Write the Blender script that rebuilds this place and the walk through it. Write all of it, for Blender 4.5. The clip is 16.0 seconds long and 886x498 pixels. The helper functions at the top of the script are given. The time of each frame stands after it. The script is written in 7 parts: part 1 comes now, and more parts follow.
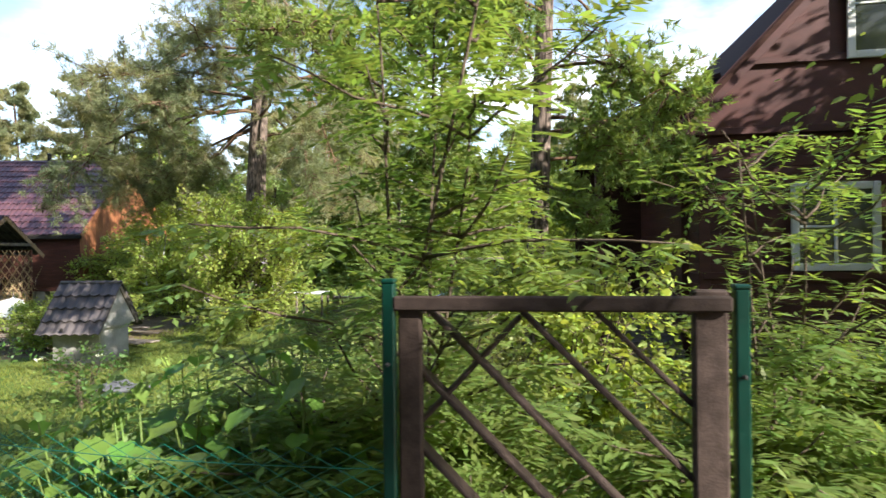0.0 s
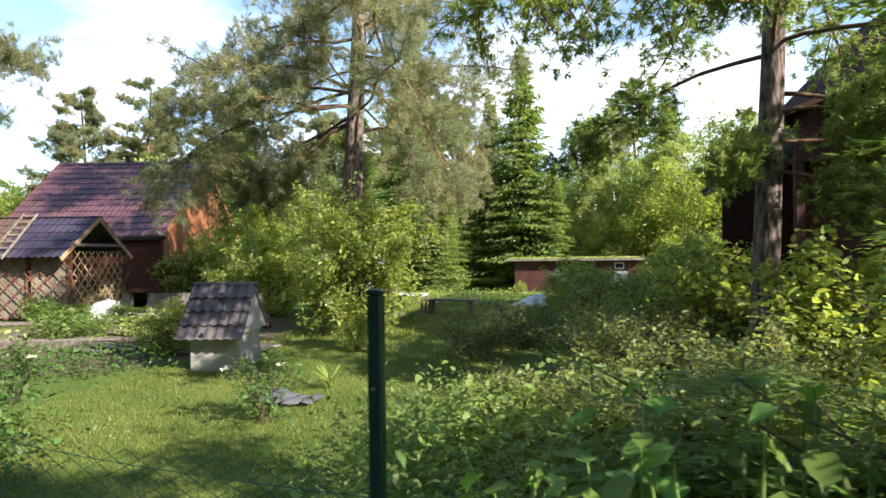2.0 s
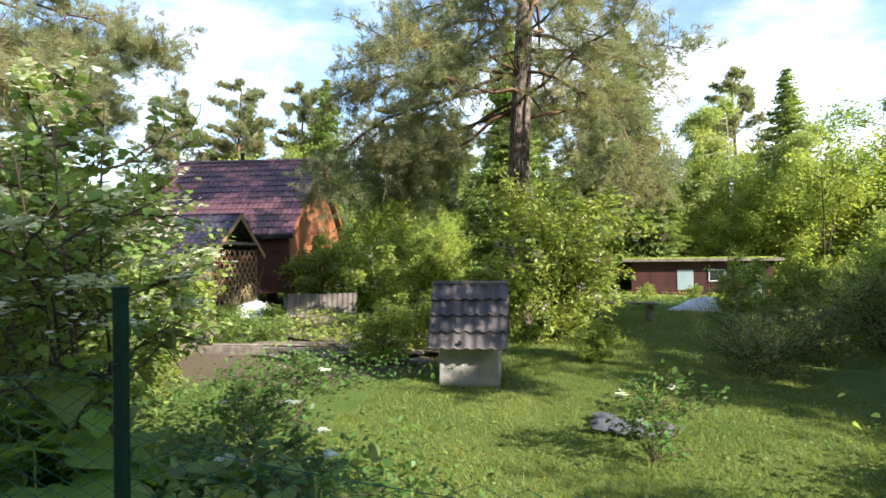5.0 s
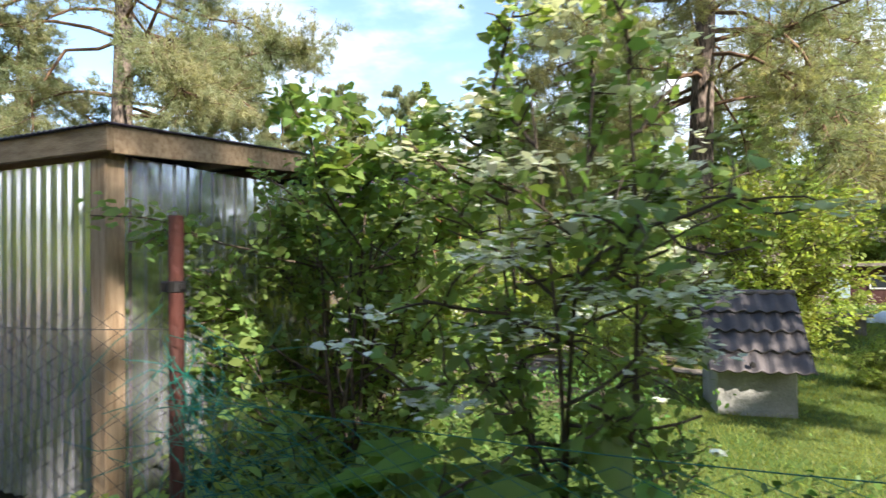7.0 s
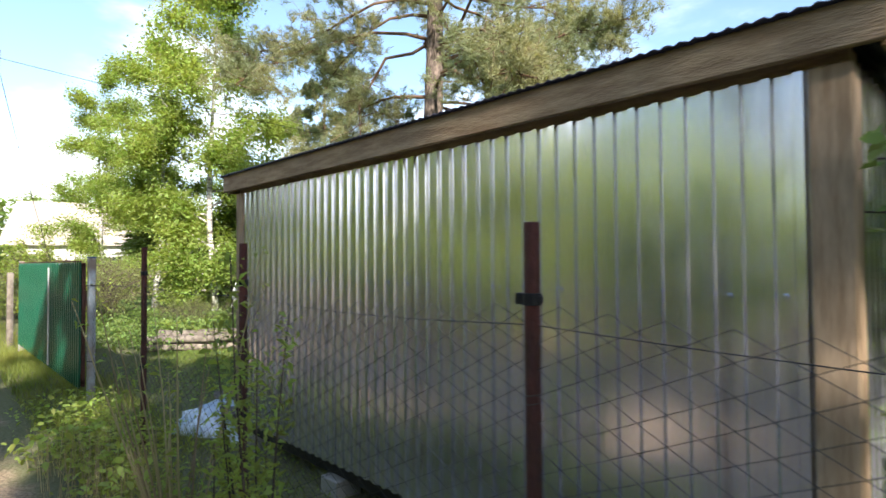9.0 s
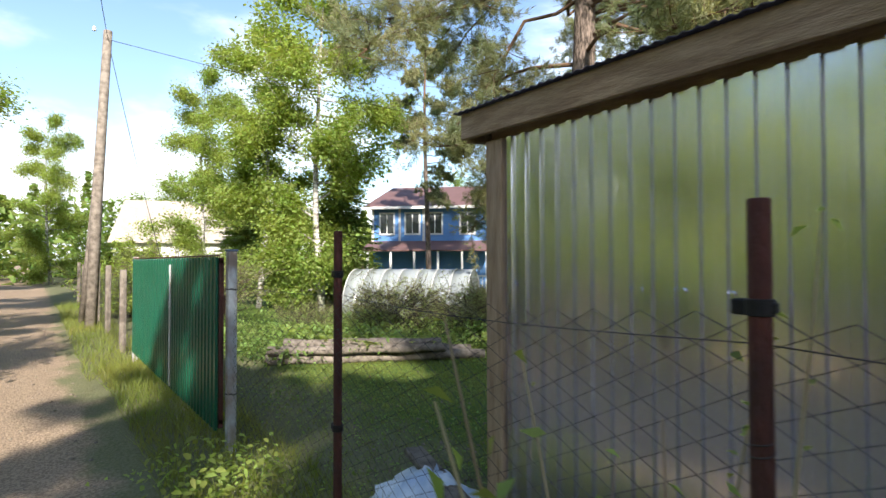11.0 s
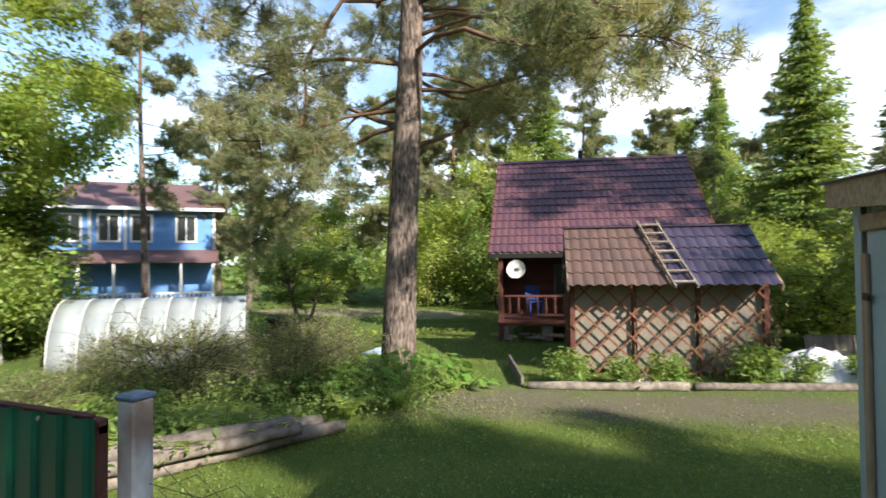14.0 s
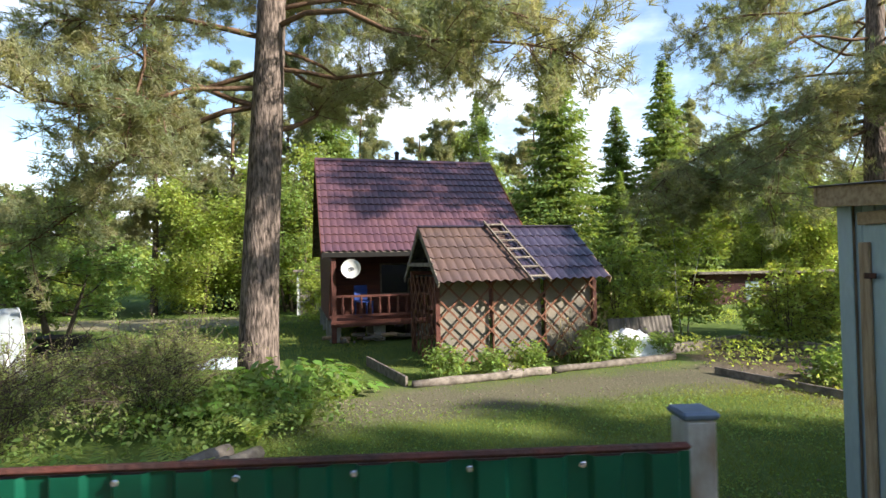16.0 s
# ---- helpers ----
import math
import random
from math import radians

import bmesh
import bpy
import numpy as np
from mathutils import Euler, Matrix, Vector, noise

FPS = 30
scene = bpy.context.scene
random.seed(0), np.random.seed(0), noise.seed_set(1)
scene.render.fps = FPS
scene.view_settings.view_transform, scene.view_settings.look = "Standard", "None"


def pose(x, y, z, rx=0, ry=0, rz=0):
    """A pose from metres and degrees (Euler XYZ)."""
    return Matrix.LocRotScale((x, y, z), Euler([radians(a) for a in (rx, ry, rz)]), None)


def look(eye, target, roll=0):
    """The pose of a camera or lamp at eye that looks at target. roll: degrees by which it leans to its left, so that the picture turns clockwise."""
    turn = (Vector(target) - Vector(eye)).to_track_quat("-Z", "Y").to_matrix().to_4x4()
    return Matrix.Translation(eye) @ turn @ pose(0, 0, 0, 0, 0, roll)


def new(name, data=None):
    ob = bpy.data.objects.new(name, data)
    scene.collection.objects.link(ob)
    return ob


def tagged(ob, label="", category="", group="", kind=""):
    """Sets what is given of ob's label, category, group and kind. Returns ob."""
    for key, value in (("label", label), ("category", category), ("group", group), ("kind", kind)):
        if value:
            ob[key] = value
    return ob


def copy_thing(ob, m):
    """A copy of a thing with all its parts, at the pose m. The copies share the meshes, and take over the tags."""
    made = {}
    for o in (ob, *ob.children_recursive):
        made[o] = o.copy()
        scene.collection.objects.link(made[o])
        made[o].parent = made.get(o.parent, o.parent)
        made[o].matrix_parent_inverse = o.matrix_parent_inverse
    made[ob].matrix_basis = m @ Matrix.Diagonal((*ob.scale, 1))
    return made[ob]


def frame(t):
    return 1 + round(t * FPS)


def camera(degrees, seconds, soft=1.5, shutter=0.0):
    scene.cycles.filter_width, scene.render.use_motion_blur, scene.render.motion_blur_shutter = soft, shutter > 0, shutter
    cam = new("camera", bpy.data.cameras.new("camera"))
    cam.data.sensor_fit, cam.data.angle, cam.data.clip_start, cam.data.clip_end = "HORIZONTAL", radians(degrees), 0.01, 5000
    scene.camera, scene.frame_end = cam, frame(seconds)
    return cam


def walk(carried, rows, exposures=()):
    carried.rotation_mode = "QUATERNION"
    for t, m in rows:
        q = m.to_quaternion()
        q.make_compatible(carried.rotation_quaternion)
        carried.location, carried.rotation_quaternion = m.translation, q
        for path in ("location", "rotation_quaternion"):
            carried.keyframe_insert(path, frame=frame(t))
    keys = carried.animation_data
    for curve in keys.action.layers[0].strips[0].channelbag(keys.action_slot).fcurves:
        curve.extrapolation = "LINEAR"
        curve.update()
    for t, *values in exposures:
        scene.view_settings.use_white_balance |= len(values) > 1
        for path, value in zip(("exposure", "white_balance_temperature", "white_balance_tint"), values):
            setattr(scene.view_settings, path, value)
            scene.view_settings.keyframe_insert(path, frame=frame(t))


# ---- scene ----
cam = camera(77.6, 16.0, soft=1.5, shutter=0.2)
# seconds, x, y, z, yaw, pitch, roll
ROWS = [
    (0.0, 0.0, 0.0, 1.68, 8.2, 0.02, 0.67),
    (0.5, -0.453, 0.091, 1.685, 10.74, 0.15, 0.73),
    (1.0, -0.963, 0.21, 1.68, 11.2, 0.04, 0.84),
    (1.5, -1.427, 0.289, 1.68, 11.4, 0.2, 0.79),
    (2.0, -1.936, 0.401, 1.66, 11.38, 0.23, 0.81),
    (2.5, -2.497, 0.491, 1.639, 11.65, 0.26, 0.75),
    (3.0, -2.981, 0.611, 1.628, 11.93, 0.32, 0.93),
    (5.5, -5.677, 0.979, 1.595, 16.72, 0.67, 0.83),
    (6.0, -6.217, 1.03, 1.603, 17.19, 0.88, 0.88),
    (6.5, -6.796, 1.096, 1.603, 18.8, 0.95, 0.86),
    (7.0, -7.385, 1.093, 1.621, 23.09, 1.04, 0.77),
    (7.5, -8.026, 1.078, 1.635, 27.63, 1.1, 0.82),
    (8.0, -8.673, 1.038, 1.621, 34.11, 1.23, 0.63),
    (8.5, -9.312, 1.079, 1.59, 40.71, 1.25, 0.6),
    (9.0, -9.922, 1.094, 1.595, 46.13, 1.35, 0.4),
    (9.5, -10.543, 1.167, 1.583, 48.73, 1.35, 0.46),
    (10.0, -11.187, 1.205, 1.576, 52.86, 1.39, 0.3),
    (12.5, -14.262, 1.342, 1.651, 53.95, 1.26, 0.05),
    (13.0, -14.757, 1.349, 1.82, 48.47, 1.23, 0.1),
    (13.5, -15.213, 1.376, 2.005, 37.03, 1.43, 0.25),
    (14.0, -15.64, 1.345, 2.073, 22.59, 1.4, 0.55),
    (14.5, -16.185, 1.363, 2.063, 10.34, 1.46, 0.85),
    (15.0, -16.673, 1.385, 2.058, 4.79, 1.26, 1.0),
    (15.5, -17.194, 1.359, 2.05, -0.11, 1.17, 1.15),
    (16.0, -17.793, 1.317, 2.03, -3.01, 1.23, 1.15),
]
walk(cam, [(t, pose(x, y, z, 90 + pitch, roll, yaw)) for t, x, y, z, yaw, pitch, roll in ROWS],
     exposures=((0.0, 1.65), (1.5, 1.55), (3.0, 1.45), (5.5, 1.6), (7.5, 1.7), (9.5, 1.45), (12.5, 1.2), (16.0, 1.4)))

# ---- world, sun, exposure ----
SUN_AZ, SUN_EL = 116.0, 29.0   # degrees clockwise from +y, and above the horizon
world = bpy.data.worlds.new("sky_world")
scene.world = world
world.use_nodes = True
wn, wl = world.node_tree.nodes, world.node_tree.links
sky = wn.new("ShaderNodeTexSky")
sky.sky_type, sky.sun_disc = "NISHITA", False
sky.sun_elevation, sky.sun_rotation = radians(SUN_EL), radians(SUN_AZ)
sky.air_density, sky.dust_density, sky.ozone_density = 1.0, 0.6, 1.6
# thin summer cloud, thicker towards the horizon
wtc = wn.new("ShaderNodeTexCoord")
wsep = wn.new("ShaderNodeSeparateXYZ")
wl.new(wtc.outputs["Generated"], wsep.inputs[0])
wmap = wn.new("ShaderNodeMapping")
wmap.inputs["Scale"].default_value = (1.6, 1.6, 4.0)
wl.new(wtc.outputs["Generated"], wmap.inputs["Vector"])
wno = wn.new("ShaderNodeTexNoise")
wno.inputs["Scale"].default_value, wno.inputs["Detail"].default_value, wno.inputs["Roughness"].default_value = 1.5, 6, 0.55
wl.new(wmap.outputs["Vector"], wno.inputs["Vector"])
wadd = wn.new("ShaderNodeMath")
wadd.operation = "MULTIPLY_ADD"
wadd.inputs[1].default_value, wadd.inputs[2].default_value = -0.62, 0.24
wl.new(wsep.outputs["Z"], wadd.inputs[0])
wsum = wn.new("ShaderNodeMath")
wsum.operation = "ADD"
wl.new(wno.outputs["Fac"], wsum.inputs[0])
wl.new(wadd.outputs[0], wsum.inputs[1])
wramp = wn.new("ShaderNodeMapRange")
wramp.inputs["From Min"].default_value, wramp.inputs["From Max"].default_value = 0.5, 0.8
wramp.interpolation_type = "SMOOTHSTEP"
wl.new(wsum.outputs[0], wramp.inputs["Value"])
wmix = wn.new("ShaderNodeMix")
wmix.data_type = "RGBA"
wmix.inputs["B"].default_value = (7.0, 7.2, 7.6, 1)
wl.new(wramp.outputs["Result"], wmix.inputs["Factor"])
wl.new(sky.outputs["Color"], wmix.inputs["A"])
wl.new(wmix.outputs["Result"], wn["Background"].inputs["Color"])
wn["Background"].inputs["Strength"].default_value = 0.12
sun = new("sun", bpy.data.lights.new("sun", "SUN"))
sun.data.energy, sun.data.angle, sun.data.color = 5.0, radians(0.6), (1.0, 0.925, 0.83)
sd = Vector((math.sin(radians(SUN_AZ)) * math.cos(radians(SUN_EL)), math.cos(radians(SUN_AZ)) * math.cos(radians(SUN_EL)), math.sin(radians(SUN_EL))))
sun.matrix_world = look(sd * 60, (0, 0, 0))


# ---- materials ----
def material(name, col, rough=0.8, metal=0.0, vary=0.25, scale=8.0, stretch=(1, 1, 1), col2=None, bump=0.0, bump_scale=60.0, spec=0.4, piece=0.0, fine=0.3, coords="Object", translucent=0.0, island=0.0):
    """A surface with two scales of colour variation, fine relief and varied gloss."""
    m = bpy.data.materials.new(name)
    m.use_nodes = True
    n, l = m.node_tree.nodes, m.node_tree.links
    b = n["Principled BSDF"]
    b.inputs["Metallic"].default_value, b.inputs["Specular IOR Level"].default_value = metal, spec
    tc = n.new("ShaderNodeTexCoord")
    mp = n.new("ShaderNodeMapping")
    mp.inputs["Scale"].default_value = stretch
    l.new(tc.outputs[coords], mp.inputs["Vector"])
    big = n.new("ShaderNodeTexNoise")
    big.inputs["Scale"].default_value, big.inputs["Detail"].default_value = scale, 4
    sm = n.new("ShaderNodeTexNoise")
    sm.inputs["Scale"].default_value, sm.inputs["Detail"].default_value = bump_scale, 5
    l.new(mp.outputs[0], big.inputs["Vector"])
    l.new(mp.outputs[0], sm.inputs["Vector"])
    c2 = col2 or tuple(c * (1 - vary) for c in col)
    mix = n.new("ShaderNodeMix")
    mix.data_type = "RGBA"
    mix.inputs["A"].default_value, mix.inputs["B"].default_value = (*col, 1), (*c2, 1)
    ramp = n.new("ShaderNodeMapRange")
    ramp.inputs["From Min"].default_value, ramp.inputs["From Max"].default_value = 0.35, 0.65
    l.new(big.outputs["Fac"], ramp.inputs["Value"])
    l.new(ramp.outputs["Result"], mix.inputs["Factor"])
    hsv = n.new("ShaderNodeHueSaturation")
    l.new(mix.outputs["Result"], hsv.inputs["Color"])
    val = n.new("ShaderNodeMath")
    val.operation = "MULTIPLY_ADD"
    val.inputs[1].default_value, val.inputs[2].default_value = fine * 2, 1 - fine
    l.new(sm.outputs["Fac"], val.inputs[0])
    last = val
    for amount, node, socket in ((piece, "ShaderNodeObjectInfo", "Random"), (island, "ShaderNodeNewGeometry", "Random Per Island")):
        if amount:
            rnd = n.new(node)
            a = n.new("ShaderNodeMath")
            a.operation = "MULTIPLY_ADD"
            a.inputs[1].default_value, a.inputs[2].default_value = amount, 1 - amount / 2
            l.new(rnd.outputs[socket], a.inputs[0])
            p = n.new("ShaderNodeMath")
            p.operation = "MULTIPLY"
            l.new(a.outputs[0], p.inputs[0])
            l.new(last.outputs[0], p.inputs[1])
            last = p
            if node == "ShaderNodeNewGeometry":
                h = n.new("ShaderNodeMath")
                h.operation = "MULTIPLY_ADD"
                h.inputs[1].default_value, h.inputs[2].default_value = 0.045, 0.478
                l.new(rnd.outputs[socket], h.inputs[0])
                l.new(h.outputs[0], hsv.inputs["Hue"])
    l.new(last.outputs[0], hsv.inputs["Value"])
    l.new(hsv.outputs["Color"], b.inputs["Base Color"])
    r = n.new("ShaderNodeMath")
    r.operation = "MULTIPLY_ADD"
    r.inputs[1].default_value, r.inputs[2].default_value = 0.3, max(rough - 0.15, 0.02)
    l.new(sm.outputs["Fac"], r.inputs[0])
    l.new(r.outputs[0], b.inputs["Roughness"])
    if bump:
        bp = n.new("ShaderNodeBump")
        bp.inputs["Strength"].default_value, bp.inputs["Distance"].default_value = bump, 0.03
        l.new(sm.outputs["Fac"], bp.inputs["Height"])
        l.new(bp.outputs[0], b.inputs["Normal"])
    if translucent:
        tr = n.new("ShaderNodeBsdfTranslucent")
        gain = n.new("ShaderNodeMix")
        gain.data_type, gain.blend_type = "RGBA", "MULTIPLY"
        gain.inputs["Factor"].default_value = 1.0
        gain.inputs["B"].default_value = (1.6, 1.5, 0.8, 1)
        l.new(hsv.outputs["Color"], gain.inputs["A"])
        l.new(gain.outputs["Result"], tr.inputs["Color"])
        ms = n.new("ShaderNodeMixShader")
        ms.inputs[0].default_value = translucent
        l.new(b.outputs[0], ms.inputs[1])
        l.new(tr.outputs[0], ms.inputs[2])
        l.new(ms.outputs[0], n["Material Output"].inputs["Surface"])
    return m


def foliage(name, col, col2, tr=0.4, rough=0.5):
    return material(name, col, rough, 0, 0, 0.7, (1, 1, 1), col2, 0, 20, 0.35, 0.0, 0.15, "Object", tr, 0.55)


M_BARK_PINE = material("pine_bark", (0.215, 0.168, 0.14), 0.95, 0, 0, 24, (1, 1, 0.25), (0.045, 0.036, 0.03), 1.0, 30, 0.1, fine=0.45)
M_BARK_RED = material("upper_pine_bark", (0.17, 0.105, 0.065), 0.9, 0, 0, 9, (1, 1, 0.3), (0.12, 0.075, 0.05), 0.8, 26, 0.1, fine=0.35)
M_BARK = material("grey_brown_bark", (0.13, 0.10, 0.075), 0.95, 0, 0.4, 10, (1, 1, 0.3), None, 0.8, 40, 0.1, fine=0.4)
M_BIRCH = material("birch_bark", (0.62, 0.6, 0.55), 0.8, 0, 0, 5, (1, 1, 2.5), (0.12, 0.1, 0.09), 0.4, 40, 0.2)
M_NEEDLE = foliage("pine_needles", (0.165, 0.205, 0.12), (0.29, 0.28, 0.155), 0.5, 0.6)
M_SPRUCE = foliage("spruce_needles", (0.13, 0.2, 0.055), (0.21, 0.265, 0.075), 0.45, 0.6)
M_LEAF = foliage("garden_leaves", (0.17, 0.255, 0.072), (0.235, 0.31, 0.092), 0.5)
M_LEAF_LT = foliage("light_leaves", (0.25, 0.33, 0.08), (0.34, 0.39, 0.1), 0.52)
M_LEAF_DK = foliage("dark_leaves", (0.075, 0.155, 0.04), (0.11, 0.19, 0.045), 0.45)
M_LEAF_BIRCH = foliage("birch_leaves", (0.25, 0.33, 0.12), (0.34, 0.39, 0.15), 0.55)
M_ROWAN = foliage("rowan_leaves", (0.15, 0.225, 0.062), (0.22, 0.28, 0.08), 0.52)
M_BROAD = foliage("broad_leaves", (0.14, 0.26, 0.052), (0.2, 0.315, 0.068), 0.5, 0.42)
M_LEAF_TALL = foliage("tall_birch_leaves", (0.22, 0.3, 0.075), (0.3, 0.36, 0.1), 0.55)
M_LEAF_OLIVE = foliage("olive_shrub_leaves", (0.23, 0.29, 0.1), (0.31, 0.345, 0.13), 0.5)
M_GRASS = foliage("grass_blades", (0.145, 0.188, 0.036), (0.24, 0.25, 0.06), 0.42)
M_HAY = foliage("dry_stalks", (0.3, 0.235, 0.13), (0.42, 0.34, 0.2), 0.2, 0.8)
M_FLOWER = foliage("white_blossom", (0.72, 0.74, 0.66), (0.6, 0.66, 0.5), 0.25, 0.7)
M_LILAC = foliage("lilac_blossom", (0.45, 0.36, 0.5), (0.62, 0.52, 0.6), 0.25, 0.7)
M_ZINC = material("galvanised_sheet", (0.8, 0.8, 0.85), 0.12, 0.89, 0.1, 2.2, (1, 1, 0.5), None, 0.004, 14, 0.5, fine=0.04)
M_DOORBLUE = material("grey_blue_painted_sheet", (0.34, 0.42, 0.44), 0.5, 0.1, 0.15, 3, (1, 1, 0.3), None, 0.05, 40, fine=0.15)
M_PLANK = material("raw_timber", (0.4, 0.285, 0.175), 0.75, 0, 0, 5, (1, 6, 6), (0.25, 0.165, 0.095), 0.35, 30, 0.3, piece=0.25)
M_PLANKZ = material("raw_timber_upright", (0.4, 0.29, 0.19), 0.75, 0, 0, 5, (6, 6, 0.7), (0.26, 0.175, 0.105), 0.35, 30, 0.3, piece=0.2)
M_GREYWOOD = material("weathered_grey_wood", (0.24, 0.205, 0.17), 0.9, 0, 0, 5, (2, 2, 2), (0.12, 0.1, 0.082), 0.5, 35, 0.2, piece=0.35)
M_GATEWOOD = material("brown_stained_wood", (0.066, 0.046, 0.039), 0.8, 0, 0, 5, (4, 4, 4), (0.036, 0.025, 0.02), 0.12, 35, 0.25, piece=0.25)
M_REDWOOD = material("dark_red_stained_boards", (0.11, 0.038, 0.027), 0.7, 0, 0, 3, (1, 1, 6), (0.075, 0.027, 0.02), 0.35, 30, 0.3, piece=0.3)
# red boards as the sun warms them; the light is in the colour
M_REDLIT = material("sunlit_red_boards", (0.29, 0.115, 0.05), 0.65, 0, 0, 3, (4, 4, 1), (0.2, 0.075, 0.032), 0.3, 30, 0.3, piece=0.25)
M_DACHA = material("maroon_painted_boards", (0.08, 0.028, 0.025), 0.65, 0, 0, 1.5, (1, 1, 3), (0.055, 0.021, 0.02), 0.06, 35, 0.3, piece=0.2)
M_RUST = material("rusty_red_tube", (0.105, 0.034, 0.025), 0.7, 0.1, 0, 9, (1, 1, 0.5), (0.05, 0.027, 0.022), 0.4, 60, 0.3, fine=0.35)
M_GREENPOST = material("green_coated_steel", (0.003, 0.036, 0.025), 0.35, 0, 0.25, 8, fine=0.15)
M_WIREGREEN = material("green_plastic_wire", (0.005, 0.12, 0.085), 0.45, 0, 0.2, 5)
M_WIRE = material("dull_steel_wire", (0.07, 0.066, 0.062), 0.6, 0.2, 0.4, 4)
M_GATEGREEN = material("green_profiled_sheet", (0.004, 0.085, 0.048), 0.35, 0, 0.25, 3, fine=0.15)
M_GATEPOST = material("pale_painted_steel_post", (0.4, 0.43, 0.45), 0.5, 0.1, 0, 9, (1, 1, 0.6), (0.24, 0.18, 0.14), 0.15, 50, fine=0.2)
M_BLUECAP = material("slate_blue_sheet", (0.09, 0.13, 0.2), 0.45, 0.2, 0.3, 8)
M_TILE = material("wine_red_metal_tile", (0.08, 0.039, 0.052), 0.32, 0.0, 0, 1.2, (1, 1, 1), (0.115, 0.055, 0.06), 0.08, 30, 0.55, fine=0.2)
M_TILEBROWN = material("brown_metal_tile", (0.085, 0.056, 0.05), 0.42, 0.0, 0, 1.5, (1, 1, 1), (0.12, 0.075, 0.06), 0.1, 30, 0.45, fine=0.25)
M_TILEDARK = material("dark_blue_metal_tile", (0.052, 0.042, 0.07), 0.32, 0.0, 0.3, 1.2, bump=0.08, bump_scale=30, spec=0.5)
M_ONDULIN = material("grey_brown_fibre_sheet", (0.125, 0.108, 0.106), 0.85, 0, 0.35, 5, fine=0.3, bump=0.3)
M_CONCRETE = material("grey_concrete", (0.36, 0.35, 0.32), 0.9, 0, 0.3, 3, bump=0.3, bump_scale=50, spec=0.2)
M_WHITE = material("white_paint", (0.6, 0.6, 0.58), 0.6, 0, 0.1, 3, fine=0.1)
M_TARP = material("white_film", (0.75, 0.76, 0.77), 0.4, 0, 0.12, 4, bump=0.3, bump_scale=9)
M_BLUETARP = material("pale_blue_film", (0.4, 0.52, 0.66), 0.35, 0, 0, 5, col2=(0.7, 0.75, 0.8), bump=0.4, bump_scale=9)
M_DARK = material("black_opening", (0.012, 0.011, 0.01), 0.9)
M_GLASS = material("dark_window_glass", (0.03, 0.035, 0.04), 0.16, 0, 0.2, 2, spec=0.8, fine=0.1)
M_POLY = material("polycarbonate", (0.42, 0.46, 0.5), 0.2, 0, 0.15, 2, spec=0.8, fine=0.1, translucent=0.4)
M_BLUEHOUSE = material("blue_painted_boards", (0.1, 0.24, 0.52), 0.6, 0, 0.1, 3, (1, 1, 5))
M_ROOFPINK = material("faded_red_roof", (0.15, 0.085, 0.08), 0.6, 0, 0.15, 2)
M_PALEROOF = material("pale_asbestos_roof", (0.4, 0.345, 0.29), 0.85, 0, 0.2, 2)
M_STONE = material("grey_field_stone", (0.1, 0.105, 0.115), 0.9, 0, 0.35, 6, bump=0.4, bump_scale=20, piece=0.4)
M_INSUL = material("beige_hardboard", (0.25, 0.21, 0.158), 0.85, 0, 0, 1.2, (1, 1, 1), (0.17, 0.155, 0.125), 0.15, 25)
M_DARKSTEEL = material("black_rusted_steel", (0.03, 0.027, 0.026), 0.6, 0.4, 0.4, 12)
M_BLUEPLASTIC = material("blue_plastic", (0.012, 0.045, 0.22), 0.5)


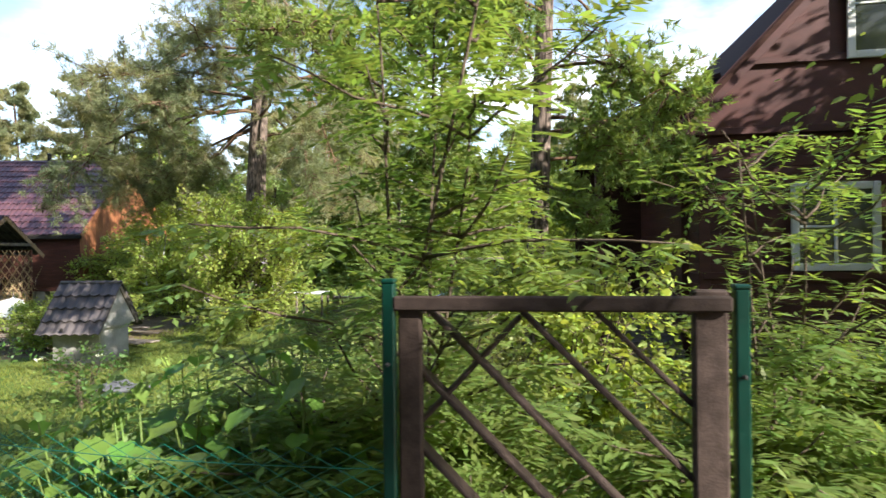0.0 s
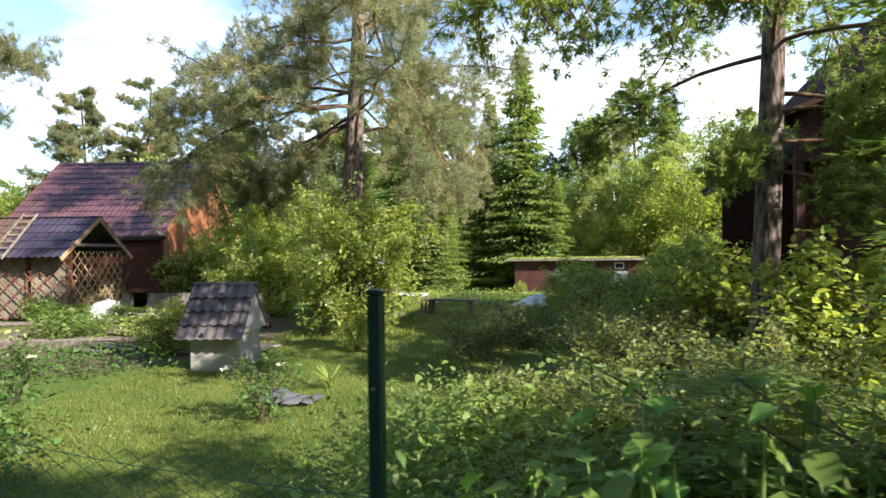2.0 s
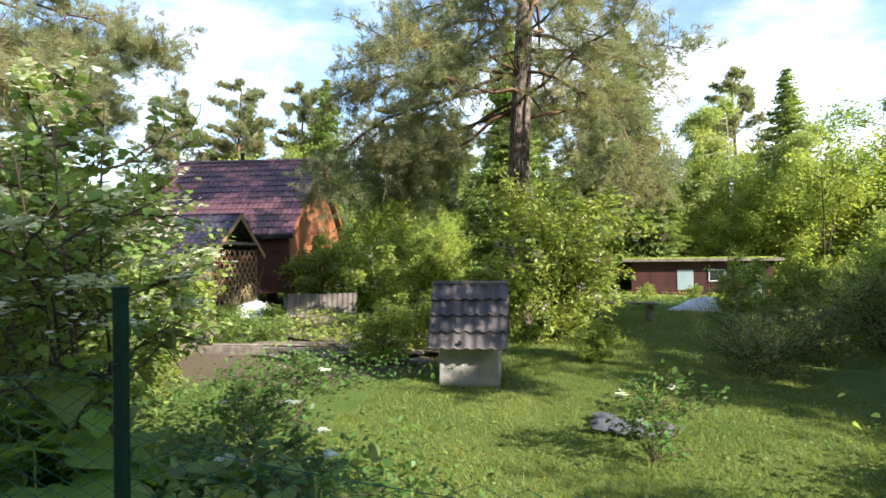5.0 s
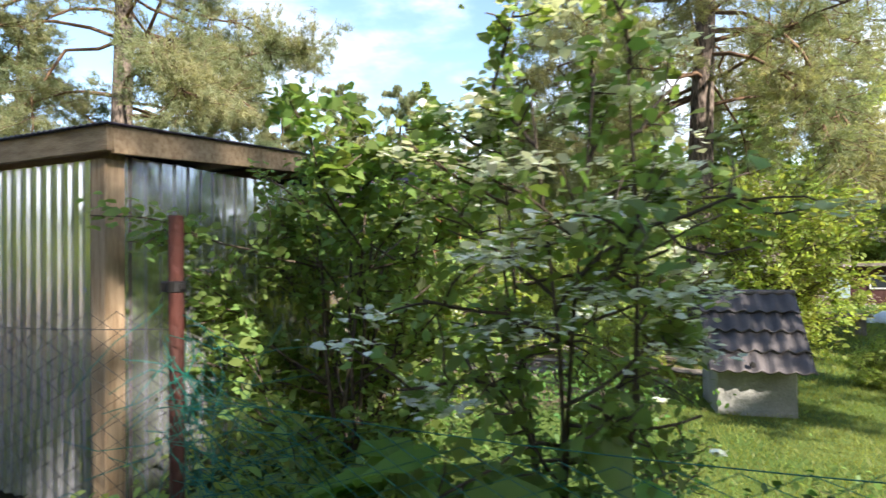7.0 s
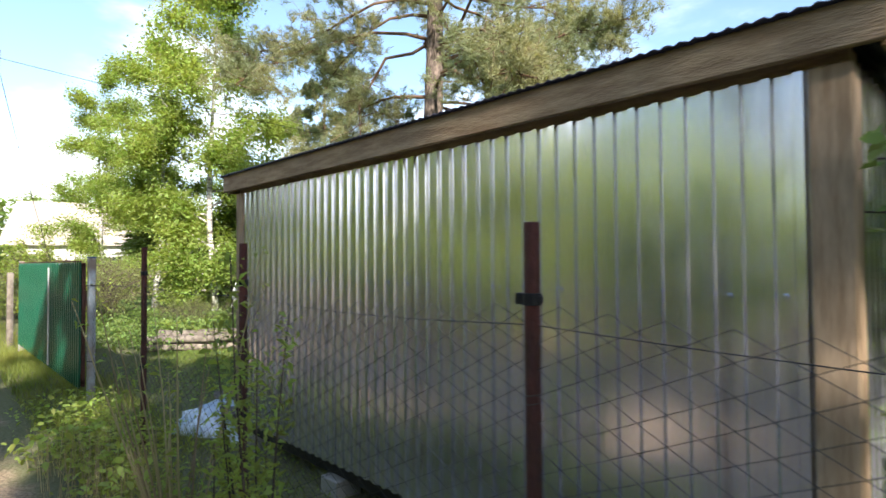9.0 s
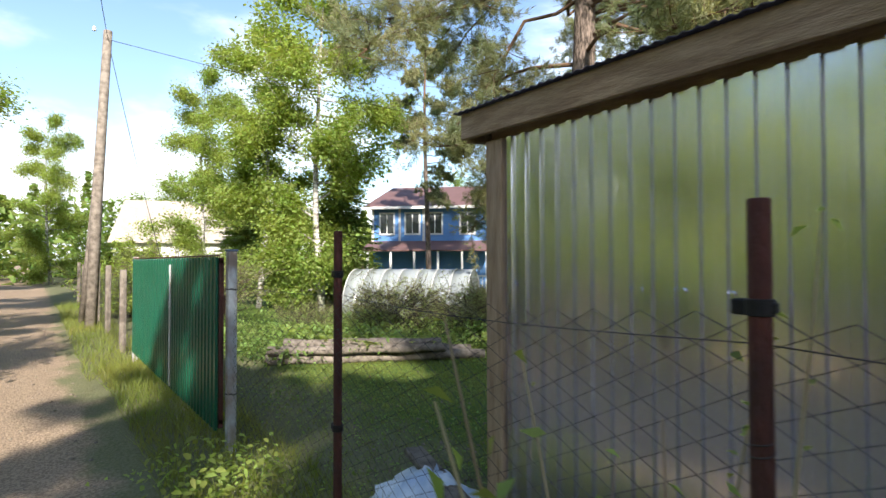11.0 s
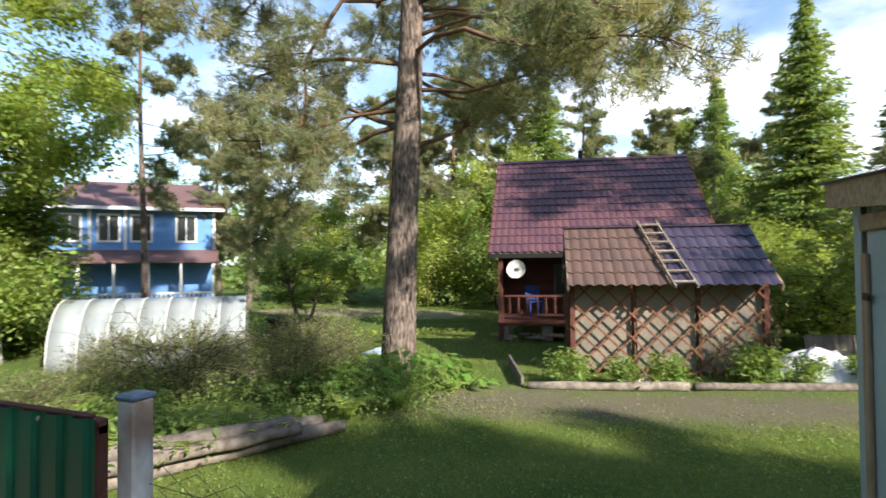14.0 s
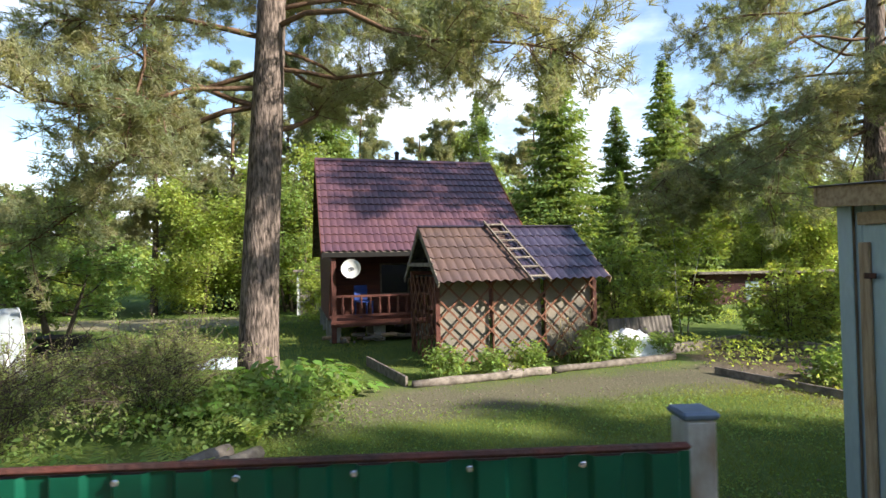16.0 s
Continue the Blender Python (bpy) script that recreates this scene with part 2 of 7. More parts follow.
# the ground: lawn, trodden drive, bare soil and dirt road in one sheet
def ground_material():
    m = material("lawn_and_earth", (0.072, 0.118, 0.026), 0.95, 0, 0, 0.9, (1, 1, 1), (0.112, 0.15, 0.038), 0.7, 35, 0.1, fine=0.5)
    n, l = m.node_tree.nodes, m.node_tree.links
    b = n["Principled BSDF"]
    hsv = next(x for x in n if x.bl_idname == "ShaderNodeHueSaturation")
    geo = n.new("ShaderNodeTexCoord")
    no = n.new("ShaderNodeTexNoise")
    no.inputs["Scale"].default_value, no.inputs["Detail"].default_value, no.inputs["Roughness"].default_value = 1.1, 7, 0.62
    l.new(geo.outputs["Object"], no.inputs["Vector"])
    sep = n.new("ShaderNodeSeparateXYZ")
    l.new(geo.outputs["Object"], sep.inputs[0])

    def op(kind, a, c, d=None):
        x = n.new("ShaderNodeMath")
        x.operation = kind
        for i, v in enumerate((a, c, d)):
            if v is None:
                continue
            if isinstance(v, (int, float)):
                x.inputs[i].default_value = v
            else:
                l.new(v, x.inputs[i])
        return x.outputs[0]

    wob = op("MULTIPLY_ADD", no.outputs["Fac"], 2.4, -1.2)
    X, Y = sep.outputs["X"], sep.outputs["Y"]

    def soft(value, lo, hi):
        r = n.new("ShaderNodeMapRange")
        r.interpolation_type = "SMOOTHSTEP"
        r.inputs["From Min"].default_value, r.inputs["From Max"].default_value = lo, hi
        l.new(value, r.inputs["Value"])
        return r.outputs["Result"]

    # road: y below 1.7; drive: a band turned with the house; soil patch between house and well
    road = soft(op("MULTIPLY_ADD", wob, 0.55, op("SUBTRACT", 1.75, Y)), -0.05, 0.3)
    v = op("MULTIPLY_ADD", op("ADD", X, 16.0), -0.24, op("SUBTRACT", Y, 9.75))
    band = op("SUBTRACT", 1.05, op("ABSOLUTE", v, 0))
    ends = op("SUBTRACT", 3.9, op("ABSOLUTE", op("ADD", X, 15.6), 0))
    drive = soft(op("MULTIPLY_ADD", wob, 0.9, op("MINIMUM", band, ends)), -0.35, 0.75)
    ex = op("POWER", op("DIVIDE", op("ADD", X, 9.9), 2.9), 2.0)
    ey = op("POWER", op("DIVIDE", op("SUBTRACT", Y, 10.2), 3.6), 2.0)
    soil = soft(op("MULTIPLY_ADD", wob, 0.55, op("SUBTRACT", 1.0, op("ADD", ex, ey))), -0.15, 0.35)
    fx = op("POWER", op("DIVIDE", op("ADD", X, 29.0), 6.5), 2.0)
    fy = op("POWER", op("DIVIDE", op("SUBTRACT", Y, 24.0), 3.2), 2.0)
    beds = soft(op("MULTIPLY_ADD", wob, 0.7, op("SUBTRACT", 1.0, op("ADD", fx, fy))), -0.15, 0.35)
    under = soft(op("MULTIPLY_ADD", wob, 0.8, op("MINIMUM", op("SUBTRACT", 4.6, Y), op("SUBTRACT", op("MULTIPLY", X, -1), 9.0))), 0.2, 0.9)
    col = hsv.outputs["Color"]
    fine = n.new("ShaderNodeTexNoise")
    fine.inputs["Scale"].default_value, fine.inputs["Detail"].default_value = 45, 6
    l.new(geo.outputs["Object"], fine.inputs["Vector"])
    for mask, c1, c2, amount in ((under, (0.22, 0.19, 0.13), (0.13, 0.125, 0.07), 0.7), (soil, (0.17, 0.125, 0.085), (0.08, 0.06, 0.042), 0.95), (beds, (0.33, 0.27, 0.19), (0.2, 0.17, 0.11), 0.8), (drive, (0.18, 0.145, 0.112), (0.085, 0.072, 0.052), 0.8), (road, (0.4, 0.295, 0.205), (0.22, 0.16, 0.112), 0.96)):
        e = n.new("ShaderNodeMix")
        e.data_type = "RGBA"
        e.inputs["A"].default_value, e.inputs["B"].default_value = (*c1, 1), (*c2, 1)
        l.new(soft(fine.outputs["Fac"], 0.35, 0.65), e.inputs["Factor"])
        x = n.new("ShaderNodeMix")
        x.data_type = "RGBA"
        l.new(op("MULTIPLY", mask, amount), x.inputs["Factor"])
        l.new(col, x.inputs["A"])
        l.new(e.outputs["Result"], x.inputs["B"])
        col = x.outputs["Result"]
    l.new(col, b.inputs["Base Color"])
    return m


M_GROUND = ground_material()


# ---- mesh helpers ----
def mesh_object(name, verts, faces, mat, parent=None, label="", smooth=False):
    me = bpy.data.meshes.new(name)
    me.from_pydata([tuple(v) for v in verts], [], faces)
    me.materials.append(mat)
    if smooth:
        me.polygons.foreach_set("use_smooth", [True] * len(me.polygons))
    ob = new(name, me)
    ob.parent = parent
    if label:
        ob["label"] = label
    return ob


def poly_mesh(name, V, mat):
    """A mesh of N separate faces from an array N x k x 3."""
    n, k = V.shape[:2]
    me = bpy.data.meshes.new(name)
    me.vertices.add(n * k)
    me.vertices.foreach_set("co", V.reshape(-1).astype(np.float32))
    me.loops.add(n * k)
    me.loops.foreach_set("vertex_index", np.arange(n * k, dtype=np.int32))
    me.polygons.add(n)
    me.polygons.foreach_set("loop_start", np.arange(0, n * k, k, dtype=np.int32))
    me.update(calc_edges=True)
    me.materials.append(mat)
    return me


def part(name, bm, mat, parent=None, label=""):
    me = bpy.data.meshes.new(name)
    bm.to_mesh(me)
    bm.free()
    me.materials.append(mat)
    ob = new(name, me)
    ob.parent = parent
    if label:
        ob["label"] = label
    return ob


def thing(name, m, label, category, group="", kind=""):
    ob = new(name)
    ob.matrix_world = m if isinstance(m, Matrix) else pose(*m)
    ob.empty_display_size = 0.2
    return tagged(ob, label, category, group, kind)


def bm_box(bm, lo, hi, m=None, bevel=0.0):
    """A box between two corners, with bevelled edges, added to bm."""
    g = bmesh.ops.create_cube(bm, size=1)
    vs = g["verts"]
    c = [(a + b) / 2 for a, b in zip(lo, hi)]
    s = [abs(b - a) for a, b in zip(lo, hi)]
    t = Matrix.Translation(c) @ Matrix.Diagonal((*s, 1))
    bmesh.ops.transform(bm, matrix=(m @ t) if m is not None else t, verts=vs)
    if bevel:
        es = list({e for v in vs for e in v.link_edges})
        bmesh.ops.bevel(bm, geom=es, offset=bevel, segments=1, affect="EDGES")
    return bm


def box(name, lo, hi, mat, parent=None, label="", bevel=0.006, m=None):
    return part(name, bm_box(bmesh.new(), lo, hi, m, bevel), mat, parent, label)


def beam(name, a, b, w, h, mat, parent=None, label="", bevel=0.004, up=(0, 0, 1)):
    """A squared piece from a to b, w wide and h high, with bevelled edges."""
    a, b = Vector(a), Vector(b)
    d = (b - a).normalized()
    side = d.cross(Vector(up))
    if side.length < 1e-4:
        side = Vector((1, 0, 0))
    side.normalize()
    top = side.cross(d)
    m = Matrix((d, side, top)).transposed().to_4x4()
    m.translation = (a + b) / 2
    L = (b - a).length
    return part(name, bm_box(bmesh.new(), (-L / 2, -w / 2, -h / 2), (L / 2, w / 2, h / 2), m, bevel), mat, parent, label)


def tube_arrays(pts, radii, sides=6, cap=True):
    pts = np.asarray(pts, float)
    n = len(pts)
    t = np.gradient(pts, axis=0)
    t /= np.linalg.norm(t, axis=1)[:, None] + 1e-9
    ref = np.array([0.0, 0.0, 1.0]) if abs(t[0][2]) < 0.9 else np.array([1.0, 0, 0])
    V, F = [], []
    for i in range(n):
        s = np.cross(t[i], ref)
        s /= np.linalg.norm(s) + 1e-9
        u = np.cross(s, t[i])
        for k in range(sides):
            a = 2 * math.pi * k / sides
            V.append(pts[i] + radii[i] * (math.cos(a) * s + math.sin(a) * u))
    for i in range(n - 1):
        for k in range(sides):
            a, b = i * sides + k, i * sides + (k + 1) % sides
            F.append((a, b, b + sides, a + sides))
    if cap:
        F.append(tuple(range(sides))[::-1])
        F.append(tuple((n - 1) * sides + k for k in range(sides)))
    return V, F


def tubes(name, list_of, mat, parent=None, label="", sides=6):
    V, F = [], []
    for pts, radii in list_of:
        v, f = tube_arrays(pts, radii, sides)
        o = len(V)
        V += v
        F += [tuple(i + o for i in q) for q in f]
    return mesh_object(name, V, F, mat, parent, label, smooth=True)


def lathe(bm, profile, segs=16, m=None):
    """A turned body round z from (radius, height) pairs."""
    rings = []
    for r, z in profile:
        rings.append([bm.verts.new((r * math.cos(2 * math.pi * k / segs), r * math.sin(2 * math.pi * k / segs), z)) for k in range(segs)])
    for a, b in zip(rings, rings[1:]):
        for k in range(segs):
            bm.faces.new((a[k], a[(k + 1) % segs], b[(k + 1) % segs], b[k]))
    bm.faces.new(rings[0][::-1])
    bm.faces.new(rings[-1])
    if m is not None:
        bmesh.ops.transform(bm, matrix=m, verts=[v for r in rings for v in r])
    return bm


# ---- leaves ----
def unit(a):
    return a / (np.linalg.norm(a, axis=-1, keepdims=True) + 1e-9)


def leaves(rng, centers, size, flat=0.5, out=None, width=0.5, fold=0.12, droop=0.0, jitter=0.35):
    """Pointed leaves as N x 4 x 3: base, side, tip, side. flat: how level they lie; out: the way they point."""
    n = len(centers)
    d = rng.normal(size=(n, 3))
    if out is not None:
        d = d * 0.7 + out * 1.2
    d[:, 2] = d[:, 2] * (1 - flat) - droop
    d = unit(d)
    up = rng.normal(size=(n, 3)) * (1 - flat) + np.array([0, 0, 1.0])
    s = unit(np.cross(d, up))
    nrm = np.cross(s, d)
    L = (size * (1 + jitter * rng.normal(size=n)).clip(0.4, 1.8))[:, None]
    b = centers - d * L * 0.5
    tip = centers + d * L * 0.5 - np.array([0, 0, 1.0]) * L * 0.12
    w_ = s * L * width * 0.5
    if width < 0.5:
        mid = centers - d * L * 0.06 + nrm * L * fold
        return np.stack([b, mid + w_, tip, mid - w_], 1)
    lo, hi = centers - d * L * 0.22 + nrm * L * fold, centers + d * L * 0.2 + nrm * L * fold * 0.7
    return np.stack([b, lo + w_ * 0.95, hi + w_ * 0.8, tip, hi - w_ * 0.8, lo - w_ * 0.95], 1)


def needles(rng, centers, dirs, length=0.16, width=0.013, count=14, spread=0.8):
    """Tufts of needles as thin triangles."""
    n = len(centers)
    c = np.repeat(centers, count, 0)
    d = np.repeat(dirs, count, 0) + spread * rng.normal(size=(n * count, 3))
    d = unit(d)
    s = unit(np.cross(d, rng.normal(size=d.shape)))
    L = length * rng.uniform(0.7, 1.25, size=(len(d), 1))
    c = c + rng.normal(size=c.shape) * length * 0.22
    return np.stack([c - s * width, c + s * width, c + d * L], 1)


def branch_path(rng, a, d, L, n=6, bend=0.25, rise=0.0):
    """A crooked limb from a along d."""
    p, d, out = np.array(a, float), unit(np.array(d, float)), []
    for i in range(n + 1):
        out.append(p.copy())
        d = unit(d + rng.normal(size=3) * bend / n * 1.6 + np.array([0, 0, rise / n]))
        p = p + d * L / n
    return np.array(out)


def along(path, f):
    x = f * (len(path) - 1)
    i = min(int(x), len(path) - 2)
    return path[i] + (path[i + 1] - path[i]) * (x - i), unit(path[i + 1] - path[i])


# ---- trees ----
def pine(name, seed, H, r0, first, crown_r, label, at, lean=(0, 0), density=1.0, limbs=34, blade=0.008, bare=(), hang=(), mat=None, needle=0.15):
    """A Scots pine: plated trunk, crooked limbs, tufted needles. bare: (height, azimuth, length) of limbs that stand out; hang: (height, azimuth, length, droop) of limbs that arch down."""
    rng = np.random.default_rng(seed)
    root = thing(name, pose(*at), label, "tree")
    zs = np.linspace(0, H, 22)
    pts = np.stack([lean[0] * (zs / H) ** 1.5 + 0.12 * np.sin(zs * 0.35 + seed), lean[1] * (zs / H) ** 1.5 + 0.1 * np.cos(zs * 0.3 + seed) - 0.1, zs - 0.15], 1)
    rad = r0 * (1 - 0.8 * (zs / H)) + 0.12 * r0 * np.exp(-zs / 0.35)
    cut = 12
    low = tubes("trunk", [(pts[:cut + 1], rad[:cut + 1])], M_BARK_PINE, root, "thick plated grey-brown bark", 14)
    tubes("upper_trunk", [(pts[cut:], rad[cut:])], M_BARK_RED, root, "flaky orange upper bark", 10)
    wood, tc, td = [], [], []
    spec = [(first + (H - first) * ((i + 0.5) / limbs) ** 0.9, rng.uniform(0, 6.283), None) for i in range(limbs)] + list(bare)
    spec = [(z, az, ln, None) for z, az, ln in spec] + list(hang)
    for z, az, ln, sink in spec:
        f = (z - first) / (H - first)
        L = ln or crown_r * (0.55 + 0.45 * math.sin(min(1.0, f * 1.3 + 0.25) * 2.6)) * rng.uniform(0.7, 1.15) * (1 - 0.45 * max(0, f - 0.55) / 0.45)
        i = min(int(z / H * 21), 20)
        a = pts[i] + (pts[i + 1] - pts[i]) * (z / H * 21 - i)
        p = branch_path(rng, a, (math.cos(az), math.sin(az), rng.uniform(-0.1, 0.35) if sink is None else 0.1), L, 7, 0.95 if sink is None else 0.3, (-0.35 if f < 0.5 else 0.25) if sink is None else -sink)
        rb = min(rad[i] * 0.24, 0.01 + L * 0.009)
        wood.append((p, np.linspace(rb, 0.01, 8)))
        for j in range(int((14 + L * 4.0) * (1 if sink is None else 1.5))):
            g = rng.uniform(0.28, 1.0) ** 0.75
            q, dq = along(p, min(g, 0.999))
            sd_ = unit(dq * 0.5 + rng.normal(size=3) * np.array([1, 1, 0.45]))
            l2 = L * rng.uniform(0.14, 0.3) * (1.25 - 0.4 * g)
            p2 = branch_path(rng, q, sd_, l2, 4, 0.6, 0.1 if sink is None else -0.7)
            wood.append((p2, np.linspace(0.011, 0.004, 5)))
            for k in range(max(3, int(density * (4 + l2 * 8)))):
                q2, d2 = along(p2, rng.uniform(0.25, 1.0) * 0.999)
                tc.append(q2 + rng.normal(size=3) * 0.09)
                td.append(unit(d2 + np.array([0, 0, 0.35]) + rng.normal(size=3) * 0.5))
    tubes("limb", wood, M_BARK_RED, root, "", 4)["kind"] = "stuff"
    me = poly_mesh("crown", needles(rng, np.array(tc), np.array(td), needle, blade, 18, 0.75), mat or M_NEEDLE)
    new("crown", me).parent = root
    return root


def spruce(name, seed, H, R, label, at, step=0.24, mat=None):
    rng = np.random.default_rng(seed)
    root = thing(name, pose(*at), label, "tree")
    zs = np.linspace(0, H, 8)
    tubes("trunk", [(np.stack([0 * zs, 0 * zs, zs - 0.2], 1), 0.02 + 0.016 * (H - zs))], M_BARK, root, "", 8)
    cs, ds, ss = [], [], []
    z = 0.4
    while z < H - 0.15:
        f = z / H
        L0 = R * (1 - f) ** 0.85 + 0.12
        for k in range(int(7 + 5 * (1 - f))):
            az = rng.uniform(0, 6.283)
            L = L0 * rng.uniform(0.6, 1.12)
            d = np.array([math.cos(az), math.sin(az), 0])
            n = max(3, int(L / 0.11))
            g = (np.arange(n) + rng.uniform(0, 1, n)) / n
            zz = z + 0.25 * g * L * (0.7 if f > 0.6 else 0.1) - 0.42 * L * g ** 1.3 + 0.22 * L * g ** 3
            side = np.array([-d[1], d[0], 0])
            for rep in range(4):
                off = rng.normal(size=n) * (0.09 + 0.2 * L * (1 - g * 0.6))
                cs.append(d * (g * L)[:, None] + side * off[:, None] + np.stack([0 * g, 0 * g, zz + rng.normal(size=n) * 0.04], 1))
                ds.append(np.tile(d, (n, 1)) + side * (np.sign(off) * 0.7)[:, None] + np.array([0, 0, -0.35]))
        z += step * rng.uniform(0.7, 1.2)
    C, D = np.concatenate(cs), np.concatenate(ds)
    V = leaves(rng, C, 0.27, 0.3, D, 0.32, 0.06)
    new("crown", poly_mesh("crown", V, mat or M_SPRUCE)).parent = root
    return root


def broadleaf(name, seed, H, R, label, at, leaf=0.1, n_leaf=9000, mat=None, bark=None, stems=1, clear=0.25, r0=0.1, droop=0.0, category="tree", flowers=0, flower_mat=None, shape=1.0, width=0.55, flower_size=0.05, sub=7, puff=0.8):
    """A deciduous tree or shrub: stems, limbs, twigs and single leaves gathered round the twigs."""
    rng = np.random.default_rng(seed)
    root = thing(name, pose(*at), label, category)
    wood, tips, limbs_ = [], [], []
    for s in range(stems):
        az = rng.uniform(0, 6.283)
        out = 0.0 if stems == 1 else rng.uniform(0.1, 0.55) * R / H
        base = np.array([math.cos(az), math.sin(az), 0]) * (0 if stems == 1 else rng.uniform(0, 0.16) * R)
        h = H * rng.uniform(0.8, 0.97)
        p = branch_path(rng, base + np.array([0, 0, -0.1]), (math.cos(az) * out, math.sin(az) * out, 1), h, 8, 0.25, 0.1)
        wood.append((p, np.linspace(r0 / (1 if stems == 1 else 1.5), min(0.006, r0 * 0.25), 9)))
        tips.append(p[5:9])
        k = int((26 if stems == 1 else 7) * (1 if H > 2.5 else 0.8))
        for j in range(k):
            f = clear + (0.98 - clear) * (j + rng.uniform(0, 1)) / k
            q, d = along(p, min(f, 0.999))
            a2 = rng.uniform(0, 6.283)
            g = (f - clear) / (1 - clear)
            L = R * (0.35 + 0.75 * math.sin(math.pi * min(0.95, 0.18 + 0.75 * g) ** shape)) * rng.uniform(0.7, 1.15)
            p2 = branch_path(rng, q, (math.cos(a2), math.sin(a2), rng.uniform(0.15, 0.8) - droop), L, 6, 0.5, 0.15 - droop)
            wood.append((p2, np.linspace(max(0.35 * r0 * (1 - 0.6 * f), min(0.008, r0 * 0.4)), min(0.005, r0 * 0.3), 7)))
            for i in range(sub):
                q2, d2 = along(p2, rng.uniform(0.25, 0.999))
                p3 = branch_path(rng, q2, unit(d2 + rng.normal(size=3) * 0.8 + np.array([0, 0, 0.1 - droop])), L * rng.uniform(0.2, 0.45), 3, 0.5, -droop)
                wood.append((p3, np.linspace(min(0.006, r0 * 0.25), min(0.003, r0 * 0.15), 4)))
                tips.append(p3)
    tubes("stem" if stems > 1 else "trunk", wood, bark or M_BARK, root, "", 5)
    tips = np.array(tips)
    idx = rng.integers(0, len(tips), n_leaf)
    g = rng.uniform(0, 1, n_leaf) * 2.999
    gi = g.astype(int)
    a, b = tips[idx, gi], tips[idx, gi + 1]
    c = a + (b - a) * (g - gi)[:, None] + rng.normal(size=(n_leaf, 3)) * leaf * puff
    V = leaves(rng, c, leaf, 0.45, unit(b - a), width, 0.1, droop * 0.6)
    new("crown", poly_mesh("crown", V, mat or M_LEAF)).parent = root
    if flowers:
        pick = tips[rng.integers(0, len(tips), flowers), 3]
        pick = pick[np.argsort(-(pick[:, 2] + 0.6 * np.linalg.norm(pick[:, :2], axis=1)))][: int(flowers * 0.75)]
        k = 26
        fc = np.repeat(pick, k, 0) + rng.normal(size=(len(pick) * k, 3)) * np.array([flower_size, flower_size, flower_size * (0.3 if flower_mat is M_FLOWER else 1.2)])
        new("blossom", poly_mesh("blossom", leaves(rng, fc, 0.035, 0.8, None, 0.9, 0.05), flower_mat)).parent = root
    return root


# ---- ground ----
def axis(lo, hi, a, b, step):
    far = [a - d for d in (2, 5, 12, 30, 80, 200, 600, 1800)][::-1]
    return np.array(far + list(np.arange(a, b + step / 2, step)) + [b + d for d in (2, 5, 12, 30, 80, 200, 600, 1800)])


def land(x, y):
    """Height of the ground: level by the road, falling away gently behind the garden."""
    z = -0.028 * np.clip(y - 15, 0, 18)
    z = z + 0.05 * np.exp(-((y - 2.3) / 0.5) ** 2) + 0.025 * np.sin(x * 0.9) * np.sin(y * 0.8) * (y > -3) * (y < 30)
    return z - 0.03 * np.exp(-((y - 0.9) / 0.35) ** 2)


gx, gy = axis(0, 0, -46, 14, 0.4), axis(0, 0, -8, 40, 0.4)
GX, GY = np.meshgrid(gx, gy)
GZ = land(GX, GY)
nx = len(gx)
me = bpy.data.meshes.new("ground")
me.from_pydata(np.stack([GX, GY, GZ], -1).reshape(-1, 3).tolist(), [], [(j * nx + i, j * nx + i + 1, (j + 1) * nx + i + 1, (j + 1) * nx + i) for j in range(len(gy) - 1) for i in range(nx - 1)])
me.materials.append(M_GROUND)
me.polygons.foreach_set("use_smooth", [True] * len(me.polygons))
tagged(new("ground", me), "mown lawn with trodden drive and dirt road", "ground", kind="structure")


# ---- profiled sheet ----
def profile_sheet(name, w, h, mat, parent, m, period=0.1, depth=0.01, label="", rib=0.3):
    """A profiled metal sheet w wide (x) and h high (z), ribs upright and proud towards -y, with a thickness."""
    xs, ys = [], []
    n = int(round(w / period))
    for i in range(n):
        x0 = i * w / n
        p = w / n
        for f, d in ((0, 0), (0.5 - rib / 2 - 0.08, 0), (0.5 - rib / 2, 1), (0.5 + rib / 2, 1), (0.5 + rib / 2 + 0.08, 0)):
            xs.append(x0 + f * p)
            ys.append(-d * depth)
    xs.append(w)
    ys.append(0)
    k = len(xs)
    V = [(x, y, z) for z in (0, h) for x, y in zip(xs, ys)]
    F = [(i, i + 1, k + i + 1, k + i) for i in range(k - 1)]
    ob = mesh_object(name, V, F, mat, parent, label)
    ob.matrix_basis = m
    so = ob.modifiers.new("thickness", "SOLIDIFY")
    so.thickness, so.offset = 0.0012, 1
    return ob


def screw(parent, at, mat, r=0.008, axis_m=None):
    bm = lathe(bmesh.new(), [(r * 1.3, 0), (r * 1.3, 0.002), (r, 0.003), (r * 0.9, 0.007)], 8, Matrix.Translation(at) @ (axis_m or pose(0, 0, 0, 90, 0, 0)))
    return part("screw", bm, mat, parent)


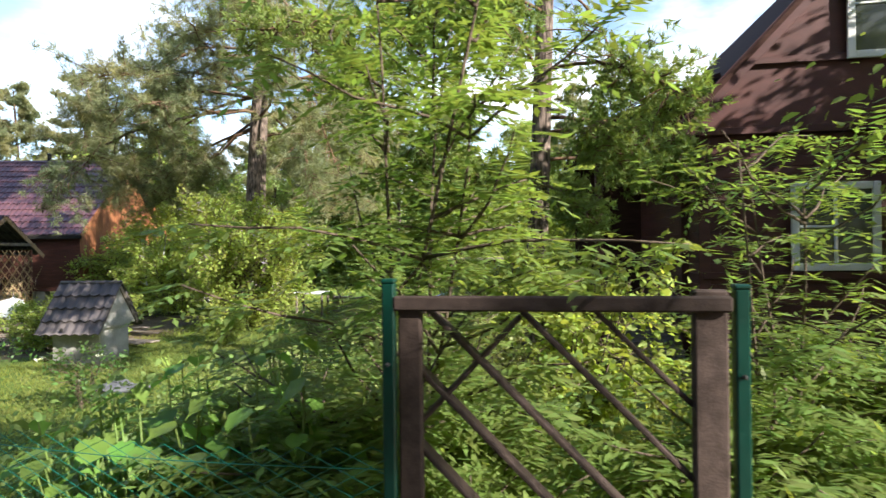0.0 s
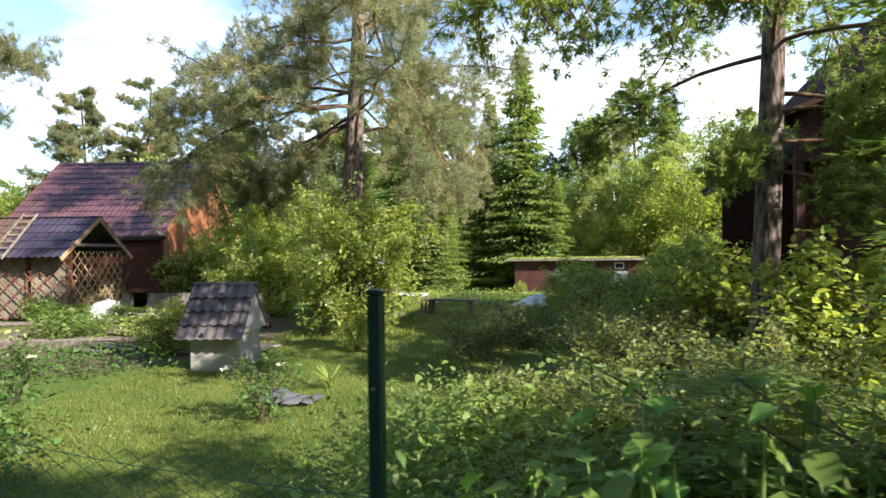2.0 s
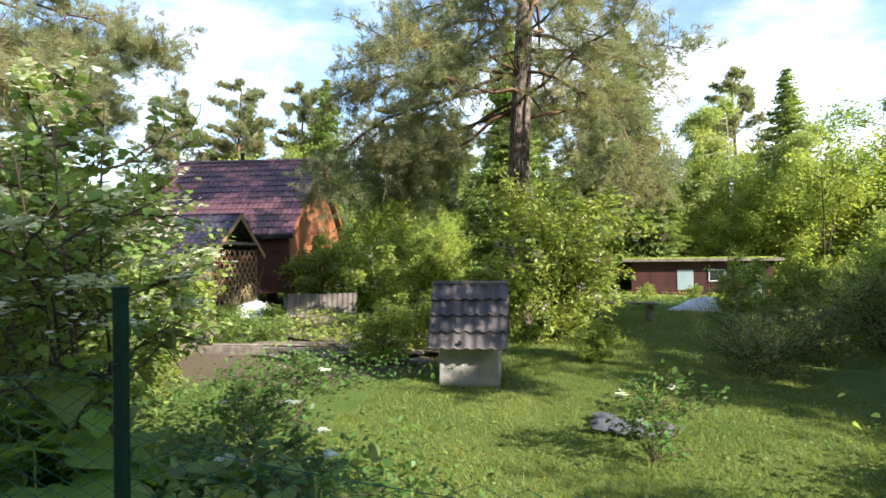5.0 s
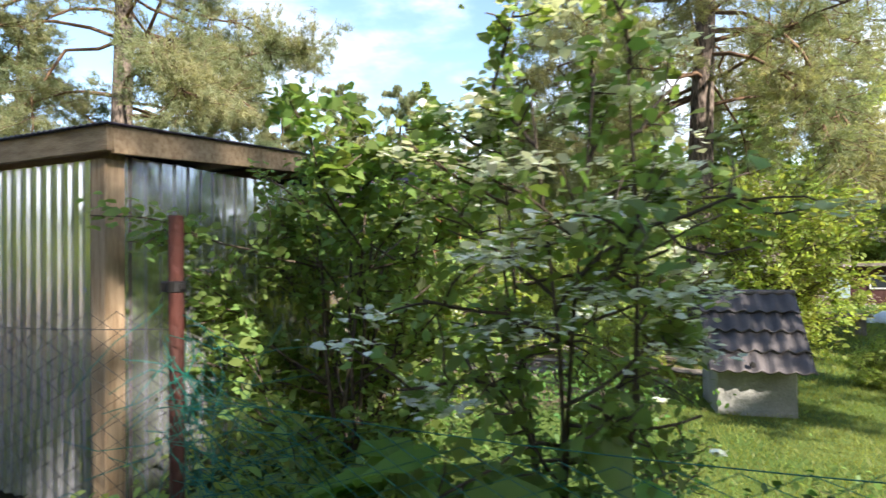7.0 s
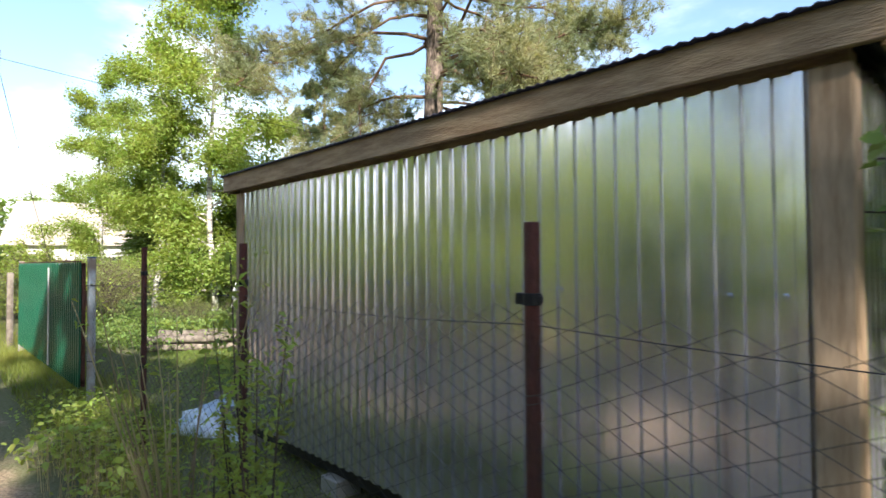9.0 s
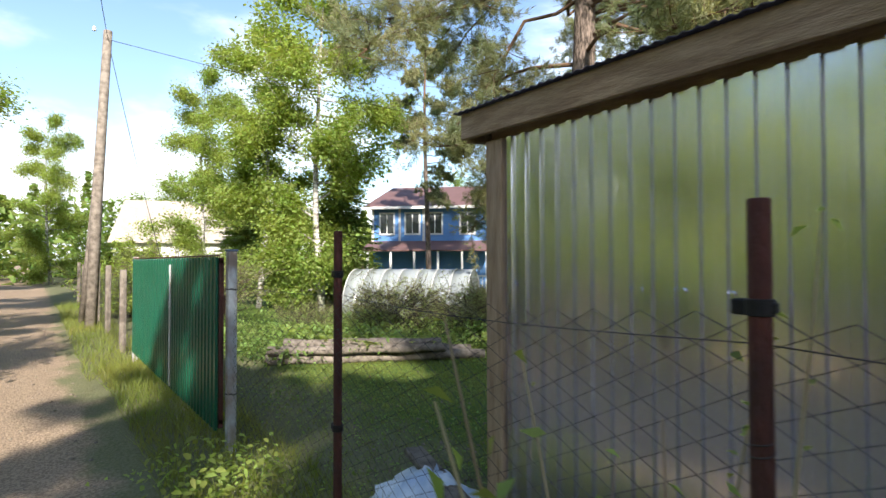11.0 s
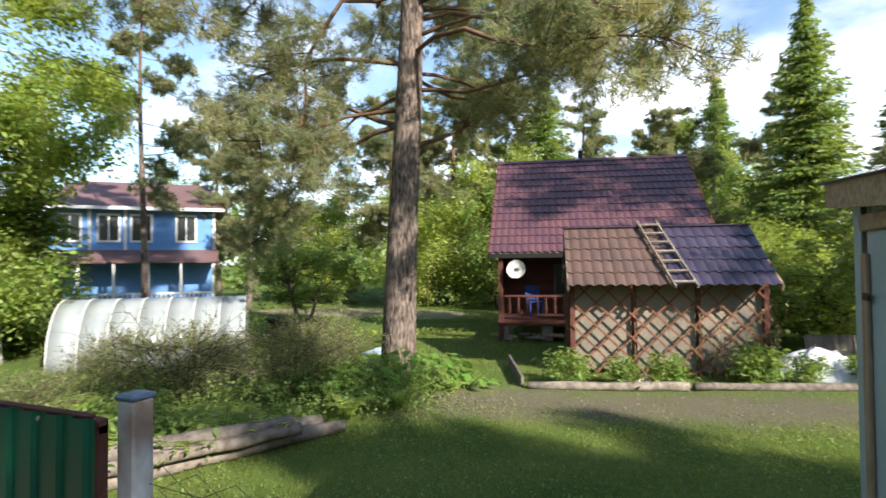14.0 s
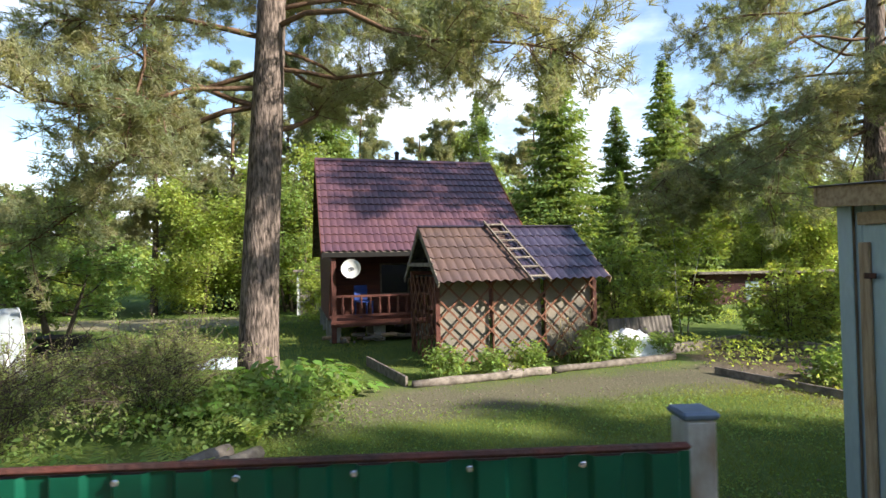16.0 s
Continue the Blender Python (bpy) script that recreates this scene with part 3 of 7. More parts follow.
# ---- galvanised shed ----
def metal_shed():
    x0, x1, y0, y1 = -14.62, -10.28, 3.16, 5.2
    zb, zf, zr = 0.24, 2.2, 2.38
    t = thing("metal_shed", (x0, y0, 0), "galvanised profiled-steel shed with raw timber posts and fascia", "shed")
    W, D = x1 - x0, y1 - y0
    n = 4
    for i in range(n):
        w = (W - 0.16) / n
        profile_sheet("front_sheet", w, zf - zb, M_ZINC, t, pose(0.09 + i * w, -0.004, zb), 0.098, 0.017)
        for k in range(6):
            screw(t, (0.09 + i * w + (k + 0.45) * w / 6, -0.01, 1.47 + 0.004 * (k % 2)), M_ZINC)
    for i in range(2):
        w = (D - 0.2) / 2
        profile_sheet("east_sheet", w, zf - zb + 0.03, M_ZINC, t, pose(W + 0.004, 0.1 + i * w, zb, 0, 0, 90), 0.098, 0.017)
    profile_sheet("west_sheet", D - 0.16, zr - zb - 0.02, M_DOORBLUE, t, pose(-0.004, D - 0.08, zb, 0, 0, -90), 0.11, 0.008, "grey-blue profiled sheet")
    profile_sheet("rear_sheet", W - 0.16, zr - zb, M_ZINC, t, pose(W - 0.08, D, zb, 0, 0, 180), 0.098, 0.011)
    for x, y in ((0.03, 0.03), (W - 0.03, 0.03), (0.03, D - 0.03), (W - 0.03, D - 0.03)):
        box("corner_post", (x - 0.06, y - 0.06, 0.12), (x + 0.06, y + 0.06, zf + 0.0 if y < 1 else zr), M_PLANKZ, t, "sawn pale timber post", 0.006)
    for y, z in ((-0.075, zf + 0.085), (D + 0.09, zr + 0.07)):
        box("fascia_board", (-0.16, y - 0.016, z - 0.062), (W + 0.13, y + 0.016, z + 0.075), M_PLANK, t, "", 0.004)
    for x in (-0.145, W + 0.115):
        beam("side_fascia", (x, -0.055, zf + 0.085), (x, D + 0.07, zr + 0.07), 0.03, 0.15, M_PLANK, t)
    box("soffit_beam", (-0.02, 0.0, zf - 0.02), (W + 0.02, 0.1, zf + 0.05), M_PLANK, t)
    # corrugated roof sheet
    V, F = [], []
    m = 260
    for j in range(2):
        for i in range(m + 1):
            x = -0.19 + (W + 0.35) * i / m
            y = -0.12 + j * (D + 0.26)
            V.append((x, y, (zf + 0.165 if j == 0 else zr + 0.155) + 0.006 * math.sin(i * 2.2)))
    F = [(i, i + 1, m + 2 + i, m + 1 + i) for i in range(m)]
    r = mesh_object("roof_sheet", V, F, M_TILEDARK, t, "dark corrugated roof sheet", True)
    so = r.modifiers.new("thickness", "SOLIDIFY")
    so.thickness = 0.006
    # door in the west wall, framed in timber
    d = box("door", (-0.045, 0.85, 0.3), (-0.02, 1.82, 2.22), M_DOORBLUE, t, "grey-blue sheet door framed with raw timber")
    for y in (0.86, 1.81):
        box("door_frame", (-0.07, y - 0.045, 0.28), (-0.046, y + 0.045, 2.1), M_PLANKZ, d)
    box("door_frame", (-0.072, 0.815, 2.22), (-0.046, 1.855, 2.31), M_PLANK, d)
    box("hinge", (-0.08, 1.7, 1.85), (-0.073, 1.8, 1.89), M_RUST, d)
    box("centre_seam", (-0.05, 1.32, 0.3), (-0.0455, 1.335, 2.22), M_DARK, d, "dark joint between the two door sheets", 0)
    box("corner_flashing", (-0.04, D - 0.1, zb), (-0.031, D + 0.035, zr - 0.01), M_DOORBLUE, t, "grey-blue folded corner strip")
    # black here stands for the shaded void below the sheets
    box("base_sill", (0.0, 0.06, 0.12), (W, 0.2, zb + 0.06), M_DARKSTEEL, t, "sill beam set back under the sheets, blackened for the dark gap")
    for x in (0.1, W * 0.33, W * 0.66, W - 0.1):
        for y in (0.08, D - 0.1):
            box("footing_block", (x - 0.1, y - 0.1, -0.1), (x + 0.1, y + 0.1, 0.13), M_CONCRETE, t)


metal_shed()


# ---- fences ----
def fence_panel(parent, a, b, h0, h1, mat, cell=0.075, r=0.0013, sag=0.02, rng=None):
    """Chain link between two posts: upright zigzag wires."""
    a, b = np.array(a), np.array(b)
    L = np.linalg.norm(b - a)
    n = int(L / cell)
    rows = int((h1 - h0) / cell * 2)
    rng = rng or np.random.default_rng(3)
    ph = rng.uniform(0, 6, 3)
    F = []
    quads = []
    nrm = np.array([-(b - a)[1], (b - a)[0], 0]) / L
    d = np.append((b - a) / L, 0)
    i = np.arange(n)[:, None]
    j = np.arange(rows + 1)[None, :]
    sx = (i + 0.5) * cell + np.where((i + j) % 2 == 0, -0.5, 0.5) * cell * 1.02
    sz = h0 + j * cell / 2 - sag * np.sin(np.pi * sx / L) * (j / rows)
    bulge = 0.02 * np.sin(sx * 2 + ph[0]) * np.sin(sz * 3 + ph[1])
    P = np.append(a, 0) + sx[..., None] * d + sz[..., None] * np.array([0, 0, 1]) + bulge[..., None] * nrm
    p, q = P[:, :-1].reshape(-1, 3), P[:, 1:].reshape(-1, 3)
    dd = unit(q - p)
    s = unit(np.cross(dd, nrm))
    N = np.tile(nrm, (len(p), 1))
    c = [np.cos(k * 2.0944) * s * r + np.sin(k * 2.0944) * N * r for k in range(3)]
    quads = [np.stack([p + c[k], p + c[(k + 1) % 3], q + c[(k + 1) % 3], q + c[k]], 1) for k in range(3)]
    ob = new("mesh_wire", poly_mesh("mesh_wire", np.concatenate(quads), mat))
    ob.parent = parent
    ob["kind"] = "stuff"
    for z in (h1 - 0.09,):
        xs = np.linspace(0, L, 9)
        path = [np.append(a, z) + d * x + np.array([0, 0, -0.03 * math.sin(math.pi * x / L)]) for x in xs]
        tubes("tension_wire", [(path, [0.0016] * 9)], mat, parent, "", 4)


GREEN_POSTS = [(-0.392, 1.59, 1.595), (-2.385, 1.75, 1.565), (-4.52, 2.14, 1.55), (-6.62, 2.36, 1.51)]
RED_POSTS = [(-8.85, 2.37, 1.77), (-10.905, 2.4, 1.71), (-13.02, 2.47, 1.71), (-15.13, 2.53, 1.74)]


def green_post(x, y, h):
    t = thing("fence_post", (x, y, 0), "green coated square steel fence post", "fence post", "green garden fence posts")
    box("tube", (-0.019, -0.019, -0.2), (0.019, 0.019, h - 0.012), M_GREENPOST, t, "", 0.005)
    box("cap", (-0.021, -0.021, h - 0.014), (0.021, 0.021, h), M_GREENPOST, t, "", 0.004)
    for z in (h - 0.25, 0.75):
        bm = lathe(bmesh.new(), [(0.006, 0), (0.006, 0.012), (0.003, 0.02)], 8, pose(0, -0.019, z, 90, 0, 0))
        part("bolt", bm, M_WIRE, t)
    return t


def red_post(x, y, h):
    t = thing("pipe_post", (x, y, 0), "rusty red steel pipe fence post with wooden clamp", "fence post", "rusty pipe fence posts")
    bm = lathe(bmesh.new(), [(0.023, -0.2), (0.023, h - 0.004), (0.021, h), (0.018, h), (0.018, h - 0.05)], 14)
    part("pipe", bm, M_RUST, t)
    for z in (h - 0.225, 0.72):
        bm = lathe(bmesh.new(), [(0.025, z - 0.018), (0.029, z - 0.016), (0.029, z + 0.016), (0.025, z + 0.018)], 14)
        bm_box(bm, (-0.055, -0.014, z - 0.017), (-0.022, 0.014, z + 0.017), None, 0.004)
        bm_box(bm, (0.022, -0.012, z - 0.012), (0.034, 0.012, z + 0.012), None, 0.004)
        part("clamp", bm, M_DARKSTEEL, t, "black steel clamp")
    tubes("tie_wire", [([(0.025 * math.cos(a), 0.025 * math.sin(a), h * 0.68 + 0.004 * a) for a in np.linspace(0, 12.5, 26)], [0.0015] * 26)], M_WIRE, t, "", 4)
    return t


for p in GREEN_POSTS:
    green_post(*p)
for p in RED_POSTS:
    red_post(*p)
fence_g = thing("garden_fence", (0, 0, 0), "green plastic-coated chain-link garden fence", "fence")
rngf = np.random.default_rng(8)
for a, b in zip(GREEN_POSTS, GREEN_POSTS[1:]):
    fence_panel(fence_g, a[:2], b[:2], 0.05, 1.12, M_WIREGREEN, 0.06, 0.0012, 0.05, rngf)
fence_panel(fence_g, GREEN_POSTS[-1][:2], RED_POSTS[0][:2], 0.05, 1.3, M_WIREGREEN, 0.06, 0.0012, 0.12, rngf)
fence_s = thing("wire_fence", (0, 0, 0), "bare steel chain-link fence on pipe posts", "fence")
for a, b in zip(RED_POSTS, RED_POSTS[1:] + [(-17.12, 2.56, 0)]):
    fence_panel(fence_s, a[:2], b[:2], 0.05, 1.5, M_WIRE, 0.075, 0.0012, 0.04, rngf)
# loose bundle of green netting round the first pipe post
bundle = []
for k in range(64):
    a = rngf.uniform(0, 6.28)
    st = np.array([-8.82 + 0.05 * math.cos(a), 2.36 + 0.05 * math.sin(a), rngf.uniform(0.75, 1.5)])
    bundle.append((branch_path(rngf, st, (rngf.uniform(0.1, 1.0), rngf.uniform(-0.1, 0.3), rngf.uniform(-1.0, 0.1)), rngf.uniform(0.25, 0.75), 6, 1.6, -0.5), [0.0015] * 7))
# a torn end of the net hangs from a green post
torn = []
for k in range(30):
    st = np.array([-4.5, 2.12, rngf.uniform(0.55, 1.05)])
    torn.append((branch_path(rngf, st, (rngf.uniform(0.35, 1.0), rngf.uniform(-0.05, 0.15), rngf.uniform(-1.0, -0.3)), rngf.uniform(0.3, 0.8), 6, 0.9, -0.2), [0.0015] * 7))
tagged(tubes("netting", torn, M_WIREGREEN, None, "", 4), "torn green plastic netting hanging from a fence post", "netting")
tagged(tubes("netting", bundle, M_WIREGREEN, None, "", 4), "tangled green plastic netting tied to the pipe post", "netting")

# the far fence past the green gate
far_fence = thing("roadside_fence", (0, 0, 0), "weathered posts with wire mesh along the road", "fence")
for i, x in enumerate((-23.4, -25.9, -28.4, -31, -33.6, -36.2)):
    box("post", (x - 0.05, 2.4, -0.1), (x + 0.05, 2.5, 1.45 + 0.06 * (i % 3)), M_GREYWOOD, far_fence)
for x in (-22.4, -25.9, -31):
    fence_panel(far_fence, (x, 2.45), (x - 4.6, 2.45), 0.05, 1.35, M_WIRE, 0.1, 0.0016, 0.04, rngf)


# ---- wooden garden gate at the start ----
def lattice_gate():
    x0, x1, y, zb, zt = -0.367, 0.558, 1.61, 0.18, 1.53
    t = thing("garden_gate", (x0, y, 0), "brown wooden garden gate with diagonal lattice, closed", "gate")
    w = x1 - x0
    for x in (0.035, w - 0.05):
        box("stile", (x - 0.035 - (0.01 if x > 0.5 else 0), -0.02, zb), (x + 0.035 + (0.01 if x > 0.5 else 0), 0.02, zt + (0.03 if x > 0.5 else 0)), M_GATEWOOD, t)
    box("top_rail", (-0.01, -0.042, zt - 0.03), (w + 0.0, -0.021, zt + 0.015), M_GATEWOOD, t)
    box("bottom_rail", (0.0, -0.042, zb), (w, -0.021, zb + 0.07), M_GATEWOOD, t)
    for c in (-0.62, -0.36, -0.13, 0.08, 0.35, 0.56):      # falling to the right
        a_, b_ = max(0.02, c), min(w - 0.02, c + zt - zb)
        if b_ - a_ > 0.12:
            beam("slat", (a_, 0.03, zt - 0.02 - (a_ - c)), (b_, 0.03, zt - 0.02 - (b_ - c)), 0.016, 0.06, M_GATEWOOD, t, up=(0, 1, 0.01))
    beam("slat", (0.05, 0.046, zt - 0.38), (0.36, 0.046, zt - 0.05), 0.014, 0.06, M_GATEWOOD, t, up=(0, 1, 0.01))


lattice_gate()
green_post(0.59, 1.61, 1.575)


# ---- green profiled gate ----
def green_gate():
    t = thing("driveway_gate", (-17.2, 2.46, 0), "green profiled-sheet driveway gate, two closed leaves", "gate")
    for x0, w in ((-1.95, 1.93), (-5.0, 3.03)):
        leaf = thing("gate_leaf", (0, 0, 0), "", "")
        leaf.parent = t
        leaf.matrix_basis = pose(x0, 0, 0)
        profile_sheet("sheet", w, 1.42, M_GATEGREEN, leaf, pose(0, 0, 0.2), 0.117, 0.014, "", 0.45)
        for z in (0.27, 1.59):
            box("rail", (0, 0.006, z - 0.025), (w, 0.046, z + 0.025), M_RUST, leaf)
        box("cap_rail", (0, -0.015, 1.624), (w, 0.008, 1.638), M_RUST, leaf, "brown-red painted angle rail")
        for i in range(int(w / 0.235)):
            screw(leaf, (0.0585 + i * 0.234, -0.0145, 1.605), M_ZINC, 0.0055)
            if i % 2:
                screw(leaf, (0.08 + i * 0.235, -0.014, 0.9), M_GATEGREEN, 0.009)
        for x in (0.02, w - 0.02):
            box("stile", (x - 0.02, 0.006, 0.22), (x + 0.02, 0.046, 1.6), M_RUST, leaf)
    box("lock_strip", (-1.972, -0.03, 0.22), (-1.952, -0.012, 1.55), M_WHITE, t, "pale cover strip between the leaves")
    p = thing("gate_post", (-17.165, 2.55, 0), "square steel gate post, pale paint with rust, slate-blue cap", "gate post")
    box("post", (-0.037, -0.037, -0.2), (0.037, 0.037, 1.665), M_GATEPOST, p, "", 0.007)
    box("cap", (-0.043, -0.043, 1.665), (0.043, 0.043, 1.683), M_BLUECAP, p, "slate-blue steel cap", 0.006)
    for z in (1.35, 0.5):
        tubes("wire_wrap", [([(0.047 * math.cos(a), 0.047 * math.sin(a), z + 0.006 * a / 6) for a in np.linspace(0, 12.6, 24)], [0.003] * 24)], M_WIRE, p, "", 4)
    box("hinge_plate", (-0.07, -0.046, 1.15), (-0.03, -0.038, 1.3), M_RUST, p)
    q = thing("gate_post", (-22.27, 2.5, 0), "square steel gate post, pale paint with rust", "gate post")
    box("post", (-0.04, -0.04, -0.2), (0.04, 0.04, 1.66), M_GATEPOST, q, "", 0.007)


green_gate()


# ---- house with metal tile roof ----
def tile_roof(name, w, slope, mat, parent, m, wave=0.183, row=0.35, label=""):
    """Metal tile: waves across, stepped rows down the slope. x along the eave, y up the slope, z proud."""
    nw, nr = max(1, round(w / wave)), max(1, round(slope / row))
    k = 8
    xs = np.linspace(0, w, nw * k + 1)
    prof = 0.020 * np.abs(np.cos(np.pi * xs / wave)) ** 0.7 * 1.0
    ys, st = [], []
    for r in range(nr):
        for f, h in ((0.0, 0.028), (0.06, 0.024), (0.55, 0.012), (0.999, 0.0)):
            ys.append((r + f) * slope / nr)
            st.append(h)
    V = [(x, y + (0.018 * math.cos(2 * math.pi * x / wave) if s > 0.02 else 0), p + s) for y, s in zip(ys, st) for x, p in zip(xs, prof)]
    c = len(xs)
    F = [(j * c + i, j * c + i + 1, (j + 1) * c + i + 1, (j + 1) * c + i) for j in range(len(ys) - 1) for i in range(c - 1)]
    ob = mesh_object(name, V, F, mat, parent, label)
    ob.matrix_basis = m
    return ob


HM = pose(-20.1, 15.19, 0, 0, 0, 12)


def boards(parent, name, w, z0, z1, m, mat, width=0.14, gable=None):
    """Level boards over a wall w wide, each its own piece; gable: half-width and rise of a gable top."""
    z = z0
    while z < z1 - 0.01:
        a, b = 0.0, w
        if gable:
            zz = z + width
            if zz > gable[0]:
                cut = (zz - gable[0]) / gable[1] * w / 2
                a, b = cut, w - cut
        if b - a > 0.1:
            box("board", (a, -0.014, z + 0.003), (b, 0.014, min(z + width, z1) - 0.003), mat, parent, "", 0.004, m)
        z += width


def house():
    t = thing("country_house", HM, "dark red timber house with wine-red metal tile roof and porch", "house")
    W, D, ez, rz = 5.75, 6.82, 2.3, 5.25
    run = D / 2
    ang = math.degrees(math.atan2(rz - ez, run))
    sl = math.hypot(run, rz - ez)
    tile_roof("roof_front", W, sl, M_TILE, t, pose(0, 0, ez, ang, 0, 0))
    tile_roof("roof_rear", W, sl, M_TILE, t, pose(W, D, ez, ang, 0, 180))
    box("roof_deck", (0.02, 0, -0.06), (W - 0.02, sl, -0.012), M_GREYWOOD, t, "", 0.004, pose(0, 0, ez, ang, 0, 0))
    box("roof_deck", (0.02, 0, -0.06), (W - 0.02, sl, -0.012), M_GREYWOOD, t, "", 0.004, pose(W, D, ez, ang, 0, 180))
    bm = bmesh.new()
    bm_box(bm, (0, -0.14, -0.008), (W, 0, 0.008), pose(0, run, rz + 0.06, ang, 0, 0), 0.003)
    bm_box(bm, (0, 0, -0.008), (W, 0.14, 0.008), pose(0, run, rz + 0.06, -ang, 0, 0), 0.003)
    part("ridge_cap", bm, M_TILE, t)
    for x in (0.0, W):
        for y0_, y1_ in ((0, run), (D, run)):
            # east rake boards carry the sunlit tone, west ones the plain red
            beam("rake_board", (x, y0_, ez - 0.05), (x, y1_, rz - 0.05), 0.028, 0.17, M_REDLIT if x else M_REDWOOD, t)
    box("eave_board", (0, -0.02, ez - 0.13), (W, 0.008, ez - 0.01), M_DARK, t, "dark eave board")
    # walls: the porch takes the front left, the room the rest
    wx0, wx1, wy0, wy1, fz = 0.3, W - 0.22, 1.65, D - 0.35, 0.42
    core = box("wall", (wx0 + 0.02, wy0 + 0.02, fz), (wx1 - 0.02, wy1 - 0.02, ez + 0.25), M_DACHA, t)
    gv = [(wx1 - 0.02, 0.3, fz), (wx1 - 0.02, D - 0.37, fz), (wx1 - 0.02, D - 0.37, ez + 0.05), (wx1 - 0.02, run, rz - 0.2), (wx1 - 0.02, 0.3, ez + 0.05)]
    # sunlit orange painted on the east gable, plain red on the west
    for x, mt in ((wx1, M_REDLIT), (wx0, M_REDWOOD)):
        V = [(x - 0.05, b, c) for a, b, c in gv] + [(x - 0.02, b, c) for a, b, c in gv]
        F = [(0, 1, 2, 3, 4)[::-1], (5, 6, 7, 8, 9)] + [(i, (i + 1) % 5, (i + 1) % 5 + 5, i + 5) for i in range(5)]
        if x == wx0:
            V = [(a, max(b, wy0) if c < ez + 0.04 else b, c) for a, b, c in V]
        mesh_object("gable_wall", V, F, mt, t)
    # upright cladding boards on the east gable, low sun put into their orange colour
    y = 0.3
    while y < D - 0.4:
        top = ez + 0.02 + (rz - ez - 0.2) * (1 - abs(y + 0.07 - run) / (run - 0.25))
        box("cladding_board", (wx1 - 0.019, y + 0.003, fz - 0.04), (wx1 + 0.008, y + 0.137, max(top, ez)), M_REDLIT, t, "", 0.003)
        y += 0.14
    boards(t, "front", wx1 - wx0, fz, ez + 0.1, pose(wx0, wy0, 0), M_REDWOOD)
    boards(t, "front", wx1 - 2.9, fz, ez, pose(2.9, 0.3, 0), M_REDWOOD)
    box("porch_side_wall", (2.88, 0.3, fz), (2.93, wy0, ez), M_REDWOOD, t)
    w = box("porch_window", (1.75, wy0 - 0.03, 1.15), (2.5, wy0 - 0.014, 1.95), M_GLASS, t, "dark window on the porch wall")
    for a, b in (((1.7, wy0 - 0.05, 1.1), (1.75, wy0 - 0.015, 2.0)), ((2.5, wy0 - 0.05, 1.1), (2.55, wy0 - 0.015, 2.0)), ((1.75, wy0 - 0.05, 1.95), (2.5, wy0 - 0.015, 2.0)), ((1.75, wy0 - 0.05, 1.1), (2.5, wy0 - 0.015, 1.15))):
        box("window_frame", a, b, M_GREYWOOD, w)
    # porch
    box("porch_floor", (0.25, 0.08, 0.5), (2.95, wy0, 0.56), M_REDWOOD, t)
    box("porch_beam", (0.22, 0.08, 0.4), (2.95, 0.2, 0.55), M_REDWOOD, t, "red floor beam")
    box("top_beam", (0.22, 0.1, ez - 0.14), (2.95, 0.22, ez - 0.02), M_REDWOOD, t)
    for x in (0.3, 2.85):
        box("porch_post", (x - 0.06, 0.09, 0.0), (x + 0.06, 0.21, ez - 0.13), M_REDWOOD, t)
    for z in (0.68, 1.17):
        box("porch_rail", (0.36, 0.1, z - 0.03), (2.79, 0.18, z + 0.03), M_REDWOOD, t)
    for i in range(10):
        x = 0.52 + i * 0.235
        bm = lathe(bmesh.new(), [(0.02, 0.7), (0.035, 0.74), (0.05, 0.84), (0.028, 0.96), (0.024, 1.04), (0.036, 1.1), (0.03, 1.15)], 8, Matrix.Translation((x, 0.14, 0)))
        part("baluster", bm, M_REDWOOD, t)
    for x in (0.35, 1.5, 2.7, 4.2, wx1 - 0.1):
        for y in (0.5, 2.2, 4.2, 6.2):
            box("footing_block", (x - 0.14, y - 0.14, -0.2), (x + 0.14, y + 0.14, 0.43), M_CONCRETE, t)
    part("flue_pipe", lathe(bmesh.new(), [(0.07, rz - 0.3), (0.07, rz + 0.28), (0.1, rz + 0.3), (0.02, rz + 0.36)], 12, Matrix.Translation((2.6, run + 0.1, 0))), M_DARKSTEEL, t, "dark steel flue pipe")
    # satellite dish on the porch corner post
    d = thing("satellite_dish", HM @ pose(0.72, -0.1, 1.88, 78, 0, -14) @ Matrix.Scale(0.86, 4), "round white satellite dish on the porch corner post", "satellite dish")
    bm = lathe(bmesh.new(), [(0.02, 0.07), (0.1, 0.062), (0.2, 0.03), (0.27, -0.012), (0.285, -0.02), (0.285, -0.012), (0.26, 0.0), (0.19, 0.04), (0.09, 0.075), (0.02, 0.082)], 28, Matrix.Diagonal((1, 1, -1, 1)))
    part("reflector", bm, M_WHITE, d)
    part("dark_badge", lathe(bmesh.new(), [(0.075, -0.046), (0.075, -0.044)], 14, Matrix.Diagonal((1.2, 0.7, 1, 1))), M_STONE, d, "grey printed badge")
    tubes("feed_arm", [([(0, -0.26, 0.0), (0, -0.24, 0.14), (0, -0.12, 0.3)], [0.009] * 3)], M_WHITE, d)
    part("feed_horn", lathe(bmesh.new(), [(0.02, 0), (0.028, 0.02), (0.028, 0.08), (0.02, 0.1)], 10, pose(0, -0.12, 0.28)), M_WHITE, d)
    tubes("bracket", [([(0, 0, -0.06), (-0.1, 0.0, -0.16), (-0.36, 0.02, -0.24)], [0.014] * 3)], M_DARKSTEEL, d)
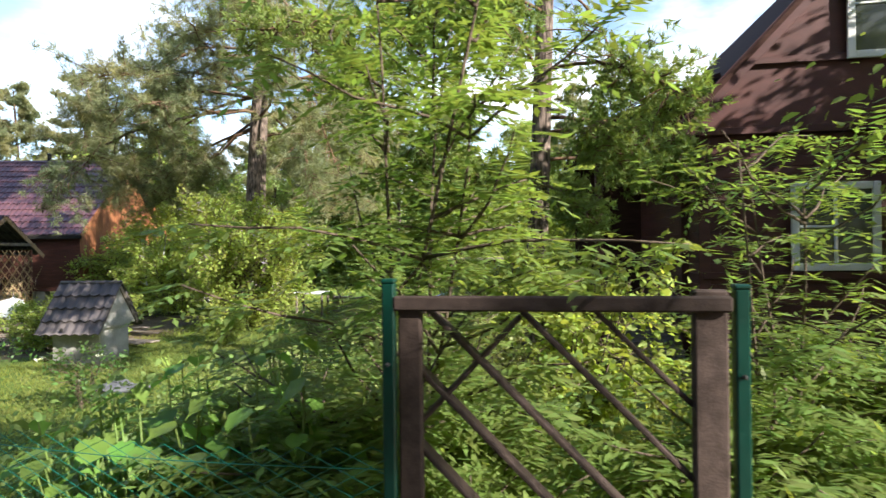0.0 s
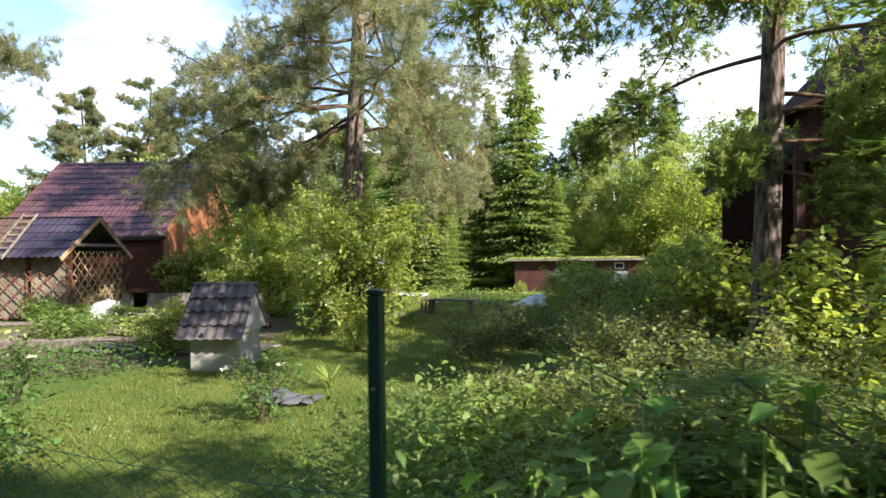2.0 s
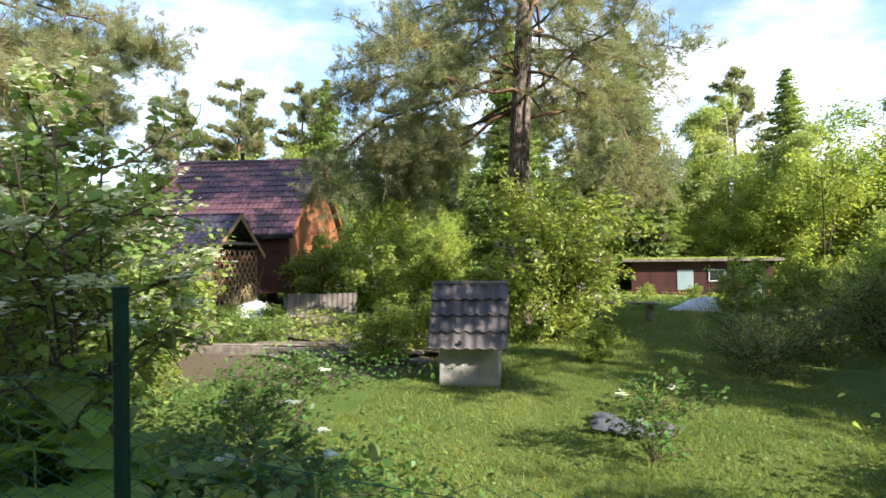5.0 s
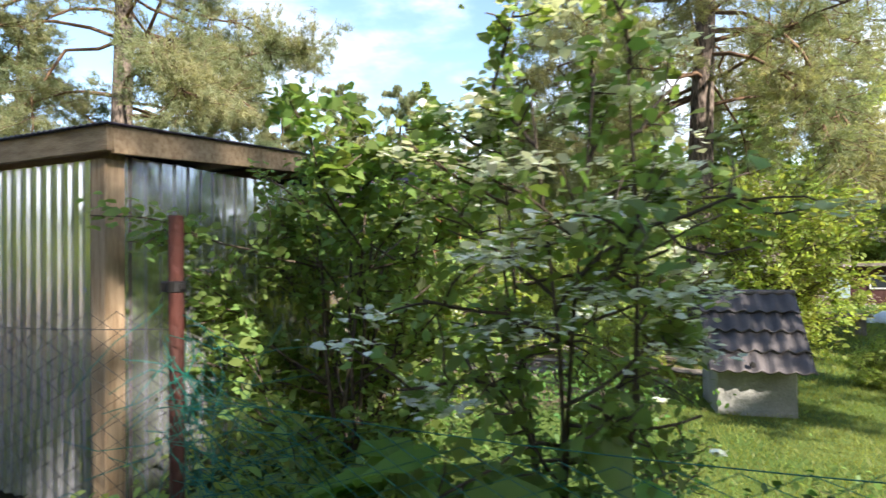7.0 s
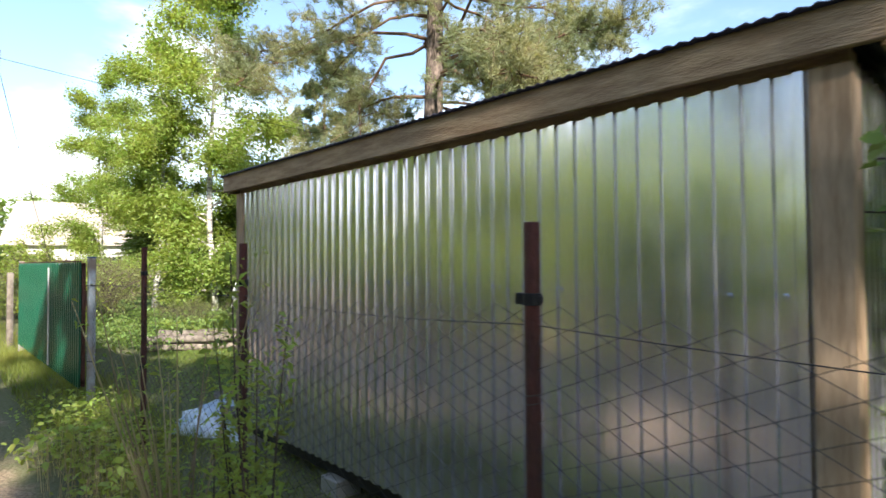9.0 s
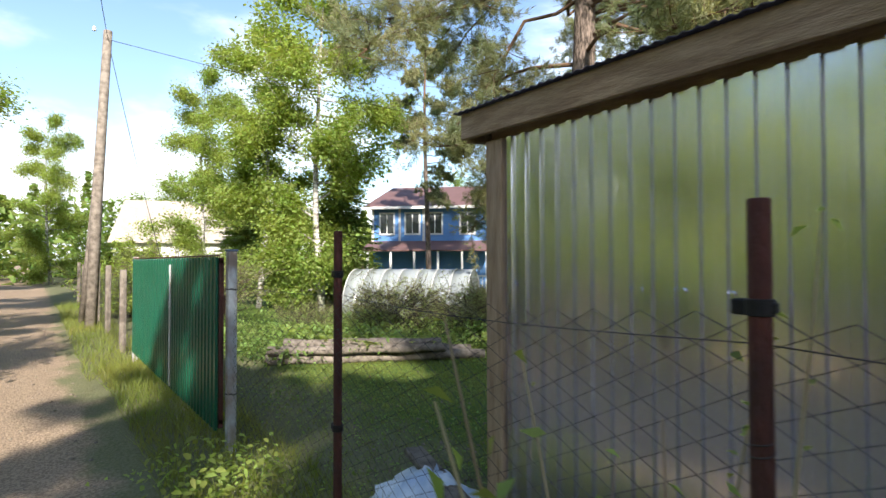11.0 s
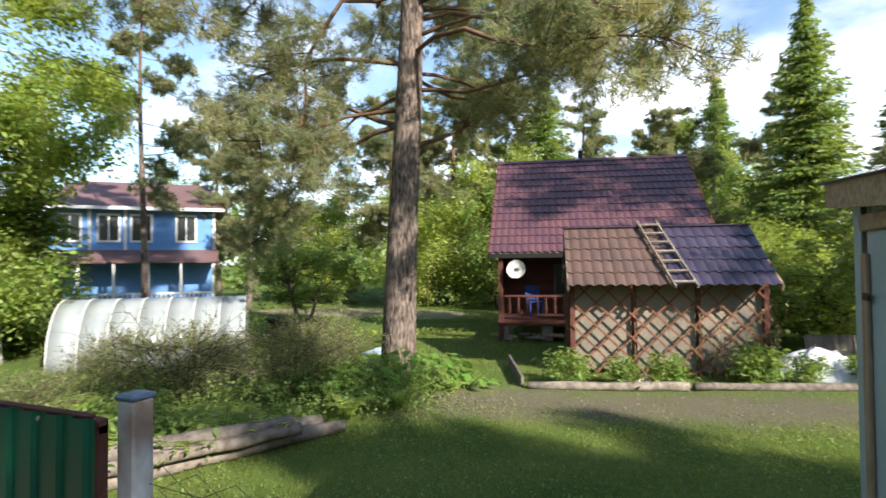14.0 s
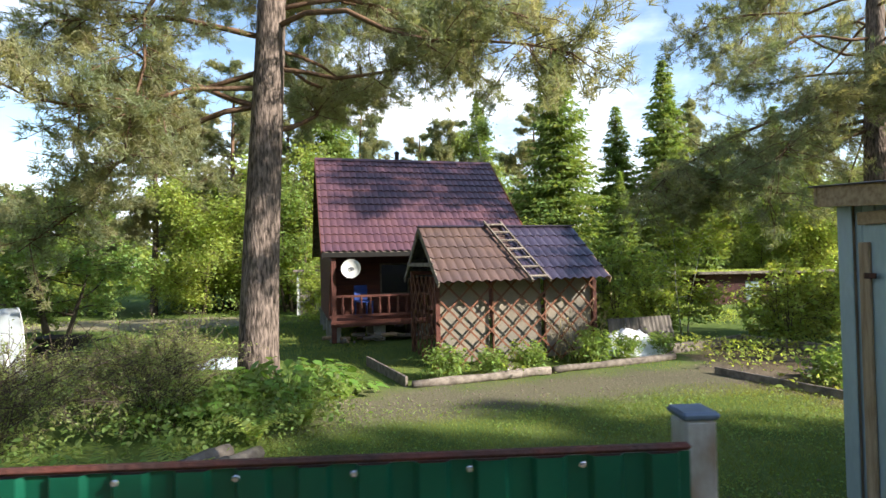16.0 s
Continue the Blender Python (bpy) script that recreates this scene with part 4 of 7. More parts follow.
    # clutter on and under the porch
    ch = thing("plastic_chair", HM @ pose(1.15, 0.95, 0.56, 0, 0, 20), "blue plastic chair behind the porch rail", "chair")
    box("seat", (-0.2, -0.2, 0.4), (0.2, 0.2, 0.43), M_BLUEPLASTIC, ch, "", 0.01)
    box("backrest", (-0.2, 0.17, 0.44), (0.2, 0.2, 0.85), M_BLUEPLASTIC, ch, "", 0.01)
    for x in (-0.17, 0.17):
        for y_ in (-0.17, 0.17):
            box("leg", (x - 0.02, y_ - 0.02, 0), (x + 0.02, y_ + 0.02, 0.4), M_BLUEPLASTIC, ch)
    rng = np.random.default_rng(12)
    for i in range(26):
        x, y_ = rng.uniform(0.3, 2.8), rng.uniform(-0.2, 0.5)
        l_ = rng.uniform(0.2, 0.55)
        p = branch_path(rng, (x, y_, 0.05 + 0.02 * (i % 7)), (rng.normal(), rng.normal() * 0.6, 0.03), l_, 2, 0.05)
        ob = tubes("firewood_log", [(p, [rng.uniform(0.025, 0.055)] * 3)], M_GREYWOOD if i % 3 else M_PLANK, None, "", 7)
        ob.matrix_world = HM
        tagged(ob, "split firewood log stacked under the porch", "firewood", "firewood under the porch")


house()


# ---- woodshed with lattice walls ----
def woodshed():
    t = thing("lattice_woodshed", HM @ pose(1.95, -3.95, 0), "woodshed with diagonal lattice walls and metal tile roof", "shed")
    W, D, ez, rz = 3.3, 2.2, 1.72, 2.72
    over = 0.5
    run = D / 2 + over - 0.05
    z0 = 1.62
    ang = math.degrees(math.atan2(rz - z0, run))
    sl = math.hypot(run, rz - z0)
    half = 1.78
    tile_roof("roof_front", half, sl, M_TILEBROWN, t, pose(-0.1, -over, z0, ang, 0, 0), 0.183, 0.35, "dull brown weathered tile sheet")
    tile_roof("roof_front", 3.5 - half, sl, M_TILEDARK, t, pose(-0.1 + half, -over, z0 + 0.004, ang, 0, 0), 0.183, 0.35, "glossy dark blue-violet tile sheet")
    tile_roof("roof_rear", 3.5, sl, M_TILEDARK, t, pose(3.4, D + over, z0, ang, 0, 180))
    box("ridge_cap", (-0.12, D / 2 - 0.12, rz + 0.02), (3.42, D / 2 + 0.12, rz + 0.05), M_TILEDARK, t)
    for x in (-0.09, 3.39):
        for a, b in (((x, -over, z0 - 0.03), (x, D / 2, rz - 0.03)), ((x, D + over, z0 - 0.03), (x, D / 2, rz - 0.03))):
            # east rafters take the lighter lath colour that stands for sunlight
            beam("rafter", a, b, 0.03, 0.12, M_LATHLIT if x > 1 else M_GREYWOOD, t)
        box("tie_beam", (x - 0.015, -0.1, ez + 0.2), (x + 0.015, D + 0.1, ez + 0.28), M_GREYWOOD, t)
    for x, y in ((0.0, 0.0), (W, 0.0), (0.0, D), (1.65, D), (W, D)):
        box("post", (x - 0.045, y - 0.045, -0.1), (x + 0.045, y + 0.045, ez + 0.05), M_REDWOOD, t)
    for x in (1.1, 2.2):
        box("seam_batten", (x - 0.016, -0.05, 0.02), (x + 0.016, 0.0, ez), M_LATTICE, t, "narrow batten over a panel joint")
    for y in (0.0, D):
        box("plate", (-0.05, y - 0.04, ez), (W + 0.05, y + 0.04, ez + 0.09), M_REDWOOD, t)
    box("rail", (0, D - 0.03, 0.85), (W, D + 0.03, 0.92), M_REDWOOD, t)
    for i in range(3):
        box("inner_panel", (0.05 + i * 1.1, 0.05, 0.08), (1.05 + i * 1.1, 0.07, ez), M_INSUL, t, "beige hardboard sheet behind the lattice", 0.004)

    def lattice(m, w, h, step, mat):
        for sgn, yy in ((1, -0.052), (-1, -0.067)):
            for c in np.arange(-h, w, step):
                a = (c, 0.0) if sgn > 0 else (c, h)
                b = (c + h, h) if sgn > 0 else (c + h, 0.0)
                lo, hi = max(0.0, a[0]), min(w, b[0])
                if hi - lo < 0.08:
                    continue
                za = a[1] + sgn * (lo - a[0])
                zb = a[1] + sgn * (hi - a[0])
                p, q = m @ Vector((lo, yy, za + 0.05)), m @ Vector((hi, yy, zb + 0.05))
                n_ = (m.to_3x3() @ Vector((0, 1, 0)))
                beam("lattice_slat", p, q, 0.012, 0.038, mat, t, "", 0.002, up=n_.cross((q - p).normalized()))
    lattice(Matrix.Identity(4), W, ez - 0.05, 0.42, M_LATTICE)
    lattice(pose(0, D, 0, 0, 0, -90), D, ez - 0.05, 0.4, M_LATTICE)
    # east lattice: sunlight painted in as a paler tan
    lattice(pose(W, 0, 0, 0, 0, 90), D, ez + 0.02, 0.3, M_LATHLIT)
    # ladder lying on the front roof slope
    lad = thing("wooden_ladder", HM @ pose(1.95, -3.95, 0) @ pose(1.32, -over, z0 + 0.075, ang, 0, 0), "weathered wooden ladder lying on the woodshed roof", "ladder")
    for dx in (0, 0.36):
        beam("side_rail", (0.36 + dx, -0.16, 0.03), (0.02 + dx * 1.0, sl + 0.06, 0.03), 0.035, 0.055, M_GREYWOOD, lad)
    for i in range(7):
        f = 0.06 + i * 0.145
        x = 0.36 - 0.34 * f
        beam("rung", (x - 0.02, -0.16 + f * (sl + 0.22), 0.045), (x + 0.38, -0.16 + f * (sl + 0.22), 0.045), 0.045, 0.03, M_GREYWOOD, lad)


# lit copy of the lath for the east end, direct sun included in its tan
M_LATHLIT = material("sunlit_lath", (0.4, 0.27, 0.155), 0.85, 0, 0, 4, (3, 3, 3), (0.26, 0.165, 0.095), 0.3, 40, 0.2, piece=0.35)
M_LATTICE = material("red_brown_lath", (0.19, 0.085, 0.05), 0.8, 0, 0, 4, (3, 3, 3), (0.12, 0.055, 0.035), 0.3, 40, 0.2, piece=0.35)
woodshed()


def dry_vine(at, seed, n, H, w):
    """Bare twining stems of last year hanging on a lattice; w: along local x."""
    rng = np.random.default_rng(seed)
    stems, spots = [], []
    for k in range(n):
        x = rng.uniform(0, w)
        p = branch_path(rng, (x, rng.uniform(-0.03, 0.05), -0.03), (rng.normal() * 0.25, 0, 1), H * rng.uniform(0.4, 1.0), 9, 0.8, 0.1)
        p[:, 1] = np.clip(p[:, 1], -0.12, 0.03) - 0.03
        stems.append((p, np.linspace(0.006, 0.002, 10)))
        for j in range(10):
            spots.append(along(p, rng.uniform(0.1, 0.99))[0] + rng.normal(size=3) * np.array([0.05, 0.02, 0.05]))
    root = thing("climbing_vine", at, "dry tan climbing vine over the woodshed lattice", "vine")
    tubes("stem", stems, M_HAY, root, "", 4)["kind"] = "stuff"
    new("leaves", poly_mesh("leaves", leaves(rng, np.array(spots), 0.05, 0.2, None, 0.5, 0.15), M_HAY)).parent = root


dry_vine(HM @ pose(1.95 + 3.36, -3.95, 0, 0, 0, 90), 5, 60, 1.7, 2.1)
dry_vine(HM @ pose(1.95 + 2.3, -4.04, 0), 6, 14, 1.5, 1.0)


# ---- flower bed edging, planks and film by the house ----
def plank(label, a, b, w, h, mat=None, name="plank", group="loose planks"):
    return tagged(beam(name, a, b, w, h, mat or M_GREYWOOD, None, "", 0.008), label, "plank", group)


def log(name, label, a, b, r, seed, group, category="log"):
    """A round weathered log, slightly crooked, with uneven girth."""
    rng = np.random.default_rng(seed)
    a, b = np.array(a, float), np.array(b, float)
    pts = [a + (b - a) * f + rng.normal(size=3) * np.array([0.012, 0.012, 0.006]) for f in np.linspace(0, 1, 9)]
    return tagged(tubes(name, [(pts, r * rng.uniform(0.85, 1.12, 9))], M_GREYWOOD, None, "", 9), label, category, group)


log("edging_log", "long weathered bed-edging log before the woodshed", (-17.85, 10.2, 0.05), (-15.4, 11.02, 0.05), 0.075, 1, "bed edging logs")
log("edging_log", "long weathered bed-edging log before the woodshed", (-15.35, 11.04, 0.05), (-12.7, 11.95, 0.05), 0.07, 2, "bed edging logs")
plank("grey edging board at the bed's corner", (-18.75, 12.3, 0.08), (-17.95, 10.25, 0.08), 0.05, 0.2, name="edging_board")
plank("grey edging board of the vegetable bed", (-12.7, 10.5, 0.06), (-11.9, 8.6, 0.06), 0.05, 0.15, name="edging_board")
plank("grey edging board of the vegetable bed", (-11.9, 8.6, 0.06), (-9.2, 8.9, 0.06), 0.05, 0.15, name="edging_board")
plank("grey edging beam of the vegetable bed", (-10.2, 13.8, 0.08), (-8.6, 10.2, 0.08), 0.1, 0.2, name="edging_board")
plank("grey edging beam of the vegetable bed", (-10.2, 13.8, 0.08), (-12.6, 12.6, 0.08), 0.1, 0.2, name="edging_board")
rngp = np.random.default_rng(21)
for i in range(24):
    x, y = rngp.uniform(-11.6, -8.4), rngp.uniform(8.4, 11.2)
    a = rngp.uniform(-0.5, 0.5)
    L = rngp.uniform(0.6, 2.0)
    plank("loose weathered board lying on bare soil", (x, y, 0.05 + 0.03 * (i % 3)), (x + L * math.cos(a), y + L * math.sin(a), 0.05 + 0.03 * (i % 2)), rngp.uniform(0.1, 0.22), 0.025)
for i, (dx, dz, r) in enumerate(((0, 0.09, 0.11), (0.22, 0.08, 0.1), (0.1, 0.26, 0.105), (0.4, 0.07, 0.08), (-0.21, 0.08, 0.09), (0.3, 0.22, 0.075))):
    log("old_beam", "weathered old log piled on the lawn's edge", (-21.3 + dx + 0.1 * (i % 3), 4.4 - 0.3 * (i % 2), dz), (-19.75 + dx - 0.1 * (i % 2), 7.2 - 0.35 * (i % 3), dz), r, 10 + i, "pile of old logs")



def film_heap(name, at, r, h, mat, label, seed):
    """A crumpled sheet of film over a heap."""
    rng = np.random.default_rng(seed)
    n = 18
    V, F = [], []
    for j in range(9):
        f = j / 8
        for k in range(n):
            a = 2 * math.pi * k / n
            rr = r * f * (1 + 0.22 * math.sin(3 * a + seed) + 0.1 * rng.normal())
            V.append((rr * math.cos(a) * 1.5, rr * math.sin(a), h * (1 - f ** 1.7) * (1 + 0.09 * rng.normal() * (f < 0.95)) - 0.03 * (f > 0.9)))
    for j in range(8):
        for k in range(n):
            F.append((j * n + k, j * n + (k + 1) % n, (j + 1) * n + (k + 1) % n, (j + 1) * n + k))
    ob = mesh_object(name, V, F, mat, None, "", True)
    ob.matrix_world = pose(*at)
    return tagged(ob, label, "film cover")


film_heap("film_cover", (-13.35, 12.8, 0), 0.5, 0.5, M_TARP, "white plastic film over a heap beside the woodshed", 3)
film_heap("film_cover", (-2.3, 17.8, -0.08), 0.55, 0.36, M_TARP, "white film heap in the far garden", 5)
film_heap("film_cover", (-15.35, 3.3, 0), 0.4, 0.25, M_BLUETARP, "pale blue film beside the metal shed", 7)
film_heap("film_cover", (-15.6, 4.75, 0), 0.45, 0.27, M_BLUETARP, "pale blue film beside the metal shed", 11)
plank("thick grey plank holding down the blue film", (-16.15, 4.5, 0.22), (-15.3, 5.1, 0.27), 0.13, 0.05)
plank("thick grey plank holding down the blue film", (-15.7, 4.25, 0.24), (-15.0, 4.55, 0.26), 0.15, 0.045)
film_heap("film_cover", (-21.6, 12.6, 0), 0.45, 0.18, M_BLUETARP, "pale blue film on the grass behind the pine", 9)
plank("thick plank holding down the blue film", (-15.9, 3.5, 0.2), (-14.9, 3.2, 0.2), 0.14, 0.05)
plank("thick plank holding down the blue film", (-15.5, 3.95, 0.24), (-14.85, 3.45, 0.2), 0.12, 0.05)
M_SLATE = material("weathered_fibre_cement", (0.15, 0.132, 0.115), 0.9, 0, 0.35, 3, (1, 1, 0.5), None, 0.2, 40, 0.2)
for k in range(3):
    V = [(-0.5 + i / 24, 0.014 * math.sin(i * 1.9), z) for z in (0.0, 0.62) for i in range(25)]
    sh = mesh_object("corrugated_sheet", V, [(i, i + 1, 26 + i, 25 + i) for i in range(24)], M_SLATE)
    sh.matrix_world = pose(-12.75 + 0.42 * k, 14.1 + 0.12 * k, -0.02, -14, 0, 14 + 3 * k)
    sh.modifiers.new("thickness", "SOLIDIFY").thickness = 0.008
    tagged(sh, "grey-brown corrugated sheet leaning behind the film", "sheet", "leaning corrugated sheets")


# ---- wheelbarrow in the vegetable garden ----
def wheelbarrow():
    t = thing("wheelbarrow", (-25.3, 13.6, 0, 0, 0, 8), "black garden wheelbarrow standing on the grass", "wheelbarrow")
    bm = bmesh.new()
    lo = [bm.verts.new(p) for p in ((-0.22, -0.2, 0.3), (0.3, -0.2, 0.3), (0.3, 0.2, 0.3), (-0.22, 0.2, 0.3))]
    hi = [bm.verts.new(p) for p in ((-0.5, -0.32, 0.58), (0.42, -0.32, 0.55), (0.42, 0.32, 0.55), (-0.5, 0.32, 0.58))]
    bm.faces.new(lo[::-1])
    for k in range(4):
        bm.faces.new((lo[k], lo[(k + 1) % 4], hi[(k + 1) % 4], hi[k]))
    tub = part("tub", bm, M_DARKSTEEL, t)
    tub.modifiers.new("thickness", "SOLIDIFY").thickness = 0.012
    for y in (-0.22, 0.22):
        tubes("handle", [([(-0.55, y * 0.3, 0.2), (0.1, y, 0.28), (0.5, y * 1.1, 0.42), (0.95, y * 1.2, 0.55)], [0.016] * 4)], M_DARKSTEEL, t, "", 6)
        tubes("leg", [([(0.3, y, 0.32), (0.36, y, 0.0)], [0.014] * 2)], M_DARKSTEEL, t, "", 6)
    wheel = part("wheel", lathe(bmesh.new(), [(0.08, -0.03), (0.15, -0.04), (0.19, -0.03), (0.2, 0.0), (0.19, 0.03), (0.15, 0.04), (0.08, 0.03)], 18, pose(-0.52, 0, 0.2, 90, 0, 0)), M_DARKSTEEL, t)
    part("hub", lathe(bmesh.new(), [(0.03, -0.06), (0.05, -0.035), (0.05, 0.035), (0.03, 0.06)], 10, pose(-0.52, 0, 0.2, 90, 0, 0)), M_GATEPOST, wheel)


wheelbarrow()


# ---- well ----
def well():
    t = thing("garden_well", (-6.735, 7.81, 0, 0, 0, 8), "square concrete well with grey-brown tiled gable roof", "well")
    w = 0.37
    box("well_box", (-w, -w, -0.1), (w, w, 0.54), M_CONCRETE, t, "", 0.015)
    box("rim", (-w - 0.02, -w - 0.02, 0.5), (w + 0.02, w + 0.02, 0.545), M_CONCRETE, t, "", 0.012)
    run, rise, z0 = 0.56, 0.73, 0.49
    ang = math.degrees(math.atan2(rise, run))
    sl = math.hypot(run, rise)
    rows, n, L = 4, 42, 0.95
    for rz_ in (0, 180):
        for r in range(rows):
            V, st = [], sl / rows
            for yy, zz in ((r * st - 0.02, 0.036), (r * st - 0.02, 0.018), ((r + 1) * st + 0.02, 0.0)):
                for i in range(n + 1):
                    f = i / n
                    V.append((-L / 2 + L * f, yy + 0.012 * math.sin(f * 41 + r), zz + 0.013 * math.cos(2 * math.pi * f * 6.5)))
            F = [(j * (n + 1) + i, j * (n + 1) + i + 1, (j + 1) * (n + 1) + i + 1, (j + 1) * (n + 1) + i) for j in range(2) for i in range(n)]
            ob = mesh_object("roof_course", V, F, M_ONDULIN, t, "", True)
            ob.matrix_basis = pose(0, 0, 0, 0, 0, rz_) @ pose(0, -run, z0, ang, 0, 0)
            ob.modifiers.new("thickness", "SOLIDIFY").thickness = 0.012
    tubes("ridge_roll", [([(-0.48, 0, z0 + rise), (0.48, 0, z0 + rise)], [0.03, 0.03])], M_ONDULIN, t, "", 8)
    for x in (-0.42, 0.42):
        V = [(x + d, y, z) for d in (-0.012, 0.012) for y, z in ((-0.44, 0.546), (0.44, 0.546), (0.44, 0.6), (0, 1.15), (-0.44, 0.6))]
        F = [(4, 3, 2, 1, 0), (5, 6, 7, 8, 9)] + [(i, (i + 1) % 5, (i + 1) % 5 + 5, i + 5) for i in range(5)]
        mesh_object("gable_board", V, F, M_CONCRETE if x > 0 else M_GREYWOOD, t)
        for sy in (-1, 1):
            beam("gable_trim", (x * 1.06, sy * 0.5, 0.53), (x * 1.06, 0, 1.17), 0.02, 0.06, M_GREYWOOD, t)
    part("handle_knob", lathe(bmesh.new(), [(0.02, 0), (0.03, 0.015), (0.02, 0.03)], 10, pose(-0.08, -0.56, 0.55, 90, 0, 0)), M_DARKSTEEL, t)


well()


# ---- bench in the far garden, stones ----
bench = thing("garden_bench", (-4.6, 14.6, 0, 0, 0, -12), "low weathered garden bench with log legs", "bench")
box("seat", (-0.75, -0.16, 0.36), (0.75, 0.16, 0.41), M_GREYWOOD, bench)
for x in (-0.55, 0.55):
    part("leg", lathe(bmesh.new(), [(0.1, -0.1), (0.09, 0.36)], 10, Matrix.Translation((x, 0, 0))), M_GREYWOOD, bench)
tab = thing("garden_table", (-5.5, 13.9, 0), "small pale table draped with cloth", "table")
box("tabletop", (-0.4, -0.28, 0.55), (0.4, 0.28, 0.6), M_TARP, tab, "", 0.01)
for x in (-0.34, 0.34):
    for y in (-0.22, 0.22):
        box("leg", (x - 0.025, y - 0.025, -0.05), (x + 0.025, y + 0.025, 0.55), M_GREYWOOD, tab)


def stone(at, r, seed):
    bm = bmesh.new()
    bmesh.ops.create_icosphere(bm, subdivisions=2, radius=1)
    for v in bm.verts:
        v.co *= 1 + 0.35 * noise.noise(v.co * 1.3 + Vector((seed * 3.1, 0, 0)))
        v.co = Vector((v.co.x * r * 1.3, v.co.y * r, v.co.z * r * 0.32))
    ob = part("stone", bm, M_STONE)
    ob.matrix_world = pose(*at, 0, 0, seed * 40)
    return tagged(ob, "flat grey field stone on the lawn", "stone", "stones round the iris bed")


for i in range(9):
    stone((-5.15 + 0.17 * (i % 4) + 0.05 * i % 3 * 0.1, 6.05 + 0.17 * (i // 4), 0.03), 0.07 + 0.018 * (i % 3), i)


# ---- the low hut with the mossy roof ----
def hut():
    t = thing("low_hut", (-3.8, 27.2, -0.42, 0, 0, -4), "low dark red wooden hut with mossy flat roof", "hut")
    W, D, h = 5.6, 3.0, 1.55
    box("wall", (0, 0, 0), (W, D, h), M_DACHA, t)
    for i in range(int(W / 0.2)):
        box("wall_board", (i * 0.2 + 0.004, -0.025, 0.02), (i * 0.2 + 0.196, -0.002, h - 0.02), M_DACHA, t, "", 0.004)
    box("roof", (-0.4, -0.35, h), (W + 0.35, D + 0.3, h + 0.12), M_GREYWOOD, t)
    rng = np.random.default_rng(4)
    c = np.stack([rng.uniform(-0.4, W + 0.3, 2500), rng.uniform(-0.35, D, 2500), np.full(2500, h + 0.13)], 1)
    mo = new("moss", poly_mesh("moss", leaves(rng, c, 0.12, 0.1, np.tile([0, 0, 1.0], (2500, 1)), 0.4), M_LEAF_LT))
    mo.parent = t
    for x0, x1, z0, z1, glass in ((1.9, 2.55, 0.3, 1.18, False), (3.2, 3.75, 0.72, 1.15, True), (4.6, 5.15, 0.05, 1.05, False), (4.65, 4.98, 1.2, 1.4, True)):
        wdw = box("window" if glass else "door", (x0, -0.045, z0), (x1, -0.03, z1), M_GLASS if glass else M_DOORBLUE, t)
        for a, b in (((x0 - 0.05, z0 - 0.05), (x0, z1 + 0.05)), ((x1, z0 - 0.05), (x1 + 0.05, z1 + 0.05)), ((x0, z1), (x1, z1 + 0.05)), ((x0, z0 - 0.05), (x1, z0))):
            if glass:
                box("window_frame", (a[0], -0.06, a[1]), (b[0], -0.028, b[1]), M_WHITE, wdw)


hut()


